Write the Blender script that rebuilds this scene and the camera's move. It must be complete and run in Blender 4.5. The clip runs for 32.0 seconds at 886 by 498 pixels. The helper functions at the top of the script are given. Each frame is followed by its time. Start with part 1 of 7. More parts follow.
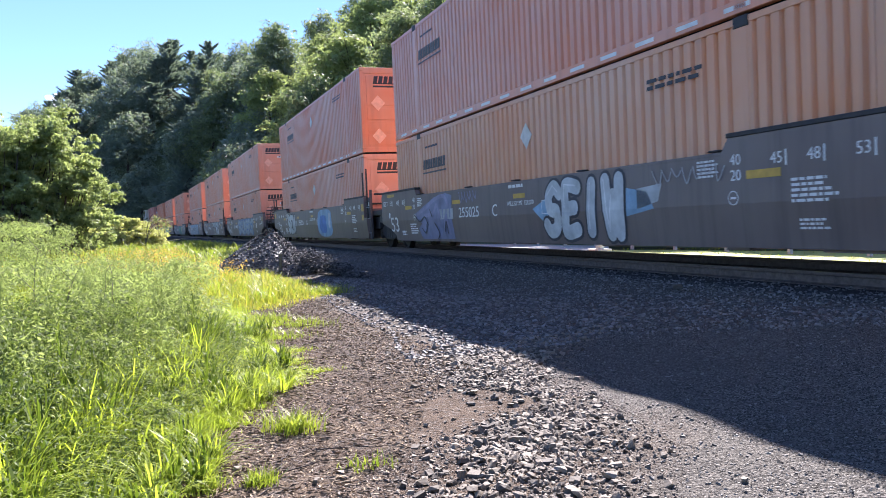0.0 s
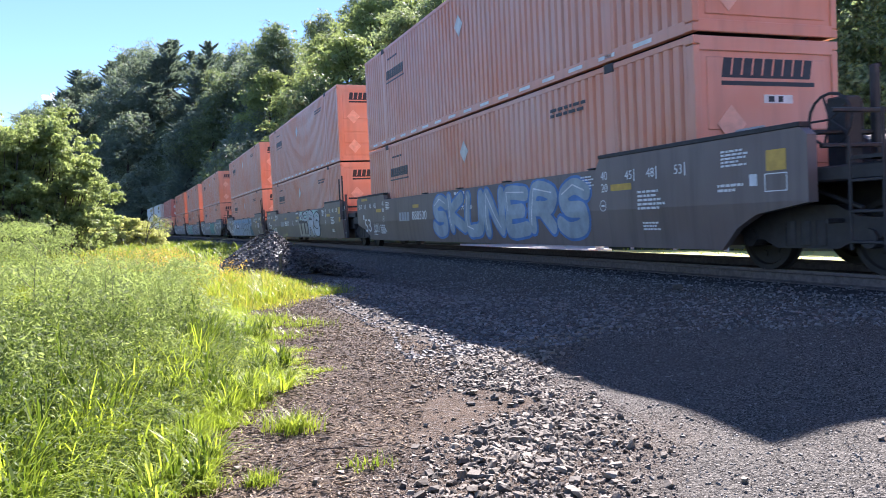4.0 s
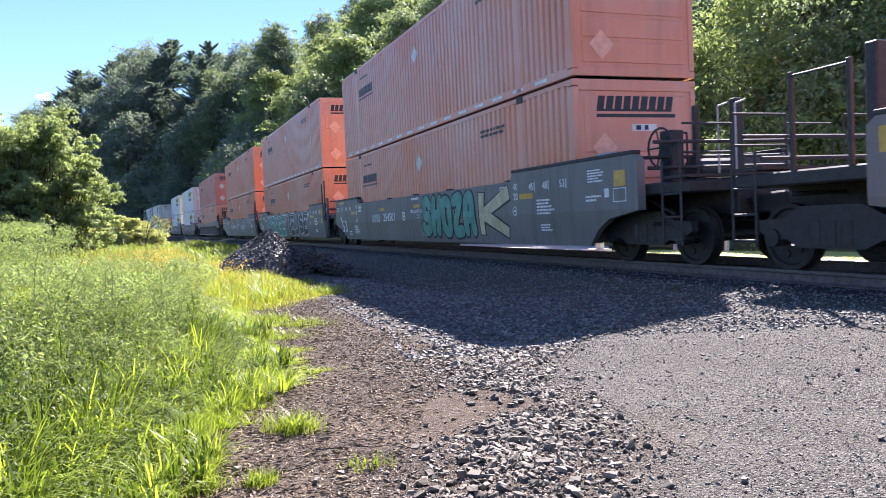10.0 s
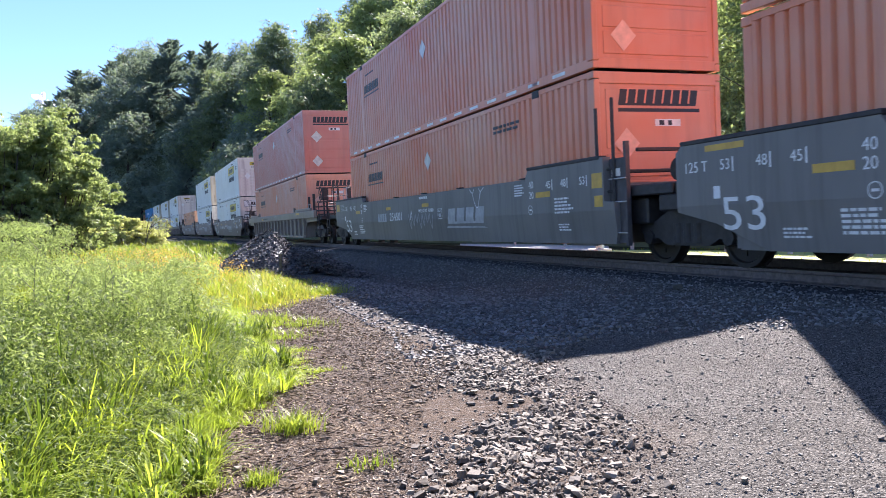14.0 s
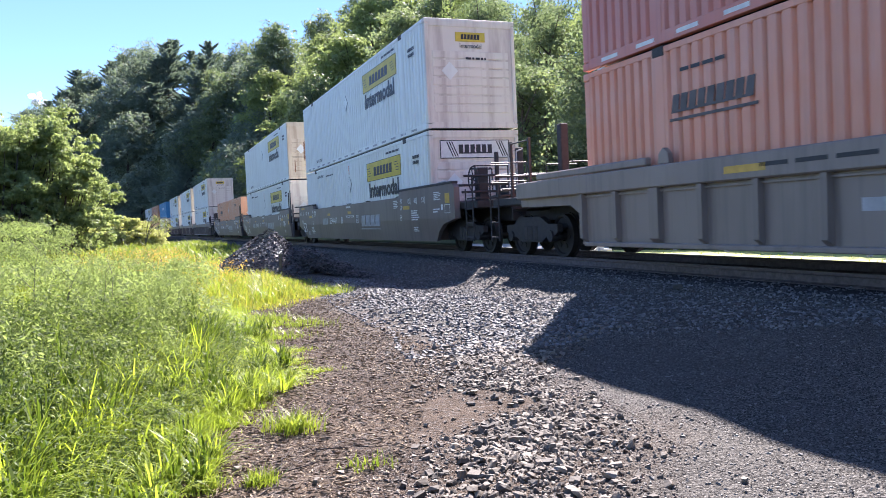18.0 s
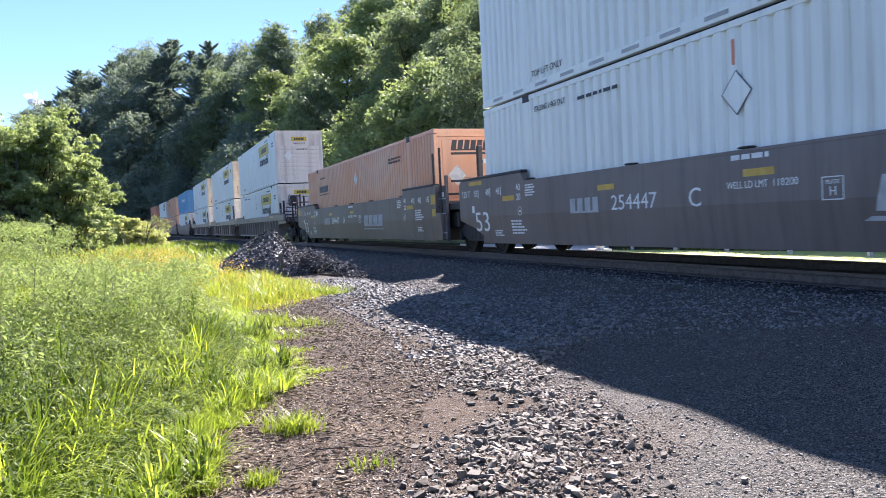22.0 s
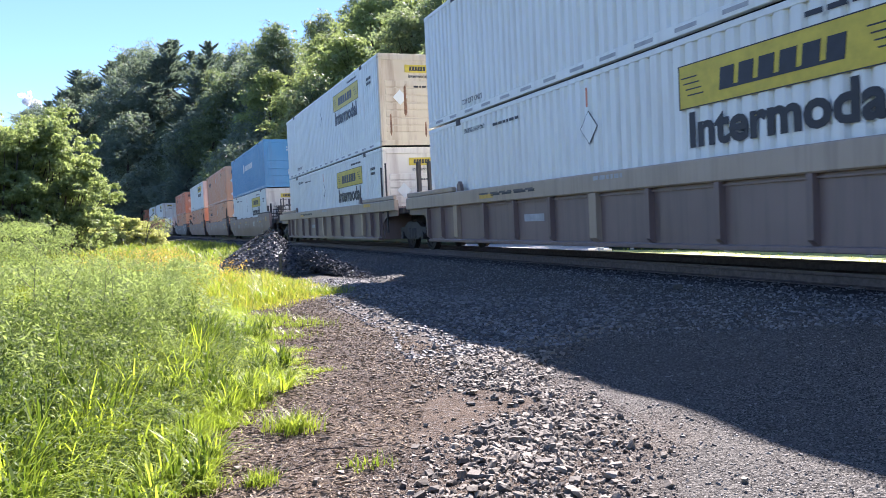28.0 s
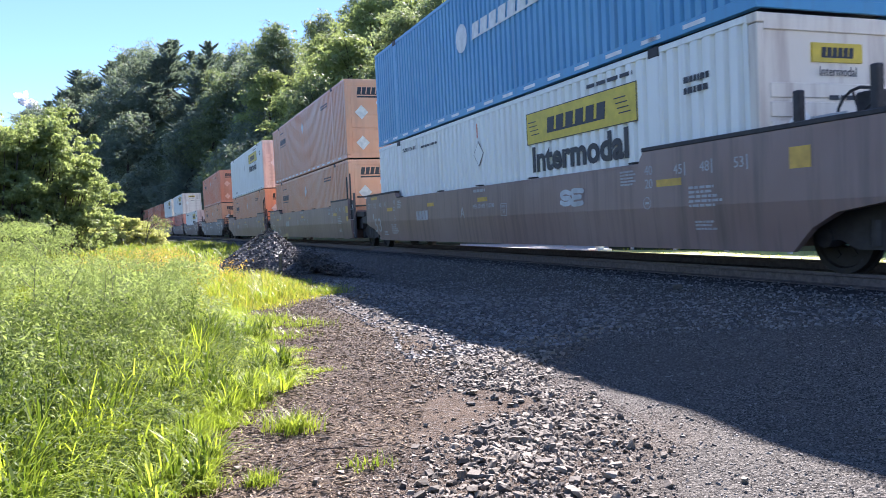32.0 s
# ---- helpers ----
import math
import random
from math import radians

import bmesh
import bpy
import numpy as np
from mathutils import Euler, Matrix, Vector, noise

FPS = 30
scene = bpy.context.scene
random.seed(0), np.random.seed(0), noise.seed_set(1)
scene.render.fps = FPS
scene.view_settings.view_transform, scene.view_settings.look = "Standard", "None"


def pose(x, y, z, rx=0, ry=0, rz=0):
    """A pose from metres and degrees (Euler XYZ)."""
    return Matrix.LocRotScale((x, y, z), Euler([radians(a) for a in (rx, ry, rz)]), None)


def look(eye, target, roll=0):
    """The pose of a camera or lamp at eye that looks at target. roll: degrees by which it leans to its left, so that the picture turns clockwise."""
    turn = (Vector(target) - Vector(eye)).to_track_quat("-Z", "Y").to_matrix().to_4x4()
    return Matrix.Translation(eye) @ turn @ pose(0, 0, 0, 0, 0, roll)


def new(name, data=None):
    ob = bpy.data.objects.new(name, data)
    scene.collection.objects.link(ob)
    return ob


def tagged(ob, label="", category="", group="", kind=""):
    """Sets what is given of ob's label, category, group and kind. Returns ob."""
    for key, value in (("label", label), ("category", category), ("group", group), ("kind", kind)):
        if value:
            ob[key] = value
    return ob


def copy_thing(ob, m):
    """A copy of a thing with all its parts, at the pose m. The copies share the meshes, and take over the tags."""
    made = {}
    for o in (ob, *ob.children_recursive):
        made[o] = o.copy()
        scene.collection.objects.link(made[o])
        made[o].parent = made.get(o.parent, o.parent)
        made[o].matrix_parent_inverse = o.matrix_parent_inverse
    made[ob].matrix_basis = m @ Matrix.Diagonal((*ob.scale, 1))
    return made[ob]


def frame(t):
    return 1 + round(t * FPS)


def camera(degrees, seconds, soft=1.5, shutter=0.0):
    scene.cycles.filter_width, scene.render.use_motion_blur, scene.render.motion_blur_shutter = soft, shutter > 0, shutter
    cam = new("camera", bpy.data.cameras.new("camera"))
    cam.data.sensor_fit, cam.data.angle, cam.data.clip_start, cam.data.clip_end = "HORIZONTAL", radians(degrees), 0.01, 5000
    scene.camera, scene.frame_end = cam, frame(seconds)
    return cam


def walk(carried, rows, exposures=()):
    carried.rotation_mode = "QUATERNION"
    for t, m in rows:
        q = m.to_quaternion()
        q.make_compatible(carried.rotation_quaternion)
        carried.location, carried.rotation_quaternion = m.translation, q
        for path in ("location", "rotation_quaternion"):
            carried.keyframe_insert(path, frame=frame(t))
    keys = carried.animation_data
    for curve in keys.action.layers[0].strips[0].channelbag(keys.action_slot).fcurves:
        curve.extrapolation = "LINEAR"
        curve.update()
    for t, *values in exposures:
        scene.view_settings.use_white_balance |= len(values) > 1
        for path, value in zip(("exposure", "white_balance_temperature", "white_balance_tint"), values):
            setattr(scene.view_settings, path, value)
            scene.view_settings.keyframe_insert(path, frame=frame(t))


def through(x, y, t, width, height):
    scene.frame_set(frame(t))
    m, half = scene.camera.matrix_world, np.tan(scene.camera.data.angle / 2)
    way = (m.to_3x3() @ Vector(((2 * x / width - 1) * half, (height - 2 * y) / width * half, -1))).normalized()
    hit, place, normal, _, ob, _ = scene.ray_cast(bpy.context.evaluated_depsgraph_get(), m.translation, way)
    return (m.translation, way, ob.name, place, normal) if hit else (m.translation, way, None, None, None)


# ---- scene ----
# The camera stands still on the dirt beside the line.
EYE = Vector((0.0, 0.0, 1.5))
YAW, TILT = 0.3627, -0.0208
AHEAD = Vector((math.sin(YAW) * math.cos(TILT), math.cos(YAW) * math.cos(TILT), math.sin(TILT)))
cam = camera(59.92, 32.0, soft=0.8, shutter=0.1)
walk(cam, [(0.0, look(EYE, EYE + 10 * AHEAD)), (32.0, look(EYE, EYE + 10 * AHEAD))], exposures=[(0.0, 2.06, 6270, 22), (32.0, 2.06, 6270, 22)])

# ---- world and sun ----
SUN_WAY = Vector((0.582, 0.846, 1.0)).normalized()
world = bpy.data.worlds.new("world")
scene.world = world
world.use_nodes = True
wn = world.node_tree.nodes
sky = wn.new("ShaderNodeTexSky")
sky.sky_type = "NISHITA"
sky.sun_disc = False
sky.sun_elevation = math.asin(SUN_WAY.z)
sky.sun_rotation = math.atan2(SUN_WAY.x, SUN_WAY.y)
sky.altitude = 2000
sky.air_density, sky.dust_density, sky.ozone_density = 1.0, 0.0, 6.5
wn["Background"].inputs["Strength"].default_value = 0.068
world.node_tree.links.new(sky.outputs["Color"], wn["Background"].inputs["Color"])
sun = new("sun", bpy.data.lights.new("sun", "SUN"))
sun.data.energy, sun.data.angle, sun.data.color = 5.0, radians(0.55), (1.0, 0.955, 0.89)
sun.matrix_world = look(SUN_WAY * 50, (0, 0, 0))

# ---- the line of the track ----
TRACK_X, RAIL_Z, BEND, LEAN = 8.258, 1.075, 0.0004, 0.0496
SPEED, SLOWING = 9.95, -0.005


def on_track(s, up=0.0):
    """Pose on the rails, s metres along the line; local y runs along the train, local -x faces the dirt."""
    th = BEND * s
    return (Matrix.Translation((TRACK_X - (1 - math.cos(th)) / BEND, math.sin(th) / BEND, RAIL_Z))
            @ Matrix.Rotation(th, 4, "Z") @ Matrix.Rotation(-LEAN, 4, "Y") @ Matrix.Translation((0, 0, up)))


def run_at(s16, t):
    """Where along the line a point of the train is at t, if it is at s16 at 16 s."""
    return s16 - SPEED * (t - 16) - SLOWING * (t - 16) ** 2


# ---- materials ----
def nodes_of(name):
    m = bpy.data.materials.new(name)
    m.use_nodes = True
    nt = m.node_tree
    return m, nt, nt.nodes["Principled BSDF"]


def link(nt, a, b):
    nt.links.new(a, b)


def tex(nt, kind, scale, stretch=(1, 1, 1), space="Object", detail=4.0, rough=0.6):
    co = nt.nodes.new("ShaderNodeTexCoord")
    mp = nt.nodes.new("ShaderNodeMapping")
    mp.inputs["Scale"].default_value = stretch
    link(nt, co.outputs[space], mp.inputs["Vector"])
    n = nt.nodes.new("ShaderNodeTex" + kind)
    n.inputs["Scale"].default_value = scale
    if kind == "Noise":
        n.inputs["Detail"].default_value = detail
        n.inputs["Roughness"].default_value = rough
    link(nt, mp.outputs["Vector"], n.inputs["Vector"])
    return n.outputs["Fac"] if kind == "Noise" else n.outputs["Distance"]


def ramp(nt, fac, stops):
    r = nt.nodes.new("ShaderNodeValToRGB")
    e = r.color_ramp.elements
    while len(e) < len(stops):
        e.new(0.5)
    for el, (p, c) in zip(e, stops):
        el.position = p
        el.color = (*c, 1) if len(c) == 3 else c
    link(nt, fac, r.inputs["Fac"])
    return r.outputs["Color"]


def mix(nt, fac, a, b, kind="MIX"):
    m = nt.nodes.new("ShaderNodeMix")
    m.data_type, m.blend_type = "RGBA", kind
    for sock, val in ((m.inputs["Factor"], fac), (m.inputs["A"], a), (m.inputs["B"], b)):
        if isinstance(val, (int, float)):
            sock.default_value = val
        elif isinstance(val, tuple):
            sock.default_value = (*val, 1)
        else:
            link(nt, val, sock)
    return m.outputs["Result"]


def bump(nt, bsdf, height, strength, distance=0.01):
    b = nt.nodes.new("ShaderNodeBump")
    b.inputs["Strength"].default_value, b.inputs["Distance"].default_value = strength, distance
    link(nt, height, b.inputs["Height"])
    link(nt, b.outputs["Normal"], bsdf.inputs["Normal"])


def paint(name, base, faded, grime=(0.10, 0.08, 0.065), rust=0.3, rough=0.4, streak=0.3):
    """Weathered paint on steel: faded patches, dirt that ran down, rust specks."""
    m, nt, bs = nodes_of(name)
    big = tex(nt, "Noise", 0.35)
    col = mix(nt, ramp(nt, big, [(0.35, (0, 0, 0)), (0.7, (1, 1, 1))]), base, faded)
    run = tex(nt, "Noise", 3.0, (1, 2.2, 0.12), detail=6)
    col = mix(nt, ramp(nt, run, [(0.48, (0, 0, 0)), (0.85, (streak,) * 3)]), col, grime)
    speck = tex(nt, "Noise", 7.0, (1, 1, 0.6), detail=8, rough=0.7)
    col = mix(nt, ramp(nt, speck, [(0.66, (0, 0, 0)), (0.78, (rust,) * 3)]), col, (0.13, 0.05, 0.025))
    link(nt, col, bs.inputs["Base Color"])
    bs.inputs["Roughness"].default_value = rough
    bump(nt, bs, tex(nt, "Noise", 30.0), 0.12, 0.004)
    return m


def plain(name, colour, rough=0.6, metal=0.0, vary=0.25, scale=6.0, grain=0.1):
    m, nt, bs = nodes_of(name)
    n = tex(nt, "Noise", scale, detail=6)
    dark = tuple(c * (1 - vary) for c in colour)
    light = tuple(min(1, c * (1 + vary)) for c in colour)
    link(nt, ramp(nt, n, [(0.3, dark), (0.7, light)]), bs.inputs["Base Color"])
    bs.inputs["Roughness"].default_value, bs.inputs["Metallic"].default_value = rough, metal
    bump(nt, bs, tex(nt, "Noise", scale * 6), grain, 0.004)
    return m


def leafy(name, dark, light, through=0.45, gloss=0.45, spread=0.5):
    """Leaves and grass: each piece its own green, light partly passes through."""
    m, nt, bs = nodes_of(name)
    geo = nt.nodes.new("ShaderNodeNewGeometry")
    tone = tex(nt, "Noise", spread, detail=3)
    per = ramp(nt, geo.outputs["Random Per Island"], [(0.0, dark), (1.0, light)])
    col = mix(nt, ramp(nt, tone, [(0.35, (0, 0, 0)), (0.65, (0.4, 0.4, 0.4))]), per, light)
    info = nt.nodes.new("ShaderNodeObjectInfo")
    col = mix(nt, ramp(nt, info.outputs["Random"], [(0, (0.0,) * 3), (1, (0.45,) * 3)]), col, dark)
    link(nt, col, bs.inputs["Base Color"])
    bs.inputs["Roughness"].default_value = gloss
    bs.inputs["Specular IOR Level"].default_value = 0.25
    tr = nt.nodes.new("ShaderNodeBsdfTranslucent")
    lit = mix(nt, 0.5, col, (1.0, 1.0, 0.6), "MULTIPLY")
    br = mix(nt, 1.0, lit, (1.5, 1.5, 1.2), "MULTIPLY")
    link(nt, br, tr.inputs["Color"])
    ms = nt.nodes.new("ShaderNodeMixShader")
    ms.inputs["Fac"].default_value = through
    link(nt, bs.outputs["BSDF"], ms.inputs[1])
    link(nt, tr.outputs["BSDF"], ms.inputs[2])
    link(nt, ms.outputs["Shader"], nt.nodes["Material Output"].inputs["Surface"])
    return m


def stony(name, dark, light, rough=0.6):
    m, nt, bs = nodes_of(name)
    geo = nt.nodes.new("ShaderNodeNewGeometry")
    per = ramp(nt, geo.outputs["Random Per Island"], [(0.0, dark), (0.6, tuple((a + b) / 2 for a, b in zip(dark, light))), (1.0, light)])
    n = tex(nt, "Noise", 40.0, detail=5)
    link(nt, mix(nt, 0.6, per, ramp(nt, n, [(0.3, (0.55,) * 3), (0.7, (1.0,) * 3)]), "MULTIPLY"), bs.inputs["Base Color"])
    bs.inputs["Roughness"].default_value, bs.inputs["Specular IOR Level"].default_value = rough, 0.3
    bump(nt, bs, n, 0.4, 0.01)
    return m


# Pinkish faded tone: weathering, plus pale lens veil put into the colour.
ORANGE = paint("orange_paint", (0.74, 0.265, 0.14), (0.70, 0.375, 0.285))
RED_ORANGE = paint("red_orange_paint", (0.70, 0.20, 0.09), (0.66, 0.32, 0.21))
OLD_ORANGE = paint("old_orange_paint", (0.71, 0.30, 0.145), (0.67, 0.38, 0.245), rust=0.4)
BRICK = paint("brick_red_paint", (0.60, 0.17, 0.125), (0.58, 0.275, 0.215))
WHITE = paint("white_paint", (0.81, 0.82, 0.77), (0.76, 0.76, 0.70), grime=(0.33, 0.27, 0.2), rust=0.25, streak=0.35)
STAINED_WHITE = paint("stained_white_paint", (0.78, 0.73, 0.64), (0.70, 0.62, 0.51), grime=(0.30, 0.19, 0.14), rust=0.7, streak=0.9)
RUST_BROWN = plain("rust_brown_stain", (0.24, 0.12, 0.065), 0.8, 0, 0.5, 9.0)
OLD_WHITE = paint("yellowed_white_paint", (0.72, 0.63, 0.47), (0.58, 0.43, 0.27), grime=(0.28, 0.14, 0.07), rust=0.9, streak=0.95)
BLUE = paint("blue_paint", (0.05, 0.265, 0.49), (0.10, 0.33, 0.53), rust=0.3)
PURPLE_BROWN = paint("dark_brown_paint", (0.145, 0.107, 0.1), (0.195, 0.16, 0.148), grime=(0.072, 0.06, 0.056), rust=0.2, rough=0.45, streak=0.8)
CHARCOAL = paint("charcoal_paint", (0.142, 0.135, 0.128), (0.20, 0.193, 0.182), grime=(0.073, 0.068, 0.064), rust=0.2, rough=0.5, streak=0.8)
BOXCAR_BROWN = paint("red_brown_paint", (0.22, 0.14, 0.12), (0.28, 0.2, 0.18), grime=(0.06, 0.05, 0.045), rust=0.3, streak=0.8)
TAN_STEEL = paint("tan_brown_paint", (0.17, 0.118, 0.105), (0.23, 0.165, 0.145), grime=(0.075, 0.06, 0.055), rust=0.3, streak=0.7)
TAN_CHORD = paint("faded_tan_paint", (0.36, 0.27, 0.19), (0.42, 0.33, 0.25), grime=(0.14, 0.10, 0.08), rust=0.5, streak=0.6)
GREY_STEEL = paint("grey_brown_paint", (0.20, 0.16, 0.138), (0.27, 0.22, 0.19), grime=(0.08, 0.068, 0.06), rust=0.3, streak=0.7)
TRUCK_IRON = plain("grimy_cast_iron", (0.026, 0.024, 0.025), 0.6, 0.0, 0.4, 9.0, 0.3)
END_IRON = plain("dark_end_paint", (0.06, 0.055, 0.06), 0.6, 0.0, 0.4, 5.0, 0.2)
WHEEL_STEEL = plain("wheel_steel", (0.018, 0.016, 0.015), 0.6, 0.2, 0.3, 9.0)
RAIL_SIDE = plain("rusty_rail", (0.11, 0.09, 0.085), 0.7, 0.1, 0.4, 14.0, 0.3)
RAIL_TOP = plain("polished_rail", (0.22, 0.21, 0.2), 0.45, 0.8, 0.2, 20.0)
TIE_WOOD = plain("oily_tie_wood", (0.07, 0.06, 0.056), 0.85, 0.0, 0.4, 6.0, 0.6)
FADED_BLACK = plain("faded_black_lettering", (0.10, 0.088, 0.085), 0.6, 0, 0.4, 3.0)
BLACK_MARK = plain("black_lettering", (0.02, 0.021, 0.026), 0.5, 0, 0.3)
WHITE_MARK = plain("white_lettering", (0.72, 0.72, 0.70), 0.6, 0, 0.15)
GREY_MARK = plain("faded_white_lettering", (0.38, 0.38, 0.38), 0.6, 0, 0.2)
YELLOW_MARK = plain("yellow_panel", (0.62, 0.46, 0.045), 0.5, 0, 0.15)
AMBER_MARK = plain("amber_reflector", (0.55, 0.33, 0.05), 0.4, 0, 0.2)
PLACARD = plain("pale_placard", (0.60, 0.57, 0.52), 0.45, 0, 0.2)
ORANGE_PLACARD = plain("orange_placard", (0.80, 0.42, 0.29), 0.45, 0, 0.15)
GALVANISED = plain("galvanised_steel", (0.42, 0.44, 0.46), 0.45, 0.6, 0.2, 5.0)
CONCRETE = plain("weathered_post", (0.5, 0.48, 0.44), 0.8, 0, 0.2, 8.0)
BARK = plain("bark", (0.075, 0.058, 0.045), 0.9, 0, 0.4, 12.0, 0.8)
BALLAST_STONE = stony("ballast_stone", (0.06, 0.06, 0.06), (0.27, 0.265, 0.25), 0.7)
# Contact shade under the train is mixed into this dirty stone's colour.
SHADED_DIRTY_STONE = stony("oily_ballast_stone", (0.07, 0.07, 0.074), (0.19, 0.187, 0.19))
DARK_HEAP = stony("dark_heap_stone", (0.035, 0.035, 0.037), (0.21, 0.212, 0.218), 0.8)
COARSE_STONE = stony("coarse_broken_stone", (0.06, 0.051, 0.041), (0.30, 0.257, 0.2), 0.75)
CHIPS = stony("brown_stone_chips", (0.035, 0.027, 0.02), (0.27, 0.215, 0.165))
GRIT = stony("fine_grey_grit", (0.04, 0.038, 0.034), (0.27, 0.257, 0.228))
GRASS = leafy("fresh_grass", (0.10, 0.155, 0.02), (0.31, 0.37, 0.055), 0.45, 0.4)
LONG_GRASS = leafy("long_grass", (0.035, 0.07, 0.01), (0.225, 0.30, 0.04), 0.36, 0.5)
LIME_GRASS = leafy("lime_grass", (0.17, 0.24, 0.028), (0.37, 0.44, 0.055), 0.5, 0.4)
SEED_GRASS = leafy("ripe_yellow_grass", (0.19, 0.22, 0.03), (0.38, 0.34, 0.07), 0.5, 0.55)
WEED = leafy("weed_leaves", (0.13, 0.18, 0.065), (0.28, 0.34, 0.14), 0.5, 0.62)
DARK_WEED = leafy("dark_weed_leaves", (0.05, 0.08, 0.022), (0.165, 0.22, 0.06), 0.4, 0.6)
# Far leaves are bluer and paler: distance haze put into their colour.
HAZY_FAR_LEAF = leafy("far_tree_leaves", (0.12, 0.165, 0.145), (0.21, 0.255, 0.205), 0.42, 0.65, 0.1)
SEED_HEAD = leafy("tan_seed_heads", (0.32, 0.2, 0.06), (0.62, 0.42, 0.14), 0.5, 0.7)
DRY_STALK = plain("dry_grey_stalk", (0.11, 0.10, 0.07), 0.8)
LITTER = stony("dry_wood_bits", (0.10, 0.07, 0.045), (0.46, 0.36, 0.24), 0.9)
TWIG = plain("dark_fallen_twig", (0.05, 0.04, 0.034), 0.9)
BUSH_LEAF = leafy("shrub_leaves", (0.15, 0.20, 0.1), (0.30, 0.355, 0.165), 0.52, 0.5)
TREE_LEAF = leafy("tree_leaves", (0.11, 0.155, 0.10), (0.22, 0.27, 0.16), 0.45, 0.6, 0.15)
BRIGHT_LEAF = leafy("bright_tree_leaves", (0.155, 0.205, 0.095), (0.28, 0.34, 0.16), 0.46, 0.6, 0.15)
# Needles are bluer and paler too, with the hillside haze in the colour.
HAZY_PINE_NEEDLE = leafy("pine_needles", (0.11, 0.155, 0.15), (0.19, 0.24, 0.215), 0.42, 0.6, 0.15)
KNOT_LEAF = leafy("pale_vine_leaves", (0.22, 0.26, 0.08), (0.50, 0.50, 0.25), 0.4, 0.5)


def ground_material():
    """Dirt, broken stone, grit and turf, laid out by the painted zones of the ground."""
    m, nt, bs = nodes_of("ground_cover")
    z = nt.nodes.new("ShaderNodeAttribute")
    z.attribute_name = "zone"
    sep = nt.nodes.new("ShaderNodeSeparateColor")
    link(nt, z.outputs["Color"], sep.inputs["Color"])
    fine = tex(nt, "Noise", 60.0, detail=8, rough=0.75)
    mid = tex(nt, "Noise", 1.6, detail=6)

    def pebbles(scale):
        co = nt.nodes.new("ShaderNodeTexCoord")
        n = nt.nodes.new("ShaderNodeTexVoronoi")
        n.inputs["Scale"].default_value = scale
        link(nt, co.outputs["Object"], n.inputs["Vector"])
        s = nt.nodes.new("ShaderNodeSeparateColor")
        link(nt, n.outputs["Color"], s.inputs["Color"])
        return n.outputs["Distance"], s.outputs["Red"]
    d1, r1 = pebbles(48.0)
    d2, r2 = pebbles(120.0)
    soil = mix(nt, ramp(nt, mid, [(0.38, (0, 0, 0)), (0.62, (1, 1, 1))]), ramp(nt, fine, [(0.3, (0.022, 0.015, 0.011)), (0.75, (0.105, 0.076, 0.054))]),
               ramp(nt, fine, [(0.3, (0.05, 0.037, 0.027)), (0.75, (0.165, 0.122, 0.088))]))
    dirt = mix(nt, ramp(nt, r1, [(0.7, (0, 0, 0)), (0.78, (0.75,) * 3)]), soil, ramp(nt, r2, [(0.0, (0.04, 0.033, 0.028)), (1.0, (0.22, 0.19, 0.163))]))
    grit = ramp(nt, r2, [(0.0, (0.02, 0.019, 0.017)), (0.45, (0.058, 0.054, 0.048)), (1.0, (0.245, 0.231, 0.204))])
    grit = mix(nt, ramp(nt, r1, [(0.72, (0, 0, 0)), (0.8, (0.7,) * 3)]), grit, ramp(nt, fine, [(0.3, (0.05, 0.048, 0.044)), (0.7, (0.19, 0.178, 0.158))]))
    grit = mix(nt, ramp(nt, tex(nt, "Noise", 1.1, detail=5), [(0.4, (0, 0, 0)), (0.7, (0.5,) * 3)]), grit, (0.092, 0.085, 0.073))
    # turf is kept near black: shade between the blades put into its colour
    turf = ramp(nt, fine, [(0.3, (0.012, 0.015, 0.006)), (0.7, (0.045, 0.055, 0.018))])
    # Dark band by the rails: oily dirt plus contact shade put into the colour.
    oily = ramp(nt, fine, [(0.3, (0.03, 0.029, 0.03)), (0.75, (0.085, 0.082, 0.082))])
    col = mix(nt, sep.outputs["Blue"], dirt, grit)
    col = mix(nt, sep.outputs["Red"], col, turf)
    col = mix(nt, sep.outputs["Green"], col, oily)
    link(nt, col, bs.inputs["Base Color"])
    bs.inputs["Roughness"].default_value = 0.95
    bs.inputs["Specular IOR Level"].default_value = 0.15
    tall = nt.nodes.new("ShaderNodeMath")
    tall.operation = "ADD"
    link(nt, d1, tall.inputs[0])
    link(nt, d2, tall.inputs[1])
    bump(nt, bs, tall.outputs[0], 0.8, -0.014)
    return m


GROUND = ground_material()
HILL_SOIL = plain("leaf_litter_slope", (0.085, 0.11, 0.05), 0.95, 0, 0.4, 0.5, 0.5)
LAWN = plain("mown_lawn", (0.42, 0.44, 0.12), 0.9, 0, 0.25, 1.5, 0.5)
ROAD_PALE = plain("pale_road", (0.48, 0.46, 0.43), 0.85, 0, 0.12, 2.0)


# ---- building helpers ----
MESHES = {}


def mesh(key, material, fill):
    """One mesh for a key; alike parts share it."""
    k = (key, material.name)
    if k not in MESHES:
        bm = bmesh.new()
        fill(bm)
        bmesh.ops.recalc_face_normals(bm, faces=bm.faces)
        me = bpy.data.meshes.new(str(key))
        bm.to_mesh(me)
        bm.free()
        me.materials.append(material)
        MESHES[k] = me
    return MESHES[k]


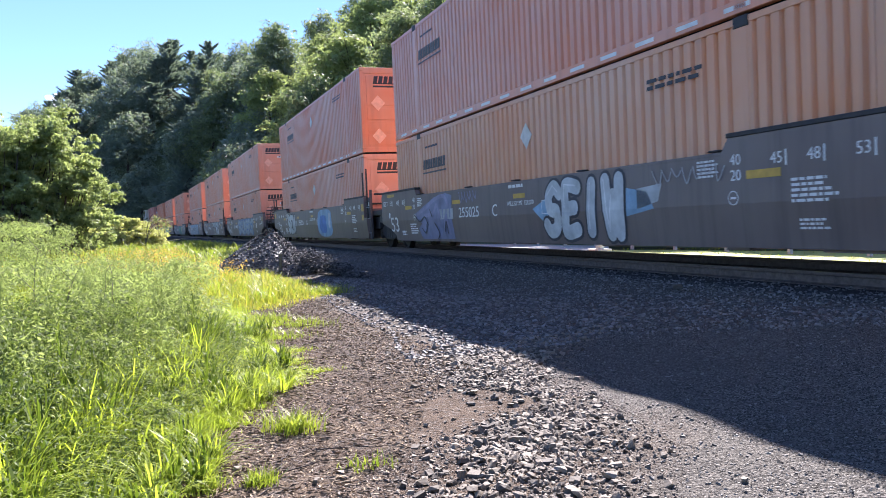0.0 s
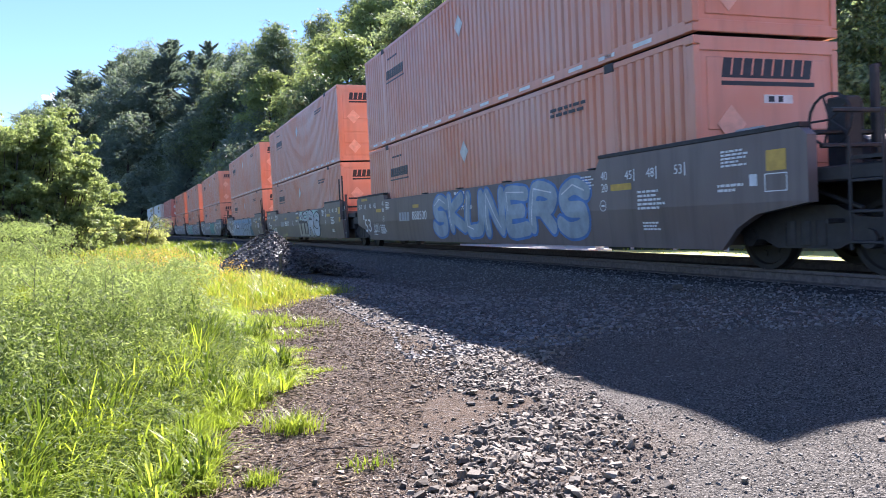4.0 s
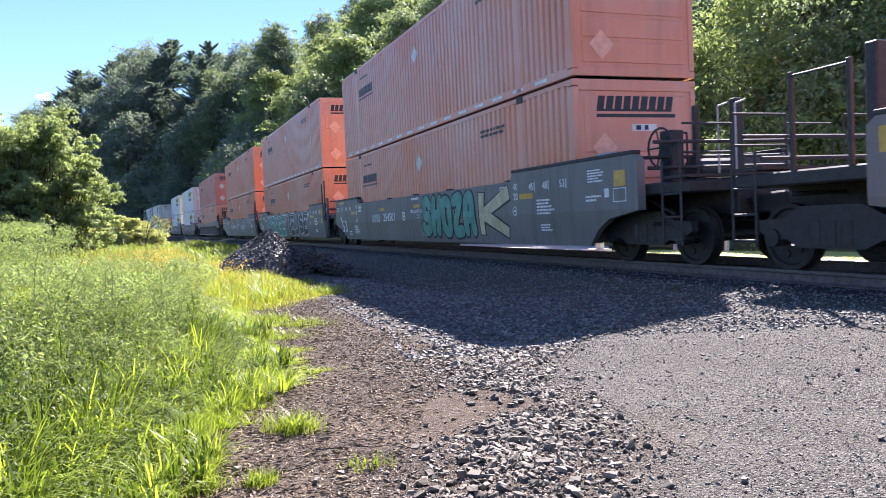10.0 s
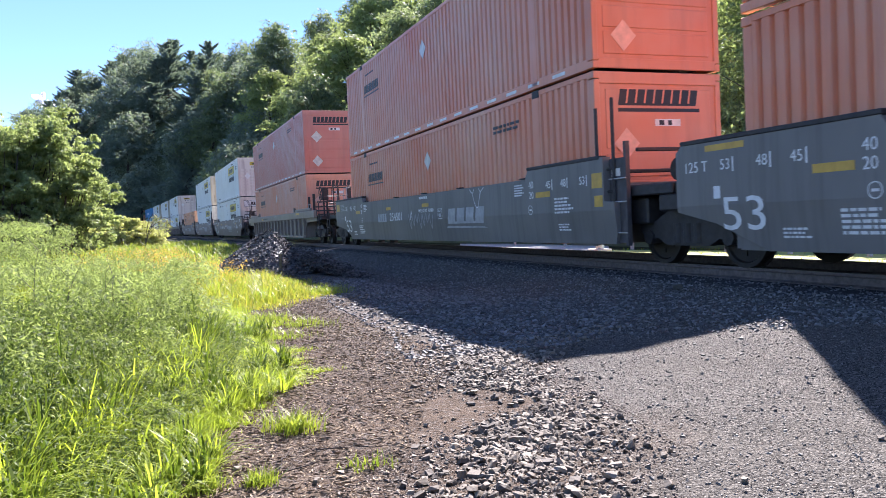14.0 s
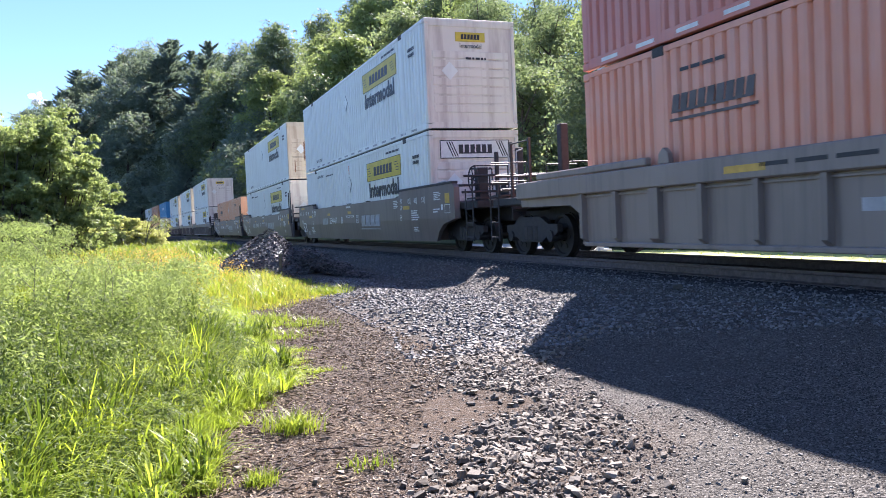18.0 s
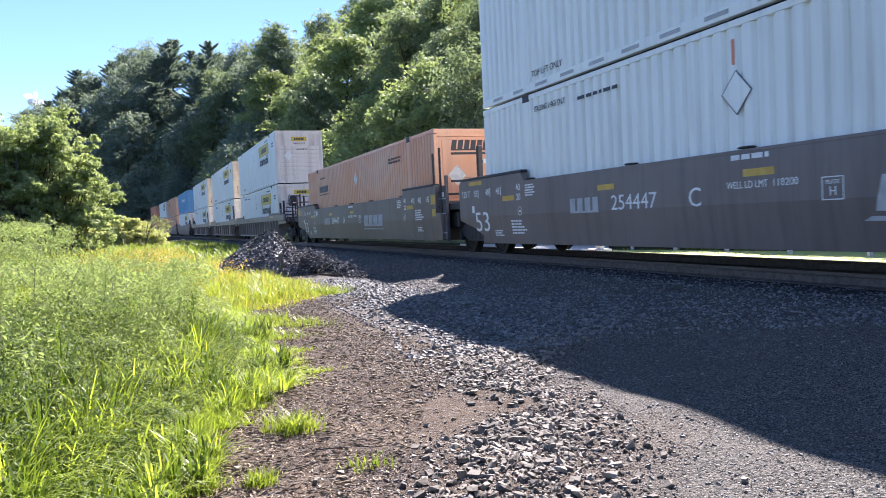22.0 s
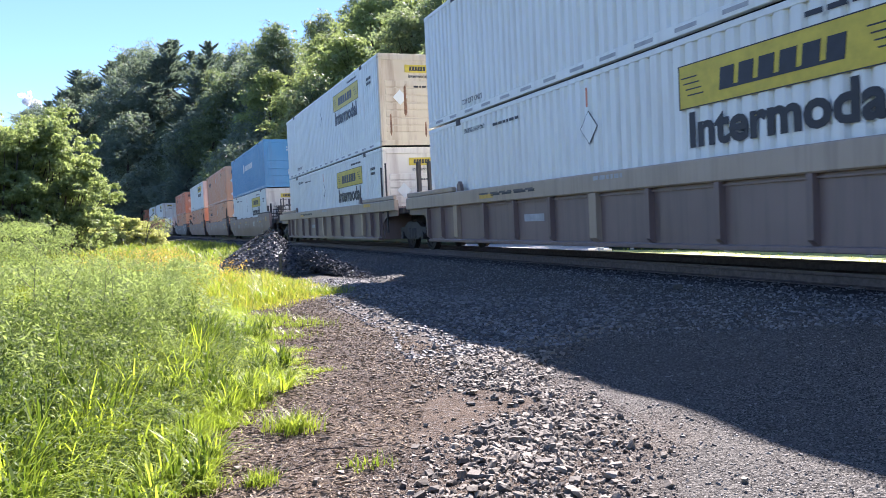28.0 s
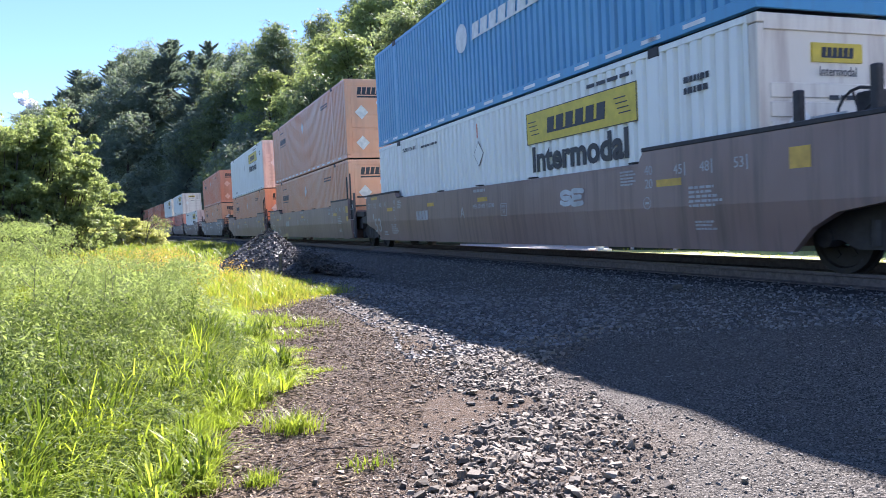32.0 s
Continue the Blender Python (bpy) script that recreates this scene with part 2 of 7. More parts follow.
def part(name, me, parent, label="", at=(0, 0, 0)):
    ob = new(name, me)
    ob.parent = parent
    ob.location = at
    if label:
        ob["label"] = label
    if name in ("small_writing", "side_writing", "number_bar", "reflective_tape", "notice_writing", "front_marks", "lettering"):
        ob["kind"] = "stuff"
    return ob


def box(bm, x0, x1, y0, y1, z0, z1, bev=0.0):
    r = bmesh.ops.create_cube(bm, size=1.0)
    for v in r["verts"]:
        v.co = Vector(((x0 + x1) / 2 + v.co.x * (x1 - x0), (y0 + y1) / 2 + v.co.y * (y1 - y0), (z0 + z1) / 2 + v.co.z * (z1 - z0)))
    if bev:
        es = list({e for v in r["verts"] for e in v.link_edges})
        bmesh.ops.bevel(bm, geom=es, offset=bev, segments=1, affect="EDGES", profile=0.5)


def prism(bm, pts, axis, a, b):
    """A flat outline drawn out along one axis."""
    def put(p, q, w):
        return {"x": (w, p, q), "y": (p, w, q), "z": (p, q, w)}[axis]
    lo = [bm.verts.new(put(p, q, a)) for p, q in pts]
    hi = [bm.verts.new(put(p, q, b)) for p, q in pts]
    bm.faces.new(lo)
    bm.faces.new(hi[::-1])
    n = len(pts)
    for i in range(n):
        bm.faces.new((lo[i], hi[i], hi[(i + 1) % n], lo[(i + 1) % n]))


def tube(bm, p, q, r, n=8, r2=None):
    p, q = Vector(p), Vector(q)
    m = Matrix.Translation((p + q) / 2) @ (q - p).to_track_quat("Z", "Y").to_matrix().to_4x4()
    bmesh.ops.create_cone(bm, cap_ends=True, segments=n, radius1=r, radius2=r if r2 is None else r2, depth=(q - p).length, matrix=m)


def boxes(key, material, *bs, bev=0.0):
    return mesh((key, bs, bev), material, lambda bm: [box(bm, *b, bev=bev) for b in bs])


SIDE_TURN = Matrix(((0, 0, -1, 0), (-1, 0, 0, 0), (0, 1, 0, 0), (0, 0, 0, 1)))
END_TURN = Matrix(((1, 0, 0, 0), (0, 0, -1, 0), (0, 1, 0, 0), (0, 0, 0, 1)))


def words(text, size, width, material, where, turn, bold=0.0):
    """Lettering as thin flat shapes, centred at where; width 0 keeps the natural width."""
    k = ("words", text, size, width, str(where), turn is SIDE_TURN, material.name)
    if k not in MESHES:
        cu = bpy.data.curves.new("letters", "FONT")
        cu.body, cu.size, cu.align_x, cu.align_y = text, size, "CENTER", "CENTER"
        cu.extrude = 0.0015
        cu.offset = bold
        cu.resolution_u = 3
        ob = bpy.data.objects.new("letters", cu)
        me = bpy.data.meshes.new_from_object(ob)
        bpy.data.objects.remove(ob)
        xs = [v.co.x for v in me.vertices]
        k_x = width / (max(xs) - min(xs)) if width else 1.0
        me.transform(Matrix.Translation(where) @ turn @ Matrix.Diagonal((k_x, 1, 1, 1)))
        me.materials.clear()
        me.materials.append(material)
        MESHES[k] = me
    return MESHES[k]


def soup(name, verts, faces, material):
    """A mesh from numpy arrays; faces all have the same number of corners."""
    me = bpy.data.meshes.new(name)
    n, c = faces.shape
    me.vertices.add(len(verts))
    me.vertices.foreach_set("co", np.ascontiguousarray(verts, dtype=np.float32).ravel())
    me.loops.add(n * c)
    me.loops.foreach_set("vertex_index", np.ascontiguousarray(faces, dtype=np.int32).ravel())
    me.polygons.add(n)
    me.polygons.foreach_set("loop_start", np.arange(0, n * c, c, dtype=np.int32))
    me.update(calc_edges=True)
    me.materials.append(material)
    me.shade_flat()
    return me


# ---- the ground ----
def blend(v, knots):
    return np.interp(v, [k[0] for k in knots], [k[1] for k in knots])


def ground_height(x, y):
    u = x - (TRACK_X - 0.5 * BEND * y * y)
    h = blend(u, [(-400, 0.3), (-60, 0.38), (-8.3, 0.40), (-5.5, 0.46), (-3.6, 0.61), (-2.3, 0.72), (-1.7, 0.80), (-1.35, 0.86), (1.35, 0.93), (1.9, 0.8), (3.2, 0.6), (60, 0.6), (400, 1.5)])
    h = h + np.interp(u, [-4.6, -3.6, -2.6, -1.9], [0, 1, 1, 0]) * np.interp(y, [0, 3, 8, 14, 24, 40], [0.06, 0.06, 0.0, -0.17, -0.17, 0])
    far = np.clip((np.abs(y) - 500) / 300, 0, 1)
    rough = 0.012 * np.sin(1.9 * x + 0.7 * y) + 0.009 * np.sin(3.1 * y - 1.3 * x) + 0.006 * np.sin(7.3 * x + 5.1 * y)
    return (h + rough * (np.abs(u) > 1.9)) * (1 - far)


def grass_edge(y):
    """East edge of the grass, as x over y."""
    return blend(y, [(1.5, -0.5), (3.3, 0.1), (4.05, 0.33), (4.6, 0.47), (5.3, 0.82), (6.4, 1.05), (8.4, 1.12), (10.4, 1.15), (10.9, 1.6), (11.7, 2.2), (12.8, 2.85), (16.8, 3.1), (17.6, 2.2), (20.5, 2.3), (22, 3.4),
                     (26, 5.4), (60, 5.2), (100, 3.9), (200, -2.0)])


def grow_lines(a, b, fine, lo, hi, rate=1.25):
    """Grid lines: fine between a and b, wider and wider out to lo and hi."""
    mid = list(np.arange(a, b + 1e-6, fine))
    step, left = fine, [a]
    while left[-1] > lo:
        step *= rate
        left.append(left[-1] - step)
    step, right = fine, [b]
    while right[-1] < hi:
        step *= rate
        right.append(right[-1] + step)
    return np.array(sorted(set(left + mid + right)))


def build_ground():
    xs = grow_lines(-1.5, 7.5, 0.07, -1500, 1500)
    ys = grow_lines(2.0, 16.0, 0.07, -1500, 1800)
    gx, gy = np.meshgrid(xs, ys)
    gz = ground_height(gx, gy)
    v = np.stack([gx.ravel(), gy.ravel(), gz.ravel()], 1)
    ny, nx = gx.shape
    i = np.arange(ny - 1)[:, None] * nx + np.arange(nx - 1)[None]
    f = np.stack([i, i + 1, i + nx + 1, i + nx], -1).reshape(-1, 4)
    me = soup("ground", v, f, GROUND)
    x, y = v[:, 0], v[:, 1]
    u = x - (TRACK_X - 0.5 * BEND * y * y)
    wob = 0.12 * np.sin(2.3 * y + 1.1 * x) + 0.1 * np.sin(5.7 * y - 3 * x)
    turf = np.clip((grass_edge(y) + wob - 0.22 - x) / 0.3, 0, 1)
    turf = np.maximum(turf, np.clip((u - 6) / 2, 0, 1) * (u < 1400))
    turf = np.maximum(turf, np.clip((np.abs(y) - 60) / 60, 0, 1))
    turf[(u > -2.3) & (u < 5)] = 0
    turf[(u > -3.2) & (u < 5) & (y < 22)] *= 0.0
    # mask of the dark band, where oily dirt and contact shade are painted
    oil_shade = np.clip(1 - (np.abs(u) - 1.5) / 0.3, 0, 1)
    grit = np.clip((x - blend(y, [(1.5, 1.6), (2.6, 1.9), (3.1, 2.25), (4.0, 2.45), (5.3, 2.9), (6.2, 3.0), (8, 2.6), (11, 2.6), (16, 3.0), (30, 3.6)]) + 0.55) / 0.9 + wob, 0, 1)
    col = np.stack([turf, oil_shade, grit, np.ones_like(turf)], 1).astype(np.float32)
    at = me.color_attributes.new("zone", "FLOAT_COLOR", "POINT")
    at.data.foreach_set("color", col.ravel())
    me.shade_smooth()
    return tagged(new("ground", me), "brown dirt and grey grit ground beside the railway", "ground", kind="structure")


build_ground()

# ---- the track ----
def build_track():
    track = tagged(new("railway_track"), "rusty steel railway track on dark oily ties", "track", kind="structure")
    profile = [(-0.07, -0.17), (0.07, -0.17), (0.07, -0.15), (0.015, -0.13), (0.012, -0.045), (0.036, -0.035), (0.036, -0.002), (-0.036, -0.002),
               (-0.036, -0.035), (-0.012, -0.045), (-0.015, -0.13), (-0.07, -0.15)]
    stops = [-60, -30, 0, 20, 40, 70, 110, 160, 220, 300, 420]
    for side in (-0.7525, 0.7525):
        for nm, mt, prof in (("rail", RAIL_SIDE, profile), ("rail_head", RAIL_TOP, [(-0.03, -0.002), (0.03, -0.002), (0.03, 0.002), (-0.03, 0.002)])):
            def fill(bm):
                rings = []
                for s in stops:
                    m = on_track(s)
                    rings.append([bm.verts.new(m @ Vector((side + p, 0, q))) for p, q in prof])
                n = len(prof)
                for a, b in zip(rings, rings[1:]):
                    for i in range(n):
                        bm.faces.new((a[i], a[(i + 1) % n], b[(i + 1) % n], b[i]))
            part(nm, mesh((nm, side), mt, fill), track)
    tie = boxes("tie", TIE_WOOD, (-1.3, 1.3, -0.115, 0.115, -0.36, -0.172), bev=0.012)
    plate = boxes("tie_plate", RAIL_SIDE, (-0.85, -0.65, -0.09, 0.09, -0.172, -0.158), (0.65, 0.85, -0.09, 0.09, -0.172, -0.158))
    s = -6.0
    while s < 110:
        t = part("tie", tie, track)
        t.matrix_basis = on_track(s + random.uniform(-0.03, 0.03)) @ pose(random.uniform(-0.05, 0.05), 0, 0, 0, 0, random.uniform(-1, 1))
        part("tie_plate", plate, t)
        s += 0.52


build_track()

# ---- the train ----
BOX_L, BOX_W, BOX_H = 16.154, 2.58, 2.855


def ribbed(bm, x, y0, y1, z0, z1, pitch, deep, groove):
    """A corrugated wall in the plane x: wide flats with narrow grooves set back by deep."""
    out = -1 if x < 0 else 1
    n = max(1, round((y1 - y0) / pitch))
    p = (y1 - y0) / n
    prof = [(y0, x)]
    for i in range(n):
        a = y0 + i * p
        g = p * groove
        m = a + p / 2
        e = min(deep * 0.7, g * 0.3)
        prof += [(m - g / 2, x), (m - g / 2 + e, x - out * deep), (m + g / 2 - e, x - out * deep), (m + g / 2, x)]
    prof.append((y1, x))
    lo = [bm.verts.new((b, a, z0)) for a, b in prof]
    hi = [bm.verts.new((b, a, z1)) for a, b in prof]
    for i in range(len(prof) - 1):
        bm.faces.new((lo[i], lo[i + 1], hi[i + 1], hi[i]))


def diamond(key, material, x, y, z, r, plane):
    def fill(bm):
        pts = [(-r, 0), (0, r * 1.05), (r, 0), (0, -r * 1.05)]
        if plane == "side":
            prism(bm, [(y + a, z + b) for a, b in pts], "x", x - 0.006, x)
        else:
            prism(bm, [(x + a, z + b) for a, b in pts], "y", y - 0.006, y)
    return mesh((key, x, y, z, r, plane), material, fill)


def slanted_bars(key, material, x, y, z, w, h, n, plane, gap=0.22, slant=0.18):
    """A row of plain slanted blocks, in place of a company's mark."""
    def fill(bm):
        step, foot = w / n, h * 0.14
        pts = [(-w / 2, -h / 2), (w / 2 - step * gap, -h / 2)]
        for i in reversed(range(n)):
            a = -w / 2 + i * step
            b = a + step * (1 - gap)
            pts += [(b + slant * foot, -h / 2 + foot), (b + slant * h, h / 2), (a + slant * h, h / 2), (a + slant * foot, -h / 2 + foot)]
        if plane == "side":
            prism(bm, [(y - p, z + q) for p, q in pts], "x", x - 0.005, x)
        else:
            prism(bm, [(x + p, z + q) for p, q in pts], "y", y - 0.005, y)
    return mesh((key, x, y, z, w, h, n, plane), material, fill)


def text_bars(key, material, x, y, z, w, h, rows, plane, seed=1):
    """Small writing that nobody can read: thin broken bars."""
    def fill(bm):
        rnd = random.Random(seed)
        rh = h / rows
        for r in range(rows):
            a, end = -w / 2, -w / 2 + w * rnd.uniform(0.65, 1.0)
            zz = z + h / 2 - (r + 0.5) * rh
            while a < end - 0.02:
                b = min(end, a + rnd.uniform(0.06, 0.2) * max(0.5, w))
                if plane == "side":
                    box(bm, x - 0.004, x, y - b, y - a, zz - rh * 0.28, zz + rh * 0.28)
                else:
                    box(bm, x + a, x + b, y - 0.004, y, zz - rh * 0.28, zz + rh * 0.28)
                a = b + 0.04 * max(0.4, w)
    return mesh((key, x, y, z, w, h, rows, plane, seed), material, fill)


LABELS = {
    "orange": "weathered orange corrugated steel shipping container with dark marks",
    "red": "bright red-orange corrugated steel shipping container with dark marks",
    "old": "faded tan-orange corrugated steel shipping container with dark marks",
    "brick": "brick-red corrugated steel shipping container with dark marks",
    "white": "dirty white corrugated steel container with yellow panel",
    "framed": "dirty white corrugated container with a framed white front sign",
    "rusty": "white corrugated container with a yellowed rusty front end",
    "blue": "blue corrugated steel shipping container with white marks",
}
PAINTS = {"orange": ORANGE, "red": RED_ORANGE, "old": OLD_ORANGE, "brick": BRICK, "white": WHITE, "framed": WHITE, "rusty": WHITE, "blue": BLUE}
FIRST_BOX = {}


def build_box(kind, upper):
    pt = PAINTS[kind]
    hunt = kind in ("white", "rusty", "framed")
    front = OLD_WHITE if kind == "rusty" else STAINED_WHITE if hunt else pt
    L, W, H = BOX_L, BOX_W / 2, BOX_H
    c = tagged(new("shipping_container"), LABELS[kind], "container", "containers on the train")
    # frame
    for x in (-1, 1):
        xa, xb = sorted((x * W, x * (W - 0.11)))
        part("top_rail", boxes("top_rail", pt, (xa, xb, 0.16, L - 0.16, H - 0.09, H), bev=0.008), c)
        part("bottom_rail", boxes("bottom_rail", pt, (xa, xb, 0.16, L - 0.16, 0.0, 0.17), bev=0.008), c)
        for y in (0.0, L - 0.16):
            part("corner_post", boxes("corner_post", front if y == 0 else pt, (xa, xb, y, y + 0.16, 0.13, H - 0.13), bev=0.012), c)
            for z in (0.0, H - 0.12):
                part("corner_casting", boxes("corner_casting", front if y == 0 else pt, (xa - 0.003, xb + 0.003, y - 0.004, y + 0.18, z, z + 0.12), bev=0.01), c)
        for y in (2.02, L - 2.02):
            part("lifting_post", boxes("lifting_post", pt, (x * (W - 0.06), x * (W + 0.004), y - 0.11, y + 0.11, 0.0, H + 0.01) if x > 0 else
                                       (x * (W + 0.004), x * (W - 0.06), y - 0.11, y + 0.11, 0.0, H + 0.01), bev=0.01), c)
            part("lifting_shoe", boxes("lifting_shoe", TRUCK_IRON, (min(x * (W - 0.1), x * (W + 0.012)), max(x * (W - 0.1), x * (W + 0.012)), y - 0.13, y + 0.13, H - 0.13, H + 0.012), bev=0.01), c)
        pitch = 0.262 if hunt else 0.228
        deep, groove = (0.055, 0.46) if hunt else (0.05, 0.44)
        part("side_panel", mesh(("side", x, hunt), pt, lambda bm, x=x: [ribbed(bm, x * (W - 0.006), a, b, 0.17, H - 0.09, pitch, deep, groove)
                                                                      for a, b in ((0.16, 1.91), (2.13, L - 2.13), (L - 1.91, L - 0.16))]), c)
    # roof, floor and ends
    part("roof_panel", boxes("roof_panel", pt, (-W + 0.08, W - 0.08, 0.1, L - 0.1, H - 0.04, H - 0.012)), c)
    part("floor_panel", boxes("floor_panel", TRUCK_IRON, (-W + 0.1, W - 0.1, 0.1, L - 0.1, 0.09, 0.13)), c)
    part("rear_panel", boxes("rear_panel", pt, (-W + 0.1, W - 0.1, L - 0.1, L - 0.04, 0.1, H - 0.05)), c)

    part("front_panel", boxes("front", front, (-W + 0.1, W - 0.1, 0.03, 0.07, 0.1, H - 0.05)), c)
    part("front_header", boxes("fhead", front, (-W + 0.1, W - 0.1, 0.0, 0.05, H - 0.2, H - 0.002), bev=0.008), c)
    part("front_sill", boxes("fsill", front, (-W + 0.1, W - 0.1, 0.0, 0.05, 0.004, 0.17), bev=0.008), c)
    if hunt:
        slat = boxes("fslat", front, (-W + 0.2, W - 0.2, 0.012, 0.04, 0, 0.19), bev=0.012)
        for i in range(7):
            part("front_slat", slat, c, at=(0, 0, 0.42 + i * 0.235))
    else:
        for z0, z1 in ((0.24, 0.62), (0.68, 1.04), (1.10, 1.5), (1.58, 2.58)):
            part("front_rib", boxes("frib", front, (-W + 0.22, W - 0.22, 0.012, 0.04, z0, z1), bev=0.014), c)
    # marks
    if kind == "blue":
        part("emblem", slanted_bars("emblem", WHITE_MARK, -W - 0.001, 6.7, 1.75, 3.6, 0.34, 8, "side"), c, "plain white emblem bars")
        part("emblem_ring", mesh(("ring",), WHITE_MARK, lambda bm: prism(bm, [(9.1 + 0.33 * math.cos(a * 0.5236), 1.75 + 0.33 * math.sin(a * 0.5236)) for a in range(12)], "x", -W - 0.006, -W - 0.001)), c)
        part("notice", boxes("notice", WHITE_MARK, (0.1, 0.55, -0.004, 0.012, 0.75, 1.05)), c)
        part("notice_writing", text_bars("nb", BLACK_MARK, 0.32, -0.004, 0.9, 0.38, 0.22, 3, "end"), c)
        part("front_marks", text_bars("nm", WHITE_MARK, 0.5, 0.01, 2.3, 0.9, 0.3, 2, "end", 4), c)
    elif hunt:
        pz, py0, py1 = 1.88, 2.45, 6.05
        part("panel", boxes("hpanel", YELLOW_MARK, (-W - 0.004, -W + 0.01, py0, py1, pz, pz + 0.6)), c, "bright yellow panel")
        for nm, bx in (("low", (py0, py1, pz, pz + 0.015)), ("high", (py0, py1, pz + 0.585, pz + 0.6)), ("fore", (py0, py0 + 0.02, pz, pz + 0.6)), ("aft", (py1 - 0.02, py1, pz, pz + 0.6))):
            part("panel_border", boxes("hborder" + nm, BLACK_MARK, (-W - 0.007, -W - 0.003, *bx)), c)
        part("panel_emblem", slanted_bars("hmark", BLACK_MARK, -W - 0.004, 4.25, pz + 0.29, 2.0, 0.28, 6, "side", 0.25, 0.12), c, "plain dark emblem bars")
        for y in (2.62, 5.55):
            for i in range(4):
                part("panel_stripe", boxes("hstripe", BLACK_MARK, (-W - 0.007, -W - 0.003, 0, 0.32, 0, 0.018)), c, at=(0, y + 0.04 * i, pz + 0.17 + 0.08 * i))
        part("lettering", words("Intermodal", 0.64, 3.15, BLACK_MARK, (-W - 0.005, 4.28, 1.56), SIDE_TURN, 0.022), c, "large dark lettering")
        part("side_writing", text_bars("hw", BLACK_MARK, -W - 0.001, 3.1, 2.62, 1.5, 0.11, 1, "side", 5), c)
        part("side_writing", text_bars("hw2", BLACK_MARK, -W - 0.001, 1.1, 2.2, 0.55, 0.3, 2, "side", 6), c)
        if upper:
            part("lettering", words("TOP LIFT ONLY", 0.17, 1.15, BLACK_MARK, (-W - 0.005, L - 2.9, 0.3), SIDE_TURN), c)
        else:
            part("lettering", words("STACKING 3 HIGH ONLY", 0.15, 1.15, BLACK_MARK, (-W - 0.005, L - 2.95, H - 0.32), SIDE_TURN), c)
            part("side_writing", text_bars("hw4", BLACK_MARK, -W - 0.001, L - 4.6, H - 0.36, 1.3, 0.1, 1, "side", 6), c)
        if kind == "framed":
            part("front_sign", boxes("fsign", WHITE_MARK, (-1.0, 1.0, 0.002, 0.03, 2.12, 2.6)), c, "framed white sign")
            for nm, bx in (("low", (-1.0, 1.0, 2.12, 2.14)), ("high", (-1.0, 1.0, 2.58, 2.6)), ("fore", (-1.0, -0.975, 2.14, 2.58)), ("aft", (0.975, 1.0, 2.14, 2.58))):
                part("sign_border", boxes("sborder" + nm, BLACK_MARK, (bx[0], bx[1], -0.002, 0.004, bx[2], bx[3])), c)
            for x0, d in ((-0.82, 1), (0.62, 1)):
                for i in range(3):
                    part("sign_stripe", mesh(("sgs", x0, i), BLACK_MARK, lambda bm: prism(bm, [(x0 + 0.07 * i, 2.56), (x0 + 0.03 + 0.07 * i, 2.56), (x0 + 0.2 + 0.07 * i, 2.17), (x0 + 0.17 + 0.07 * i, 2.17)], "y", -0.002, 0.003)), c)
            part("front_emblem", slanted_bars("fmark2", BLACK_MARK, 0.03, 0.001, 2.36, 1.0, 0.24, 6, "end", 0.25, 0.0), c, "plain dark emblem bars")
        else:
            part("front_badge", boxes("fbadge", YELLOW_MARK, (-0.42, 0.42, 0.004, 0.03, 2.28, 2.52)), c, "small yellow badge")
            part("front_emblem", slanted_bars("fmark", BLACK_MARK, 0.0, 0.004, 2.4, 0.55, 0.13, 6, "end", 0.25, 0.1), c)
            part("lettering", words("Intermodal", 0.17, 0.62, BLACK_MARK, (0.0, 0.002, 2.16), END_TURN), c)
        part("number_bar", text_bars("hn", BLACK_MARK, 0.25, 0.011, 1.84, 0.8, 0.1, 1, "end", 8), c)
        part("placard_holder", mesh(("hold",), WHITE, lambda bm: prism(bm, [(-0.85, 1.5), (-0.62, 1.74), (-0.39, 1.5), (-0.62, 1.26)], "y", 0.002, 0.014)), c)
        part("placard_frame", diamond("wframe", BLACK_MARK, -W - 0.001, 8.4, 1.95, 0.27, "side"), c)
        part("placard", diamond("wplac", WHITE, -W - 0.004, 8.4, 1.95, 0.25, "side"), c, "white diamond placard")
        if not upper:
            part("red_mark", boxes("wred", RED_ORANGE, (-W - 0.004, -W + 0.002, 8.42, 8.47, 2.3, 2.62)), c, "small red mark")
        if kind == "rusty":
            for x, w, z, h in ((-0.45, 0.05, 0.9, 1.0), (0.7, 0.06, 0.5, 1.3), (-0.95, 0.03, 0.3, 0.7), (0.2, 0.03, 0.25, 0.5)):
                part("rust_stain", mesh(("rst", x), RUST_BROWN, lambda bm: prism(bm, [(x - w, z + 0.1), (x, z), (x + w, z + 0.15), (x + w * 0.6, z + h), (x - w * 0.7, z + h * 0.93)], "y", 0.0, 0.013)), c, "brown rust stain")
    else:
        part("emblem", slanted_bars("emblem", FADED_BLACK, -W - 0.001, 13.05, 2.0, 1.62, 0.25, 9, "side"), c, "plain dark emblem bars")
        part("emblem_stripe", boxes("stripe", FADED_BLACK, (-W - 0.006, -W - 0.001, 12.2, 13.9, 1.76, 1.80)), c)
        part("placard", diamond("placard", PLACARD, -W - 0.001, 7.85 if kind == "old" else 8.08, 2.08, 0.24, "side"), c, "pale diamond placard")
        part("side_writing", text_bars("sw", BLACK_MARK, -W - 0.001, 13.1, 2.45, 1.1, 0.09, 1, "side", 5), c)
        part("side_writing", text_bars("sw2", BLACK_MARK, -W - 0.001, 3.3, 2.35, 1.3, 0.2, 2, "side", 6), c)
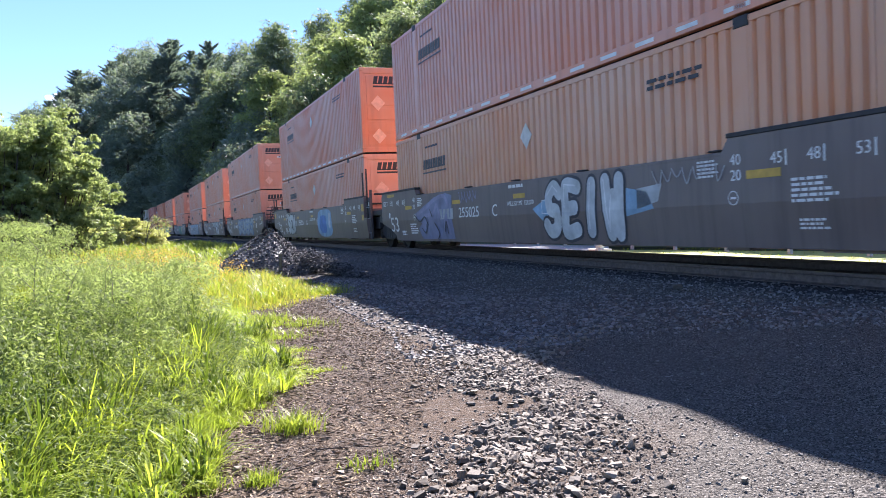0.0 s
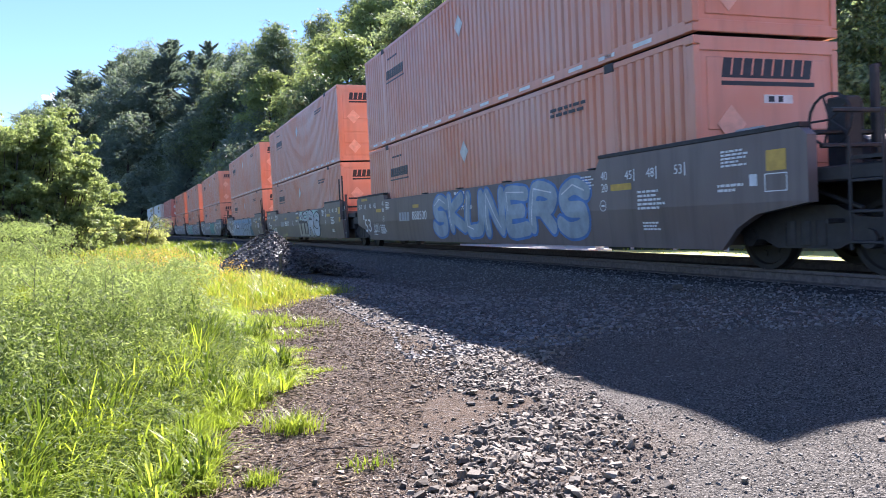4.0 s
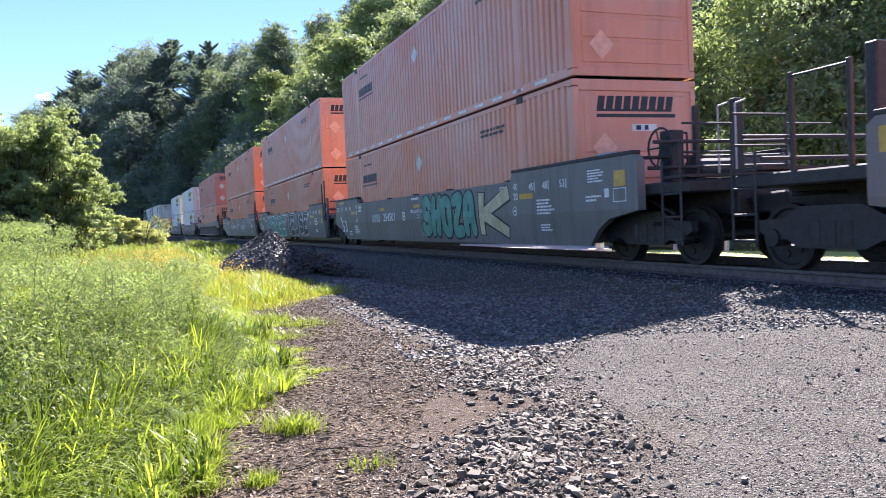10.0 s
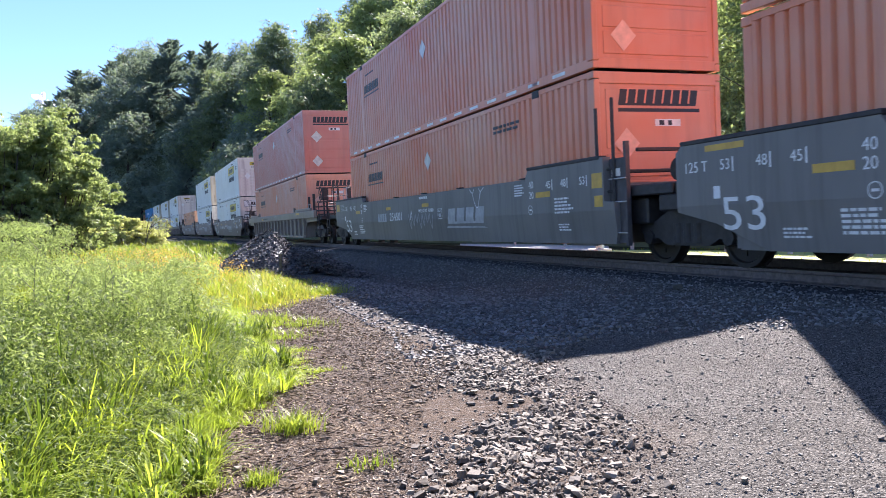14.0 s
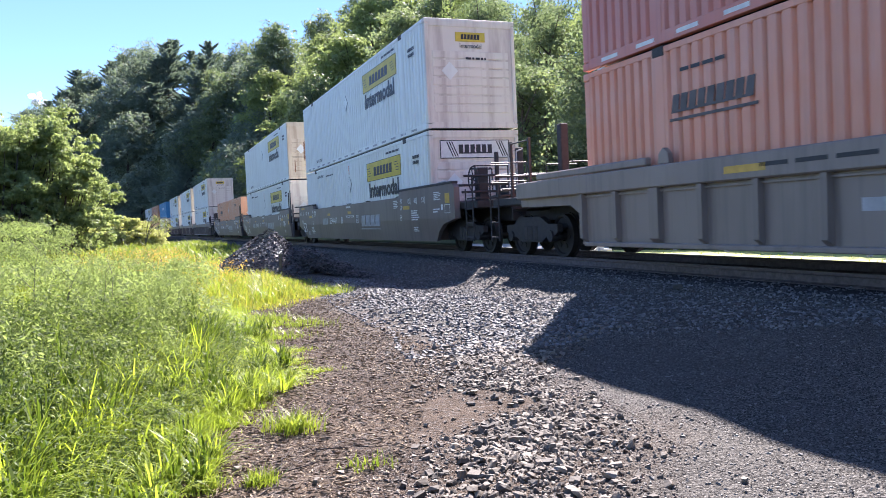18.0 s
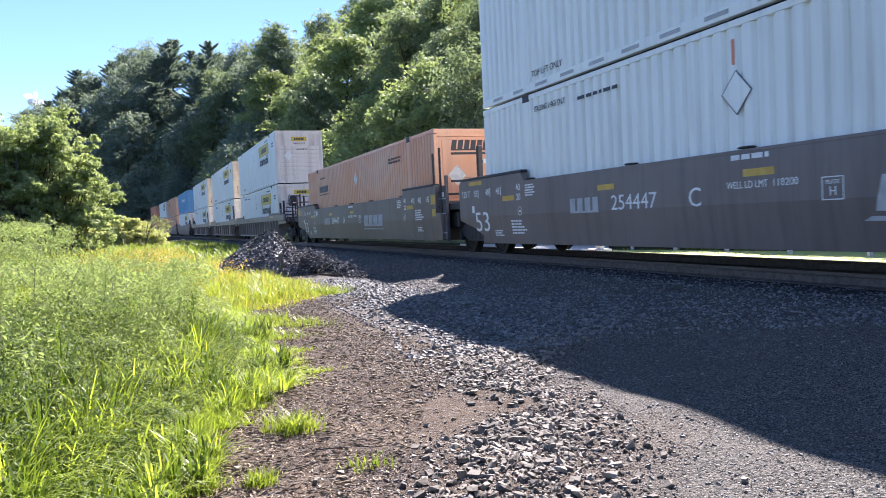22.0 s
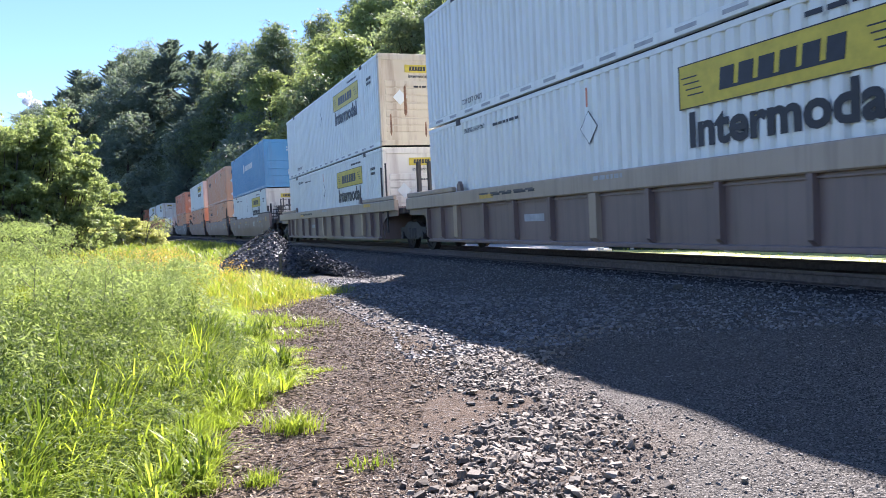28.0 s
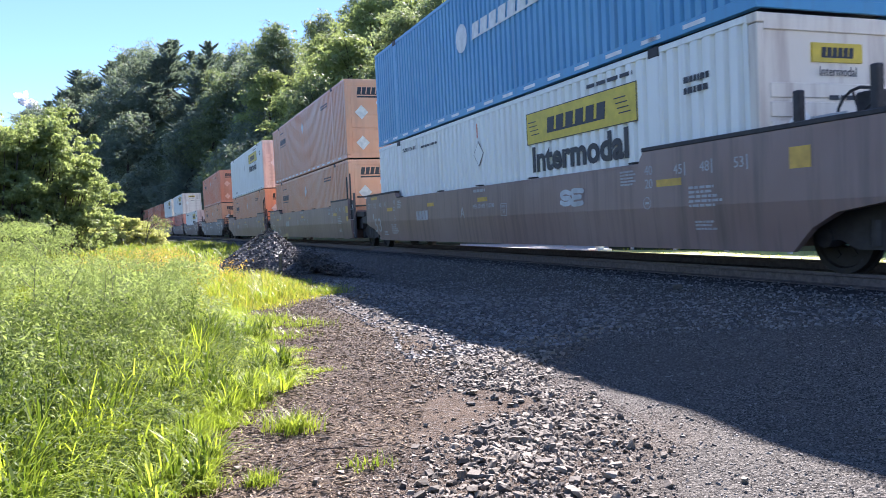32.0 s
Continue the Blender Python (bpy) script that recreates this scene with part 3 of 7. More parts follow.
        part("front_emblem", slanted_bars("femblem", BLACK_MARK, -0.02, 0.012, 2.43, 1.62, 0.27, 9, "end"), c, "plain dark emblem bars")
        part("front_stripe", boxes("fstripe", BLACK_MARK, (-0.83, 0.83, 0.006, 0.02, 2.19, 2.25)), c)
        part("plate", boxes("plate", WHITE_MARK, (-0.1, 0.42, 0.005, 0.02, 1.95, 2.07)), c)
        for a, b in ((-0.02, 0.08), (0.16, 0.24)):
            part("plate_mark", boxes("pmarks", BLACK_MARK, (a, b, 0.002, 0.008, 1.97, 2.05)), c)
        mt = PLACARD if kind in ("old", "brick") else ORANGE_PLACARD
        part("placard", diamond("fplacard", mt, -0.68, 0.008, 1.66, 0.25, "end"), c)
        if upper:
            part("placard", diamond("fplacard", mt, -0.68, 0.008, 0.55, 0.25, "end"), c)
    if upper:
        part("reflective_tape", boxes("tape" + str(hunt), WHITE_MARK if not hunt else GREY_MARK, *[(-W - 0.004, -W + 0.002, 0.9 + i * 0.95, 1.35 + i * 0.95, 0.055, 0.115) for i in range(16)]), c,
             "white reflective dashes")
    return c


def make_box(kind, upper):
    k = (kind, upper)
    if k not in FIRST_BOX:
        FIRST_BOX[k] = build_box(kind, upper)
        return FIRST_BOX[k]
    return copy_thing(FIRST_BOX[k], Matrix())


# well cars
WHEEL_R = 0.42


def wheelset(bm):
    for x in (-1, 1):
        prof = [(0.0, 0.115), (0.09, 0.115), (0.09, 0.34), (0.12, 0.36), (0.12, WHEEL_R), (0.0, WHEEL_R), (0.0, WHEEL_R + 0.028), (-0.03, WHEEL_R + 0.028), (-0.03, 0.34), (0.0, 0.3)]
        n = 28
        rings = [[bm.verts.new((x * (0.715 + a), r * math.cos(2 * math.pi * i / n), r * math.sin(2 * math.pi * i / n))) for a, r in prof] for i in range(n)]
        for i in range(n):
            for j in range(len(prof)):
                q = (j + 1) % len(prof)
                bm.faces.new((rings[i][j], rings[i][q], rings[(i + 1) % n][q], rings[(i + 1) % n][j]))
    tube(bm, (-1.02, 0, 0), (1.02, 0, 0), 0.085, 12)
    for x in (-0.81, 0.81):
        for k in range(6):
            a = k * math.pi / 3
            box(bm, x - 0.012, x + 0.012, 0.22 * math.cos(a) - 0.035, 0.22 * math.cos(a) + 0.035, 0.22 * math.sin(a) - 0.035, 0.22 * math.sin(a) + 0.035)


ROLLING = []


def add_truck(car, y):
    tr = new("truck", mesh(("bolster",), TRUCK_IRON, lambda bm: [box(bm, -1.05, 1.05, -0.19, 0.19, 0.42, 0.72, bev=0.03), tube(bm, (0, 0, 0.7), (0, 0, 0.9), 0.22, 14)]))
    tr.parent = car
    tr.location = (0, y, 0)

    def frame_fill(bm):
        pts = [(-1.1, 0.50), (-1.1, 0.64), (-0.72, 0.66), (-0.42, 0.80), (0.42, 0.80), (0.72, 0.66), (1.1, 0.64), (1.1, 0.50), (0.92, 0.40), (0.66, 0.40), (0.45, 0.30), (-0.45, 0.30), (-0.66, 0.40), (-0.92, 0.40)]
        prism(bm, pts, "x", -0.06, 0.06)
        for yy in (-0.86, 0.86):
            tube(bm, (-0.1, yy, WHEEL_R), (0.1, yy, WHEEL_R), 0.11, 10)
        for yy in (-0.22, 0.0, 0.22):
            tube(bm, (-0.02, yy, 0.34), (-0.02, yy, 0.62), 0.085, 10)
    for x in (-1.02, 1.02):
        part("side_frame", mesh(("side_frame",), TRUCK_IRON, frame_fill), tr, at=(x, 0, 0))
    for yy in (-0.86, 0.86):
        w = part("wheelset", mesh(("wheelset",), WHEEL_STEEL, wheelset), tr, "dark steel wheels on an axle", at=(0, yy, WHEEL_R))
        ROLLING.append(w)
    for yy in (-1.02, 1.02):
        part("brake_beam", boxes("beam", TRUCK_IRON, (-0.85, 0.85, -0.05, 0.05, 0.3, 0.4), bev=0.01), tr, at=(0, yy * 0.38, 0))


SPRAY = {}


def spray(name, colour):
    if name not in SPRAY:
        SPRAY[name] = plain("spray_" + name, colour, 0.55, 0, 0.3, 2.5)
    return SPRAY[name]


GLYPHS = {"S": [[(1, .85), (.5, 1), (.05, .8), (.3, .5), (.9, .45), (.95, .1), (.4, 0), (0, .15)]], "E": [[(1, .95), (0, 1), (.05, .5), (0, 0), (1, .05)], [(.05, .5), (.8, .52)]],
          "N": [[(0, 0), (.05, 1), (.9, .05), (1, 1)]], "O": [[(.1, .1), (0, .85), (.5, 1), (1, .8), (.9, .1), (.45, 0), (.1, .1)]], "H": [[(0, 1), (.1, 0)], [(1, 1), (.9, 0)], [(.05, .5), (.95, .55)]],
          "U": [[(0, 1), (.05, .1), (.5, 0), (1, .15), (.95, 1)]], "P": [[(0, 0), (.05, 1), (.95, .9), (.9, .5), (.05, .45)]], "C": [[(1, .9), (.4, 1), (0, .7), (.05, .2), (.5, 0), (1, .1)]],
          "D": [[(0, 0), (.05, 1), (.7, .95), (1, .5), (.7, .05), (0, 0)]], "R": [[(0, 0), (.05, 1), (.95, .85), (.8, .5), (.1, .5)], [(.4, .5), (1, 0)]], "K": [[(0, 1), (.05, 0)], [(1, 1), (.1, .5), (1, 0)]],
          "Z": [[(0, .95), (1, 1), (.05, .05), (1, 0)]], "A": [[(0, 0), (.1, .9), (.8, 1), (1, 0)], [(.05, .42), (.95, .42)]], "L": [[(.05, 1), (0, .05), (1, .1)]], "F": [[(.05, 0), (0, 1), (1, .95)], [(.02, .5), (.8, .5)]],
          "I": [[(.5, 1), (.45, 0)]], "W": [[(0, 1), (.2, 0), (.5, .7), (.8, 0), (1, 1)]], "M": [[(0, 0), (.1, 1), (.5, .3), (.9, 1), (1, 0)]], "Y": [[(0, 1), (.5, .5), (1, 1)], [(.5, .5), (.45, 0)]]}


def rounded(line, n=4):
    """The bent line run smoothly through its corners."""
    out = []
    for i in range(len(line) - 1):
        p0, p1, p2, p3 = line[max(0, i - 1)], line[i], line[i + 1], line[min(len(line) - 1, i + 2)]
        for k in range(n):
            q = k / n
            out.append(tuple(0.5 * (2 * b + (c - a) * q + (2 * a - 5 * b + 4 * c - d) * q * q + (3 * b - a - 3 * c + d) * q ** 3) for a, b, c, d in zip(p0, p1, p2, p3)))
    return out + [line[-1]]


def fat_lines(bm, lines, width, x, sharp):
    """Wide strokes along bent lines, smooth and round-ended or angular, as thin plates."""
    k = 0
    for line in lines:
        if not sharp and len(line) > 2:
            line = rounded(line)
        for (a, b), (c, d) in zip(line, line[1:]):
            ln = math.hypot(c - a, d - b) + 1e-6
            ex, ez = (c - a) / ln * width / 2, (d - b) / ln * width / 2
            off = x - 0.00012 * k
            if sharp:
                ring = [(a - ez - ex * 0.4, b + ex - ez * 0.4), (c - ez * 0.75 + ex * 0.4, d + ex * 0.75 + ez * 0.4), (c + ez * 0.75 + ex * 0.4, d - ex * 0.75 + ez * 0.4), (a + ez - ex * 0.4, b - ex - ez * 0.4)]
            else:
                turn = [math.radians(w) for w in (90, 60, 30, 0, -30, -60, -90)]
                ring = [(c + ex * math.cos(w) - ez * math.sin(w), d + ez * math.cos(w) + ex * math.sin(w)) for w in turn]
                ring += [(a - ex * math.cos(w) + ez * math.sin(w), b - ez * math.cos(w) - ex * math.sin(w)) for w in turn]
            vs = [bm.verts.new((off, p, min(1.49, max(0.32, q)))) for p, q in ring]
            bm.faces.new(vs)
            k += 1


def graffiti(car, y0, y1, z0, z1, tag, fill, edge, seed, x=-1.502, inner=None, sharp=False):
    """Letter-like spray shapes from y1 (its start) to y0: outlines behind, fills before, a few highlights."""
    rnd = random.Random(seed)
    n = len(tag)
    step = (y1 - y0) / n
    wide = min(0.27 * (z1 - z0), (0.27 if sharp else 0.40) * step)
    for i in range(n):
        gl = GLYPHS[tag[i]]
        h = (z1 - z0 - wide) * rnd.uniform(0.85, 1.0)
        zb = z0 + wide / 2 + (z1 - z0 - wide - h) * rnd.random()
        w = step * 0.98 - wide * 0.95
        yc = y1 - (i + 0.5) * step
        lean = rnd.uniform(-0.12, 0.2)
        lines = [[(yc + w / 2 - p * w - lean * (q - 0.5) * h, zb + q * h) for p, q in ln] for ln in gl]
        part("graffiti_outline", mesh(("go", seed, y0, i), edge, lambda bm: fat_lines(bm, lines, wide + min(0.1, 0.6 * wide), x - 0.003 * (i % 2), sharp)), car, "spray-painted graffiti outline")
        part("graffiti_fill", mesh(("gf", seed, y0, i), fill, lambda bm: fat_lines(bm, lines, wide, x - 0.008 - 0.003 * (i % 2), sharp)), car, "spray-painted graffiti letter shape")
        if inner:
            part("graffiti_stroke", mesh(("gs", seed, y0, i), inner, lambda bm: fat_lines(bm, [[(p + 0.04, q + 0.03) for p, q in lines[0][:3]]], 0.03, x - 0.0145, True)), car)


SILL_TOP, SILL_LOW, SILL_X = 1.50, 0.28, 1.5
CAR_LABELS = {"purple": "dark brown intermodal well car with white stencilled marks", "charcoal": "charcoal grey intermodal well car streaked with dirt",
              "brown": "plain red-brown intermodal well car", "tan": "ribbed tan-brown intermodal well car", "grey": "ribbed grey-brown intermodal well car"}
CAR_PAINT = {"purple": PURPLE_BROWN, "charcoal": CHARCOAL, "brown": BOXCAR_BROWN, "tan": TAN_STEEL, "grey": GREY_STEEL}


def build_car(kind, first, last, disc=False, posts=False):
    """One unit of a well car; y = 0 at the front end of its containers, the train runs towards -y."""
    pt = CAR_PAINT[kind]
    L = BOX_L
    c = tagged(new("well_car"), CAR_LABELS[kind], "freight car", "well cars of the train")
    ribs = kind in ("tan", "grey")
    for sx in (-1, 1):
        xa, xb = sorted((sx * SILL_X, sx * (SILL_X - 0.14)))
        if ribs:
            xp = sorted((sx * (SILL_X - 0.11), sx * (SILL_X - 0.14)))
            ya, yb = (-2.35, L + 2.35)
            if not first:
                ya = -1.6
            if not last:
                yb = L + 1.6
            side = [(ya, 1.0), (ya, 1.36), (yb, 1.36), (yb, 1.0), (L + 0.45, 0.98), (L + 0.1, 0.8), (L - 0.15, SILL_LOW), (0.15, SILL_LOW), (-0.1, 0.8), (-0.45, 0.98)]
            part("side_plate", mesh(("rside", sx, first, last), pt, lambda bm: prism(bm, side, "x", *xp)), c)
            ct = TAN_CHORD if kind == "tan" else pt
            part("top_chord", boxes("chord", ct, (xa, xb, ya, yb, 1.15, 1.47), bev=0.02), c)
            if kind == "tan" and sx < 0:
                part("side_writing", text_bars("cs", FADED_BLACK, -SILL_X - 0.002, L - 4.9, 1.34, 2.7, 0.07, 1, "side", 6), c)
            part("bottom_chord", boxes("lchord", pt, (xa, xb, 0.15, L - 0.15, SILL_LOW, SILL_LOW + 0.07), bev=0.01), c)
            step, many = (1.47, 3) if kind == "tan" else (1.005, 5)
            thin = [L / 2 + step * k for k in range(-many, many + 1) if k] + [1.05, 0.05, L - 1.05, L - 0.05]
            for y, half in [(y, 0.045) for y in thin] + [(y, 0.11) for y in (2.05, L / 2, L - 2.05)]:
                part("rib", mesh(("rib", sx, half), ct if half > 0.1 else pt, lambda bm: prism(bm, [(sx * (SILL_X - 0.115), 0.34), (sx * (SILL_X - 0.01), 0.42), (sx * (SILL_X - 0.01), 1.15), (sx * (SILL_X - 0.115), 1.15)], "y", -half, half)), c, at=(0, y, 0))
            part("lip", boxes("lip", pt, tuple(sorted((sx * (SILL_X - 0.11), sx * (SILL_X - 0.07)))) + (0.1, L - 0.1, 1.09, 1.115)), c)
            for y in (2.3, L - 2.3):
                part("guide_post", mesh(("guide", sx), pt, lambda bm: prism(bm, [(-0.13, 1.48), (0.13, 1.48), (0.1, 1.62), (0.0, 1.7), (-0.1, 1.62)], "x", sx * (SILL_X - 0.11), sx * (SILL_X - 0.03))), c, at=(0, y, 0))
            for y0, y1 in ((-1.5, 1.9), (L - 1.9, L + 1.5)):
                part("end_chord", boxes("echord", ct, (xa + 0.01, xb - 0.01, y0, y1, 1.48, 1.6), bev=0.02), c)
        else:
            up = 1.70
            ya, yb = (-2.05 if first else -0.5), (L + 1.75 if last else L + 1.1)
            nose = [(-0.6, SILL_LOW), (-0.9, 0.55), (-1.25, 0.72), (ya, 0.84), (ya, up - 0.12), (ya + 0.15, up)] if first else [(-0.7, SILL_LOW + 0.04), (-0.78, 0.5), (-0.78, 0.98), (ya, 1.0), (ya, up)]
            heel = [(yb - 0.15, up), (yb, up - 0.12), (yb, 0.78), (L + 0.35, 0.62), (L - 0.5, SILL_LOW)]
            side = nose + [(2.05, up), (2.2, SILL_TOP), (L - 2.2, SILL_TOP), (L - 2.05, up)] + heel
            for y0, y1 in ((-0.02, 0.5), (L - 0.8, L + 0.05)):
                part("skirt", boxes("skirt", pt, tuple(sorted((sx * 1.36, sx * 1.33))) + (y0, y1, SILL_LOW, 0.95)), c)
            part("side_sill", mesh(("side", sx, first, last), pt, lambda bm: prism(bm, side, "x", xa, xb)), c)
            part("top_chord", boxes("chord", pt, (xa - 0.004, xb + 0.004, 2.2, L - 2.2, SILL_TOP - 0.03, SILL_TOP + 0.012), bev=0.004), c)
            for y0, y1 in ((ya + 0.1, 2.1), (L - 2.1, yb - 0.1)):
                part("end_chord", boxes("echord", TRUCK_IRON, (xa - 0.012, xb + 0.012, y0, y1, up - 0.03, up + 0.03), bev=0.01), c)
            for y in (2.35, 5.6, 8.1, 10.5, L - 2.35):
                part("guide", boxes("guide", TRUCK_IRON, (xa, xb, y - 0.11, y + 0.11, SILL_TOP + 0.02, SILL_TOP + 0.05), bev=0.02), c)
    for y in (0.6, 2.1, 5, 8, 11, L - 2.1, L - 0.6):
        part("cross_floor", boxes("floor", pt, (-1.36, 1.36, -0.2, 0.2, SILL_LOW, SILL_LOW + 0.05)), c, at=(0, y, 0))
    for y0, y1 in ((-0.12, -0.02), (L + 0.02, L + 0.12)):
        part("bulkhead", boxes("bulk", pt, (-1.36, 1.36, y0, y1, 0.3, 1.3)), c)
    # ends
    lead = -2.95 if first else -1.95
    tail = L + (3.85 if last else 1.95)
    part("end_deck", boxes("deck", TRUCK_IRON, (-1.32, 1.32, lead, -0.1, 1.05, 1.22), (-0.45, 0.45, lead, 0, 0.72, 1.08), bev=0.02), c)
    part("end_deck", boxes("deck", TRUCK_IRON, (-1.32, 1.32, L + 0.1, tail, 1.05, 1.22), (-0.45, 0.45, L, tail, 0.72, 1.08), bev=0.02), c)
    add_truck(c, -1.6 if first else -1.95)
    if not first and not ribs:
        # body bolster, brake gear and platform over the shared truck
        part("body_bolster", boxes("bbol", TRUCK_IRON, (-1.3, 1.3, -2.3, -1.6, 0.8, 1.06), (-1.2, -0.75, -1.2, -0.25, 0.62, 1.02), (0.75, 1.2, -1.2, -0.25, 0.62, 1.02), bev=0.03), c)
        part("brake_cylinder", mesh(("bcyl",), TRUCK_IRON, lambda bm: [tube(bm, (-0.9, -1.55, 1.42), (-0.3, -1.55, 1.42), 0.17, 14), tube(bm, (-0.3, -1.55, 1.42), (0.4, -1.55, 1.42), 0.04, 8)]), c)
        for y, z in ((-0.75, 1.45), (-1.15, 1.75)):
            part("pipe", mesh(("pipe3", z), TRUCK_IRON, lambda bm: tube(bm, (-1.32, y, z), (1.32, y, z), 0.03, 6)), c)
        part("end_panel", boxes("epanel", END_IRON, (-1.4, -1.36, -0.98, -0.52, 0.34, 1.66), (-1.42, -1.34, -1.0, -0.94, 0.3, 1.9), bev=0.006), c, "dark end panel")
        part("notice_plate", boxes("nplate", PLACARD, (-1.406, -1.4, -0.82, -0.6, 1.38, 1.5)), c, "small pale notice")
        part("grab_iron", mesh(("pgrab",), GREY_MARK, lambda bm: [tube(bm, (-1.43, -0.55, z), (-1.43, -1.0, z), 0.011, 6) for z in (0.5, 0.98, 1.34)]), c, "pale worn grab irons")
    if last:
        add_truck(c, L + 2.6)
    for flag, yy, d in ((first, lead, -1), (last, tail, 1)):
        if not flag:
            continue
        part("coupler", boxes("cpl", TRUCK_IRON, (-0.12, 0.12, min(yy, yy + d * 0.55), max(yy, yy + d * 0.55), 0.72, 0.98), (-0.2, 0.2, min(yy + d * 0.4, yy + d * 0.62), max(yy + d * 0.4, yy + d * 0.62), 0.68, 1.02), bev=0.03), c)
        y_l = yy - d * 0.25
        part("crossover_walk", boxes("walk", TRUCK_IRON, (-1.35, 1.35, min(yy, yy - d * 0.5), max(yy, yy - d * 0.5), 1.26, 1.3)), c)

        def ladder(bm, sx):
            for dy in (-0.2, 0.2):
                tube(bm, (sx, dy, 0.32), (sx, dy, 1.75 if dy * d > 0 else 1.5), 0.018, 6)
            for z in (0.4, 0.72, 1.04):
                tube(bm, (sx, -0.2, z), (sx, 0.2, z), 0.018, 6)
        for sx in (-1.4, 1.4):
            part("ladder", mesh(("ladder", sx, d), TRUCK_IRON, lambda bm: ladder(bm, sx)), c, at=(0, y_l, 0))
        for k, (p, q) in enumerate((((-0.5, 0, 1.3), (0.5, 0, 1.3)), ((-1.35, 0, 2.0), (-0.5, 0, 2.0)), ((-0.5, 0, 2.0), (-0.5, 0, 1.15)), ((0.5, 0, 1.15), (0.5, 0, 2.0)), ((0.5, 0, 2.0), (1.35, 0, 2.0)), ((-1.35, 0, 1.6), (-0.5, 0, 1.6)))):
            part("end_rail", mesh(("erail", k), TRUCK_IRON, lambda bm: tube(bm, p, q, 0.016, 6)), c, at=(0, yy - d * 0.04, 0))
    if last:
        for y, x in ((L + 2.1, -1.3), (L + 2.9, -1.3)):
            part("stanchion", boxes("stan5", TRUCK_IRON, (x - 0.028, x + 0.028, y - 0.028, y + 0.028, 1.2, 2.35), bev=0.008), c)
        part("stanchion", boxes("stan6", TRUCK_IRON, (-0.3, -0.12, L + 2.6, L + 2.78, 1.2, 2.7), bev=0.02), c)
        part("hand_rail", mesh(("hrail",), TRUCK_IRON, lambda bm: tube(bm, (-1.32, L + 2.1, 2.3), (-1.32, L + 2.9, 2.3), 0.014, 6)), c)
        for z in (0.95, 1.4, 1.7):
            part("pipe", mesh(("pipe2", z), TRUCK_IRON, lambda bm: tube(bm, (-1.3, L + 2.0 + z, z), (1.3, L + 2.0 + z, z), 0.028, 6)), c)
    if first:
        low = 0.0 if ribs else -0.45
        fore = -0.75 if kind in ("purple", "charcoal") else 0.0
        part("brake_stand", boxes("bstand" + str(ribs), TRUCK_IRON, (-0.8, -0.55, -1.2, -0.92, 1.92 + 1.6 * low, 2.48 + low), (-0.78, -0.71, -1.1, -1.03, 1.12, 1.95 + low), (-0.62, -0.56, -1.1, -1.03, 1.12, 1.95 + low), bev=0.02), c, at=(0, fore, 0))
        part("stand_handle", mesh(("shandle",), TRUCK_IRON, lambda bm: [tube(bm, (-0.55, -1.05, 1.9), (-0.38, -1.05, 1.9), 0.016, 6), tube(bm, (-0.38, -1.05, 1.9), (-0.38, -1.05, 2.45), 0.016, 6),
                                                                         tube(bm, (-0.38, -1.05, 2.45), (-0.55, -1.05, 2.45), 0.016, 6)]), c, at=(0, fore, low))

        def wheel(bm):
            n = 16
            for i in range(n):
                a, b = 2 * math.pi * i / n, 2 * math.pi * (i + 1) / n
                tube(bm, (0, 0.3 * math.cos(a), 0.3 * math.sin(a)), (0, 0.3 * math.cos(b), 0.3 * math.sin(b)), 0.018, 6)
            for i in range(5):
                a = 2 * math.pi * i / 5
                tube(bm, (0, 0, 0), (0, 0.3 * math.cos(a), 0.3 * math.sin(a)), 0.014, 5)
        part("brake_wheel", mesh(("bwheel",), TRUCK_IRON, wheel), c, "round spoked handbrake wheel", at=(-0.88, -1.05 + fore, 2.22 + low))
        for y, top in ((-0.62, 2.1), (-1.62, 2.2)) if fore == 0.0 else ():
            part("stanchion", boxes("stan", TRUCK_IRON, (-1.36, -1.26, y - 0.05, y + 0.05, 1.1, top), bev=0.015), c)
        part("stanchion", boxes("stan3", TRUCK_IRON, (-0.34, -0.25, -1.95, -1.86, 1.2, 2.4), bev=0.015), c)
        part("stanchion", boxes("stan4", TRUCK_IRON, (0.0, 0.16, -2.44, -2.3, 1.2, 2.45), bev=0.02), c)
        for x, y in ((-0.12, -2.2), (-0.06, -2.5)):
            part("grab_iron", mesh(("wgrab",), GREY_MARK, lambda bm: [tube(bm, (0, 0, 1.2), (0, 0, 2.35), 0.016, 6), tube(bm, (0, 0, 2.35), (0.16, -0.03, 2.4), 0.016, 6)]), c, "pale curved grab iron", at=(x, y, 0))
        if disc:
            part("signal_flag", mesh(("flag",), PLACARD, lambda bm: tube(bm, (0.0, -2.62, 1.98), (0.0, -2.59, 1.98), 0.31, 24)), c, "round pale disc on a post")
        for z, y in ((1.62, -1.85), (1.45, -2.05), (1.82, -2.2), (0.62, -2.1)):
            part("pipe", mesh(("pipe", z), TRUCK_IRON, lambda bm: tube(bm, (-1.3, y, z), (1.3, y - 0.1, z), 0.028, 6)), c)
        part("brake_rod", mesh(("rod",), TRUCK_IRON, lambda bm: tube(bm, (-1.1, -0.9, 1.3), (-1.1, -2.4, 0.75), 0.025, 6)), c)
        part("air_reservoir", mesh(("tank",), TRUCK_IRON, lambda bm: tube(bm, (0.2, -1.2, 1.42), (1.1, -1.2, 1.42), 0.24, 16)), c)
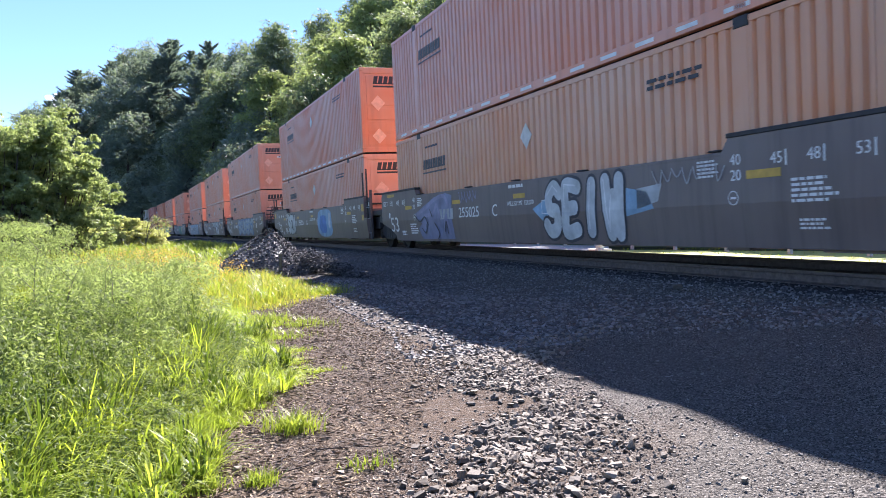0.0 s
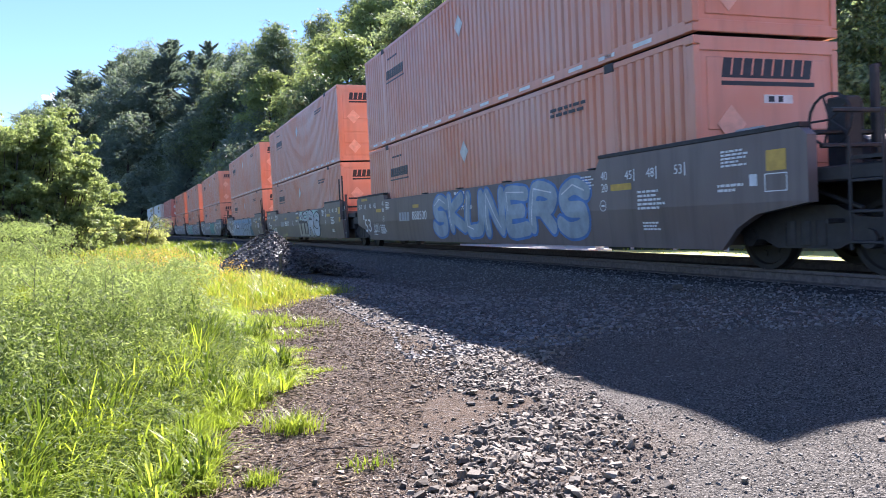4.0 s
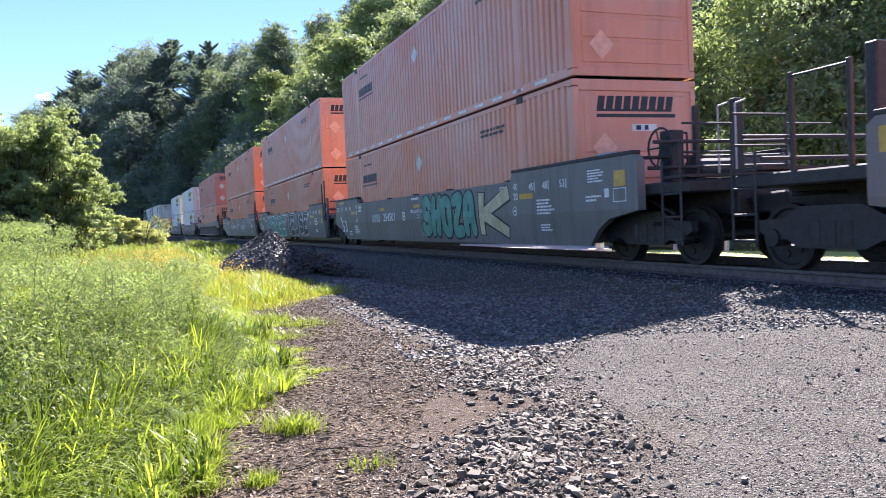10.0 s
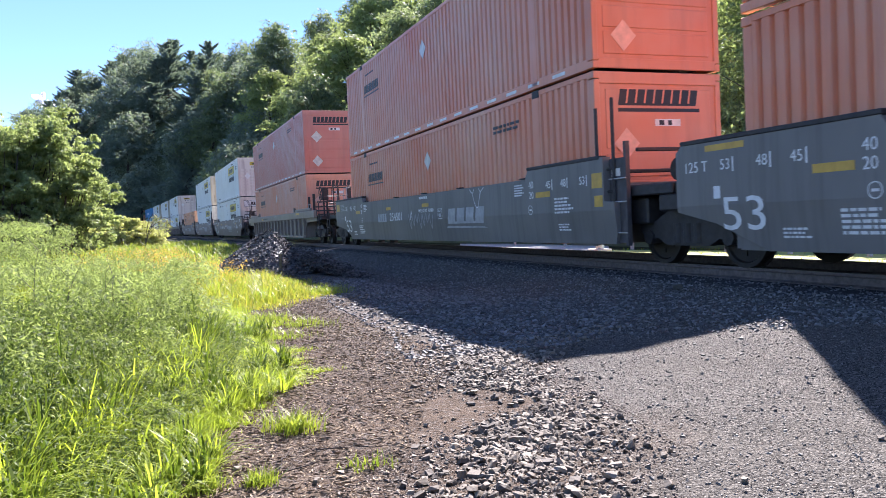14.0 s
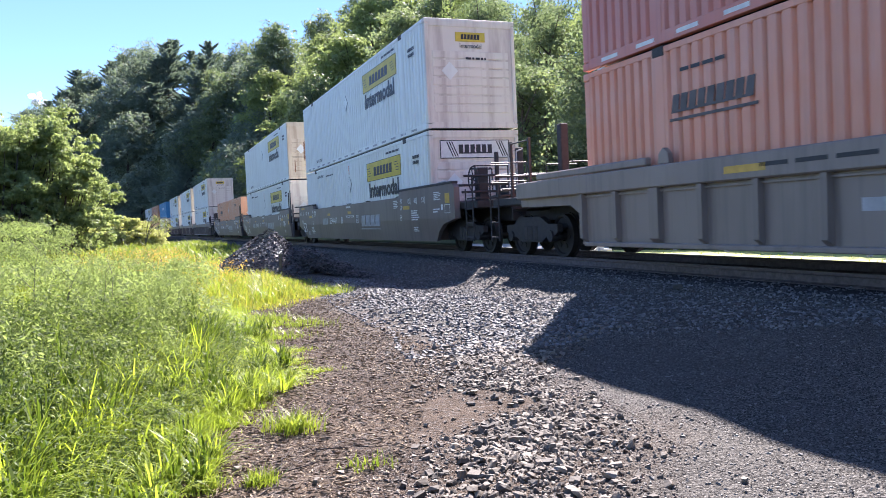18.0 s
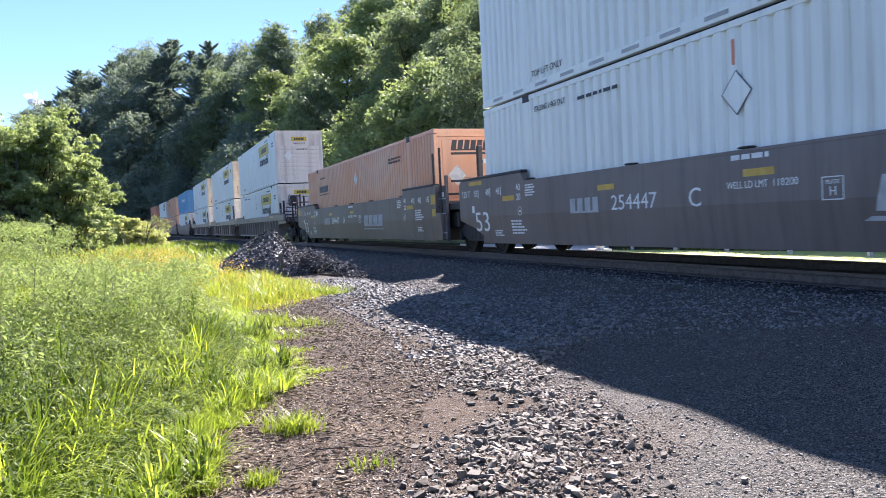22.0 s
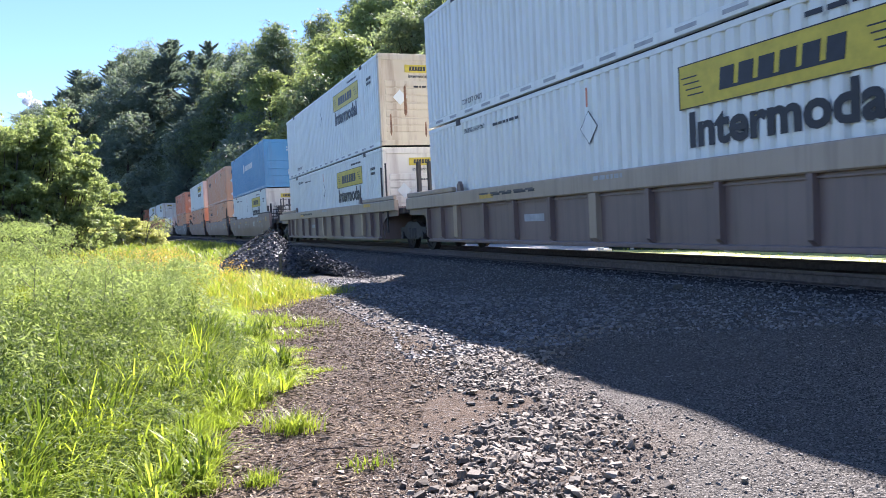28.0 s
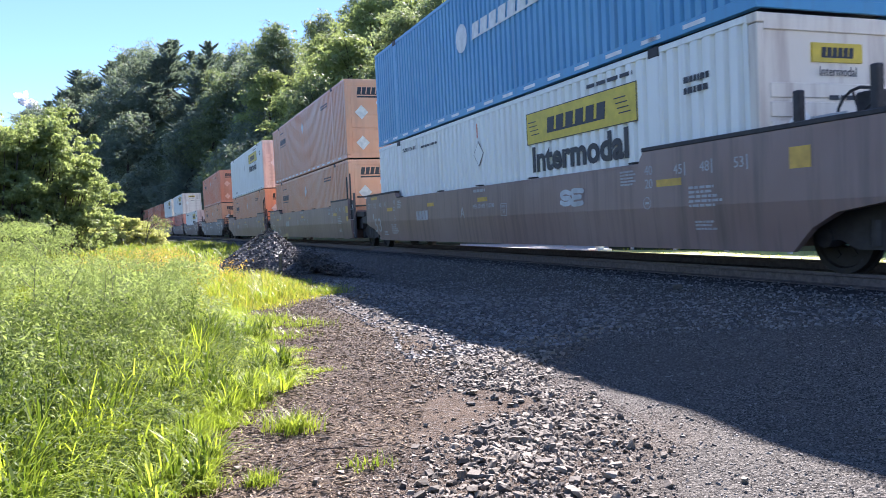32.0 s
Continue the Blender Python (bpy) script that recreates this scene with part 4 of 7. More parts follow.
        part("grab_iron", mesh(("grab",), GREY_MARK, lambda bm: [tube(bm, (-1.42, y, 1.2), (-1.42, y, 1.75), 0.016, 6) for y in (-0.9, -1.35)] + [tube(bm, (-1.42, -0.9, 1.75), (-1.42, -1.35, 1.75), 0.016, 6)]), c)
    else:
        for x in (-0.45, -0.1) if posts else ():
            part("stanchion", boxes("stan2", TRUCK_IRON, (x - 0.06, x + 0.06, -1.0, -0.86, 1.1, 2.62), bev=0.015), c)
        part("grab_iron", mesh(("grab2",), TRUCK_IRON, lambda bm: [tube(bm, (-1.42, -0.22, 1.1), (-1.42, -0.22, 2.5), 0.028, 6), tube(bm, (-1.42, -0.68, 0.5), (-1.42, -0.68, 2.6), 0.028, 6)] +
                                [tube(bm, (-1.42, -0.22, z), (-1.42, -0.68, z), 0.02, 6) for z in (1.15, 1.5)]), c)
    part("hose", mesh(("hose",), BLACK_MARK, lambda bm: [tube(bm, (-0.3 + 0.1 * i, lead - 0.05 + 0.02 * i * i, 0.95 - 0.12 * i), (-0.2 + 0.1 * i, lead - 0.05 + 0.02 * (i + 1) ** 2, 0.83 - 0.12 * i), 0.03, 6) for i in range(3)]), c)
    return c


def ring_plate(bm, x, y, z, r, w):
    """A thin upright ring on the side."""
    n = 16
    pts = [[(x - 0.003, y + k * math.cos(2 * math.pi * i / n), z + k * math.sin(2 * math.pi * i / n)) for k in (r - w, r)] for i in range(n)]
    vs = [[bm.verts.new(p) for p in pair] for pair in pts]
    for i in range(n):
        bm.faces.new((vs[i][0], vs[i][1], vs[(i + 1) % n][1], vs[(i + 1) % n][0]))


def stencils(c, kind, sort, letter, first, last, number):
    """White marks on the near side."""
    L, x = BOX_L, -SILL_X - 0.001
    if kind in ("tan", "grey"):
        part("reflector", boxes("amb2", AMBER_MARK, (x - 0.004, x, 0.9, 1.7, 1.34, 1.44)), c)
        part("worn_panel", boxes("wpan", GREY_MARK, (-SILL_X + 0.104, -SILL_X + 0.111, 9.9, 10.7, 0.72, 0.86)), c, "faded pale painted panel")
        part("reflector", boxes("amb5", AMBER_MARK, (x - 0.004, x, 11.9, 12.6, 1.24, 1.33)), c)
        part("small_writing", text_bars("cw", BLACK_MARK, x, 10.6, 1.31, 2.8, 0.09, 1, "side", 13), c)
        part("number_bar", text_bars("rb", GREY_MARK, x, 7.5, 1.38, 1.0, 0.12, 1, "side", 12), c)
        return
    wm = WHITE_MARK if kind != "brown" else GREY_MARK
    for y, d in ((1.0, 1), (L - 1.0, -1)):
        for off, tx in ((-1.0, "53"), (-0.38, "48"), (0.15, "45")):
            yy = y + d * off
            part("lettering", words(tx, 0.19, 0, wm, (x, yy + 0.14, 1.36), SIDE_TURN), c)
            part("tick", boxes("tick", wm, (x - 0.003, x, yy - 0.012, yy + 0.012, 1.27, 1.45)), c)
        part("lettering", words("40", 0.19, 0, wm, (x, y + d * 0.95, 1.39), SIDE_TURN), c)
        part("lettering", words("20", 0.19, 0, wm, (x, y + d * 0.95, 1.2), SIDE_TURN), c)
        part("reflector", boxes("amb", AMBER_MARK, (x - 0.004, x, y + d * 0.5 - 0.27, y + d * 0.5 + 0.27, 1.15, 1.25)), c)
        part("small_writing", text_bars("sm", wm, x, y + d * (-0.25) if d > 0 else L - 1.9, 0.98 if d > 0 else 0.62, 0.66, 0.3, 5, "side", 3), c)
        part("small_writing", text_bars("sm1", wm, x, y + d * (-0.25) if d > 0 else L - 1.0, 0.6 if d > 0 else 0.5, 0.5, 0.14, 3, "side", 7), c)
        part("small_writing", text_bars("sm2", wm, x, y + d * 1.45, 1.32, 0.4, 0.24, 5, "side", 9), c)
    part("number", words("53", 0.6, 0.72, wm, (x, L - 0.15, 0.72), SIDE_TURN), c, "large white number")
    for y in (2.0, L - 2.0):
        part("stencil_ring", mesh(("sring", y), wm, lambda bm: ring_plate(bm, x, y, 0.93, 0.09, 0.012)), c)
        part("ring_mark", boxes("sringm", wm, (x - 0.003, x, y - 0.045, y + 0.045, 0.915, 0.945)), c)
    part("tag_plate", boxes("tagp", wm, (x - 0.004, x, L + 0.24, L + 0.36, 0.94, 1.1)), c)
    y = (-0.95 if kind == "brown" else -1.75) if first else -0.46
    part("placard", boxes("sq", AMBER_MARK, (x - 0.004, x, y, y + 0.3, 1.22, 1.46)), c)
    if first and kind != "brown":
        part("small_writing", text_bars("fw1", wm, x, -0.95, 1.42, 0.5, 0.22, 5, "side", 51), c)
        part("small_writing", text_bars("fw2", wm, x, -0.85, 1.06, 0.45, 0.12, 2, "side", 52), c)
        part("tag_plate", boxes("tagf", wm, (x - 0.004, x, -1.3, -1.18, 1.06, 1.2)), c)
        for nm, bx in (("low", (-1.76, -1.42, 0.98, 0.992)), ("high", (-1.76, -1.42, 1.18, 1.192)), ("fore", (-1.76, -1.748, 0.992, 1.18)), ("aft", (-1.432, -1.42, 0.992, 1.18))):
            part("notice_border", boxes("nfx" + nm, wm, (x - 0.003, x, *bx)), c)
    if not first:
        part("placard", boxes("sq2", AMBER_MARK, (x - 0.004, x, y, y + 0.24, 0.92, 1.1)), c)
    if last:
        part("warning_panel", boxes("warn", AMBER_MARK, (x - 0.004, x, L + 1.15, L + 1.6, 1.3, 1.56)), c, "amber reflective panel")
        part("small_writing", text_bars("npw", GREY_MARK, x, L + 0.56, 1.42, 0.8, 0.26, 5, "side", 31), c)
        part("small_writing", text_bars("npw2", GREY_MARK, x, L + 0.56, 1.02, 0.7, 0.045, 1, "side", 32), c)
    else:
        part("warning_strip", boxes("warns", AMBER_MARK, (x - 0.004, x, L - 0.2, L + 0.5, 1.55, 1.63)), c, "amber reflective strip")
        part("lettering", words("125 T", 0.2, 0, wm, (x, L + 0.7, 1.36), SIDE_TURN), c)
    boxed = number == "888500"
    part("number_bar", slanted_bars("num", GREY_MARK, x, 12.1 if boxed else 11.75, 0.96, 0.95, 0.25, 4, "side", 0.3, 0.0), c)
    if number:
        part("number", words(number, 0.33, 1.15, wm, (x, 10.85 if boxed else 10.4, 0.96), SIDE_TURN), c, "white car number")
    part("lettering", words(letter, 0.36, 0.24, wm, (x, 9.1 if boxed else 9.0, 0.96), SIDE_TURN), c)
    part("reflector", boxes("amb3", AMBER_MARK, (x - 0.004, x, 10.87, 11.35, 1.18, 1.27)), c)
    part("reflector", boxes("amb4", AMBER_MARK, (x - 0.004, x, 7.6, 8.1, 1.18, 1.27)), c)
    part("lettering", words("WELL LD LMT", 0.125, 0.68, wm, (x, 8.05, 1.08), SIDE_TURN), c)
    part("lettering", words("118200" if sort == "logo" else "120200", 0.125, 0.36, wm, (x, 7.45, 1.08), SIDE_TURN), c)
    part("small_writing", text_bars("sm3", wm, x, 7.85, 1.42, 0.9, 0.11, 1, "side", 14), c)
    if boxed:
        for nm, bx in (("low", (14.74, 15.31, 0.53, 0.545)), ("high", (14.74, 15.31, 0.775, 0.79)), ("fore", (14.74, 14.755, 0.545, 0.775)), ("aft", (15.295, 15.31, 0.545, 0.775))):
            part("notice_border", boxes("nbx" + nm, wm, (x - 0.003, x, *bx)), c)
        part("small_writing", text_bars("nbt", wm, x, 15.02, 0.66, 0.46, 0.18, 5, "side", 41), c)
    else:
        for nm, bx in (("low", (6.66, 6.94, 0.85, 0.862)), ("high", (6.66, 6.94, 1.09, 1.102)), ("fore", (6.66, 6.672, 0.862, 1.09)), ("aft", (6.928, 6.94, 0.862, 1.09))):
            part("plate_border", boxes("pbx" + nm, wm, (x - 0.003, x, *bx)), c)
        part("lettering", words("PLATE", 0.065, 0, wm, (x, 6.8, 1.04), SIDE_TURN), c)
        part("lettering", words("H", 0.14, 0, wm, (x, 6.8, 0.94), SIDE_TURN), c)
    if sort == "logo":
        part("emblem", slanted_bars("clogo", GREY_MARK, x, 5.2, 0.9, 2.2, 0.36, 4, "side", 0.2, 0.25), c, "plain grey-white emblem bars")
        part("emblem_swoosh", mesh(("swoosh",), GREY_MARK, lambda bm: prism(bm, [(6.45, 0.62), (6.35, 0.67), (4.2, 0.64), (4.05, 0.615)], "x", x - 0.005, x)), c)


# unit: place of its containers' front end at 16 s, car paint, lower box, upper box, first and last of its set, marks, letter
UNITS = [
    (-174.57, "purple", "orange", "orange", True, False, "plain", "B"),
    (-154.89, "purple", "old", "orange", False, False, "plain", "C"),
    (-135.27, "purple", "orange", "red", False, True, "plain", "A"),
    (-111.63, "purple", "orange", "orange", True, False, "plain", "B"),
    (-91.66, "purple", "orange", "orange", False, False, "plain", "C"),
    (-72.04, "purple", "orange", "orange", False, True, "plain", "B"),
    (-48.26, "charcoal", "orange", "orange", True, False, "plain", "B"),
    (-28.44, "charcoal", "red", "orange", False, False, "plain", "C"),
    (-8.96, "charcoal", "red", "red", False, True, "logo", "A"),
    (15.05, "grey", "orange", "brick", True, True, "plain", "A"),
    (38.70, "purple", "framed", "white", True, False, "logo", "B"),
    (58.84, "purple", "white", "rusty", False, False, "logo", "C"),
    (78.02, "purple", "old", None, False, True, "logo", "A"),
    (101.94, "grey", "white", "white", True, False, "plain", "A"),
    (121.45, "tan", "white", "rusty", False, False, "plain", "B"),
    (141.71, "tan", "white", "rusty", False, True, "plain", "C"),
    (165.26, "brown", "white", "blue", True, False, "plain", "A"),
    (185.23, "brown", "old", "old", False, False, "plain", "B"),
    (204.97, "brown", "old", "white", False, True, "plain", "C"),
    (228.73, "charcoal", "old", "red", True, True, "plain", "A"),
    (252.50, "purple", "white", None, True, False, "plain", "B"),
    (272.24, "purple", "brick", "white", False, False, "plain", "C"),
    (291.88, "purple", "brick", "white", False, True, "plain", "A"),
    (315.64, "purple", "old", "red", True, False, "plain", "B"),
    (335.38, "purple", "orange", "orange", False, False, "plain", "C"),
    (355.12, "purple", "orange", "orange", False, True, "plain", "A"),
]
BOX_UP = 0.30
RUNNING = []
for i, (s16, kind, low, high, first, last, sort, letter) in enumerate(UNITS):
    car = build_car(kind, first, last, i in (3, 16), kind in ("tan", "grey") or i in (11, 12))
    stencils(car, kind, sort, letter, first, last, "255025" if i < 3 else "888500" if i < 6 else "254501" if i < 9 else "254447" if 10 <= i <= 12 else "")
    RUNNING.append((car, s16, 0.0))
    RUNNING.append((make_box(low, False), s16, BOX_UP))
    if high:
        RUNNING.append((make_box(high, True), s16, BOX_UP + BOX_H + 0.05))
CARS = [ob for ob, s, up in RUNNING if ob.name.startswith("well_car")]
PALE, TEAL, SKY, INK, COOL = (spray("pale_grey", (0.48, 0.5, 0.5)), spray("teal", (0.09, 0.27, 0.21)), spray("light_blue", (0.22, 0.36, 0.48)), spray("black", (0.02, 0.02, 0.025)),
                              spray("silver", (0.30, 0.36, 0.40)))
BLUE_SPRAY, WHITE_SPRAY, VIOLET = spray("blue", (0.08, 0.2, 0.45)), spray("white", (0.66, 0.66, 0.66)), spray("violet", (0.26, 0.25, 0.36))
OLIVE, CREAM, SMOKE = spray("olive", (0.26, 0.24, 0.16)), spray("cream", (0.52, 0.46, 0.28)), spray("dark_grey", (0.05, 0.05, 0.06))
def blot(car, material, pts, x=-1.5035, label="spray-painted patch"):
    """A flat patch of sprayed colour with the given outline."""
    part("graffiti_fill", mesh(("blot", str(pts)), material, lambda bm: bm.faces.new([bm.verts.new((x, a, b)) for a, b in pts])), car, label)


def strokes(car, material, lines, width, x=-1.516, label="spray-painted strokes"):
    for ln in lines:
        part("graffiti_stroke", mesh(("strk", str(ln), width), material, lambda bm: fat_lines(bm, [ln], width, x, len(ln) == 2)), car, label)


MINT, DEEP_TEAL, BUFF, UMBER = spray("mint", (0.42, 0.58, 0.52)), spray("deep_teal", (0.045, 0.13, 0.16)), spray("buff", (0.40, 0.36, 0.29)), spray("umber", (0.055, 0.035, 0.035))
MID_VIOLET = spray("grey_violet", (0.20, 0.21, 0.30))
blot(CARS[1], SKY, [(7.3, 0.95), (6.7, 1.15), (6.5, 0.8), (6.9, 0.7)])
blot(CARS[1], SKY, [(4.4, 1.2), (3.75, 1.1), (3.6, 0.85), (4.3, 0.75)])
blot(CARS[1], PALE, [(4.0, 1.15), (3.4, 1.2), (3.5, 0.95), (4.0, 0.85)])
graffiti(CARS[1], 4.3, 6.85, 0.36, 1.47, "SEIW", PALE, SMOKE, 11, inner=WHITE_SPRAY)
strokes(CARS[1], GREY_MARK, [[(3.6 - 0.22 * i, 1.38), (3.45 - 0.2 * i, 1.16 + 0.05 * (i % 3)), (3.38 - 0.21 * i, 1.34)] for i in range(7)], 0.018)
blot(CARS[1], MID_VIOLET, [(14.2, 1.0), (13.4, 1.2), (12.6, 1.4), (11.8, 1.47), (11.4, 1.4), (11.45, 0.95), (11.4, 0.36), (13.7, 0.34), (13.9, 0.62), (13.6, 0.75), (14.0, 0.85)])
strokes(CARS[1], VIOLET, [[(13.9, 1.0), (13.2, 1.15), (12.5, 1.35), (11.9, 1.40), (11.65, 1.2)], [(13.3, 0.95), (12.7, 1.0), (12.4, 1.2), (12.2, 0.9)], [(12.0, 0.5), (11.8, 0.9), (11.62, 0.5)]], 0.10)
strokes(CARS[1], SMOKE, [[(14.1, 0.98), (13.7, 0.8), (13.3, 0.92), (13.1, 0.72)], [(13.6, 0.62), (13.35, 0.5), (13.2, 0.72)], [(12.6, 0.75), (12.35, 0.5), (12.5, 0.36)], [(12.9, 1.1), (12.75, 0.92)], [(11.95, 0.55), (11.8, 0.78), (11.75, 0.5)]], 0.045, -1.522)
strokes(CARS[1], VIOLET, [[(10.9 - 0.16 * i, 1.44), (10.8 - 0.17 * i, 1.2 + 0.06 * (i % 2)), (10.7 - 0.16 * i, 1.42)] for i in range(6)], 0.025)
graffiti(CARS[2], 11.8, 13.7, 0.42, 1.43, "SEN", PALE, SMOKE, 16)
for nm, mt, cy, cz, ry, rz, x in (("graffiti_fill", SKY, 5.5, 0.9, 1.3, 0.55, -1.503), ("graffiti_stroke", BLUE_SPRAY, 5.75, 0.86, 0.62, 0.36, -1.507), ("graffiti_stroke", PALE, 4.6, 1.0, 0.16, 0.3, -1.507)):
    part(nm, mesh((nm, cy), mt, lambda bm: prism(bm, [(cy + ry * math.copysign(abs(math.cos(a * 0.2618)) ** 0.55, math.cos(a * 0.2618)) * (1 + 0.04 * math.sin(5 * a)),
                                                      cz + rz * math.copysign(abs(math.sin(a * 0.2618)) ** 0.55, math.sin(a * 0.2618))) for a in range(24)], "x", x - 0.001, x)), CARS[2], "light blue spray-painted patch")
graffiti(CARS[3], 2.4, 9.8, 0.40, 1.45, "SKUNERS", COOL, BLUE_SPRAY, 15, inner=WHITE_SPRAY)
blot(CARS[4], MINT, [(7.4, 1.48), (5.2, 1.48), (3.4, 1.48), (3.4, 0.95), (7.4, 1.1)], label="mint spray-painted patch")
blot(CARS[4], BUFF, [(7.65, 1.02), (7.4, 1.1), (4.9, 1.12), (3.1, 0.95), (3.0, 0.72), (3.05, 0.36), (7.5, 0.34)], -1.5055, "buff spray-painted patch")
for y0, y1 in ((7.55, 6.6), (6.65, 5.9)):
    ym = (y0 + y1) / 2
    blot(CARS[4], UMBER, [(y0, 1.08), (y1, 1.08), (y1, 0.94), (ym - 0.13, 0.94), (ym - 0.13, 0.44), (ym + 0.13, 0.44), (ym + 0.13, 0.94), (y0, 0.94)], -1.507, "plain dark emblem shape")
for pts in ([(5.95, 1.08), (5.7, 1.08), (5.1, 0.44), (5.35, 0.44)], [(5.35, 1.08), (5.1, 1.08), (5.7, 0.44), (5.95, 0.44)]):
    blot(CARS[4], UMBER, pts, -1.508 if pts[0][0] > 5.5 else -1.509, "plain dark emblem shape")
graffiti(CARS[4], 5.5, 7.5, 0.98, 1.47, "MO", PALE, INK, 17, x=-1.511, sharp=True)
graffiti(CARS[4], 3.05, 5.4, 0.36, 1.47, "RS", PALE, INK, 27, x=-1.511, inner=TEAL)
blot(CARS[5], COOL, [(13.3, 1.46), (12.84, 1.46), (4.4, 1.46), (4.35, 0.34), (14.5, 0.34), (13.9, 0.7)], label="pale blue spray-painted band")
blot(CARS[5], DEEP_TEAL, [(5.25, 1.49), (4.85, 1.47), (4.45, 1.2), (4.1, 0.98), (3.75, 0.9), (3.5, 0.7), (2.98, 0.33), (4.4, 0.33), (4.45, 1.1), (5.0, 1.14)], -1.5055, "dark teal spray-painted hill shape")
strokes(CARS[5], SKY, [[(5.25, 1.47), (4.85, 1.45), (4.45, 1.18), (4.1, 0.97), (3.75, 0.88), (3.5, 0.7), (3.0, 0.36)]], 0.03)
strokes(CARS[5], SKY, [[(4.3 - 0.17 * i, 1.04 - 0.085 * i), (4.28 - 0.17 * i, 0.36)] for i in range(7)], 0.022)
strokes(CARS[5], SMOKE, [[(a, 1.45), (a - 0.03, 0.38)] for a in (12.84, 11.64, 10.43, 9.0, 8.4, 7.05, 6.12, 5.2)], 0.06)
strokes(CARS[5], SKY, [[(a, 1.30), (b, 1.31)] for a, b in ((12.7, 11.8), (11.5, 10.6), (10.3, 9.2), (8.1, 7.2), (6.9, 6.25), (6.0, 5.35))], 0.24, -1.512)
strokes(CARS[5], SMOKE, [[(8.35, 1.4), (8.2, 0.55), (7.9, 0.5), (7.75, 1.38)], [(7.9, 0.9), (7.3, 0.6)], [(6.9, 1.05), (6.3, 1.08)], [(6.95, 0.72), (6.35, 0.7)], [(5.95, 1.1), (5.4, 1.12)], [(5.9, 0.72), (5.3, 0.7)], [(5.05, 0.5), (4.95, 1.14), (4.55, 1.14), (4.5, 0.5)]], 0.07)
blot(CARS[5], INK, [(12.75, 1.1), (10.15, 1.1), (10.15, 0.82), (12.75, 0.82)], -1.5175, "black painted number panel")
blot(CARS[5], INK, [(9.32, 1.12), (8.9, 1.12), (8.9, 0.8), (9.32, 0.8)], -1.5175, "black painted number panel")
part("number_bar", slanted_bars("num2", WHITE_MARK, -1.519, 12.15, 0.96, 0.95, 0.25, 4, "side", 0.3, 0.0), CARS[5])
part("number", words("888500", 0.33, 1.15, WHITE_MARK, (-1.5205, 10.85, 0.96), SIDE_TURN), CARS[5], "white car number")
part("lettering", words("B", 0.36, 0.24, WHITE_MARK, (-1.5205, 9.1, 0.96), SIDE_TURN), CARS[5])
graffiti(CARS[5], 3.6, 4.42, 0.98, 1.47, "KM", SKY, WHITE_SPRAY, 16, x=-1.52, sharp=True)
graffiti(CARS[6], 3.95, 7.45, 0.38, 1.48, "SHOZA", TEAL, INK, 19)
graffiti(CARS[6], 2.2, 3.8, 0.37, 1.45, "K", CREAM, INK, 20, sharp=True)
strokes(CARS[6], GREY_MARK, [[(7.85, 0.98), (7.6, 0.98)], [(7.83, 0.9), (7.62, 0.92)], [(7.8, 0.82), (7.6, 0.8)], [(7.6, 0.42), (7.45, 0.5), (7.3, 0.42), (7.2, 0.5)]], 0.025)
graffiti(CARS[7], 8.2, 13.8, 0.37, 1.45, "SENCE", TEAL, WHITE_SPRAY, 21, inner=SKY)
graffiti(CARS[7], 2.5, 7.7, 0.36, 1.48, "NEUSE", SMOKE, WHITE_SPRAY, 22, inner=WHITE_SPRAY, sharp=True)
strokes(CARS[8], GREY_MARK, [[(9.2 - 0.28 * i, 1.0), (9.05 - 0.27 * i, 0.62 + 0.08 * (i % 3)), (8.98 - 0.28 * i, 0.95)] for i in range(7)], 0.035)
strokes(CARS[8], WHITE_SPRAY, [[(4.85, 1.46), (4.7, 1.38), (4.6, 1.46)], [(4.35, 1.46), (4.25, 1.4), (4.1, 1.47)], [(4.72, 1.4), (4.6, 1.15), (4.45, 1.05), (4.35, 1.2), (4.25, 1.4)]], 0.02)
graffiti(CARS[16], 3.7, 4.5, 0.95, 1.25, "SE", PALE, BOXCAR_BROWN, 24)


def fold(me):
    """Below its middle the side of a car leans in; so does what is painted on it."""
    bm = bmesh.new()
    bm.from_mesh(me)
    bmesh.ops.bisect_plane(bm, geom=bm.verts[:] + bm.edges[:] + bm.faces[:], dist=1e-5, plane_co=(0, 0, 0.86), plane_no=(0, 0, 1))
    for v in bm.verts:
        if v.co.z < 0.86 and abs(v.co.x) > 1.45:
            v.co.x -= math.copysign(0.12 * (0.86 - v.co.z), v.co.x)
    bm.to_mesh(me)
    bm.free()


ON_SIDE = ("side_sill", "graffiti", "lettering", "number", "small_writing", "notice_border", "plate_border", "ring_mark", "stencil_ring", "emblem", "reflector", "tick")
folded = set()
for car in CARS:
    for ob in car.children:
        if ob.name.startswith(ON_SIDE) and ob.data.name not in folded:
            folded.add(ob.data.name)
            fold(ob.data)


def train_rows(s16, up):
    ts = [2.0 * i for i in range(17)]
    return [(t, on_track(run_at(s16, t), up)) for t in ts]


def roll_wheels(w):
    """A wheelset turns as its train runs; one row for each thirtieth of a second."""
    at, rows = w.location.copy(), []
    for i in range(961):
        t = i / 30
        a = (run_at(0, 0) - run_at(0, t)) / WHEEL_R
        rows.append((t, Matrix.Translation(at) @ Matrix.Rotation(a, 4, "X")))
    walk(w, rows)


def motions():
    for ob, s16, up in RUNNING:
        walk(ob, train_rows(s16, up))
    drift()
    sway()
    for w in ROLLING:
        roll_wheels(w)

# ---- plants ----
RNG = np.random.default_rng(7)


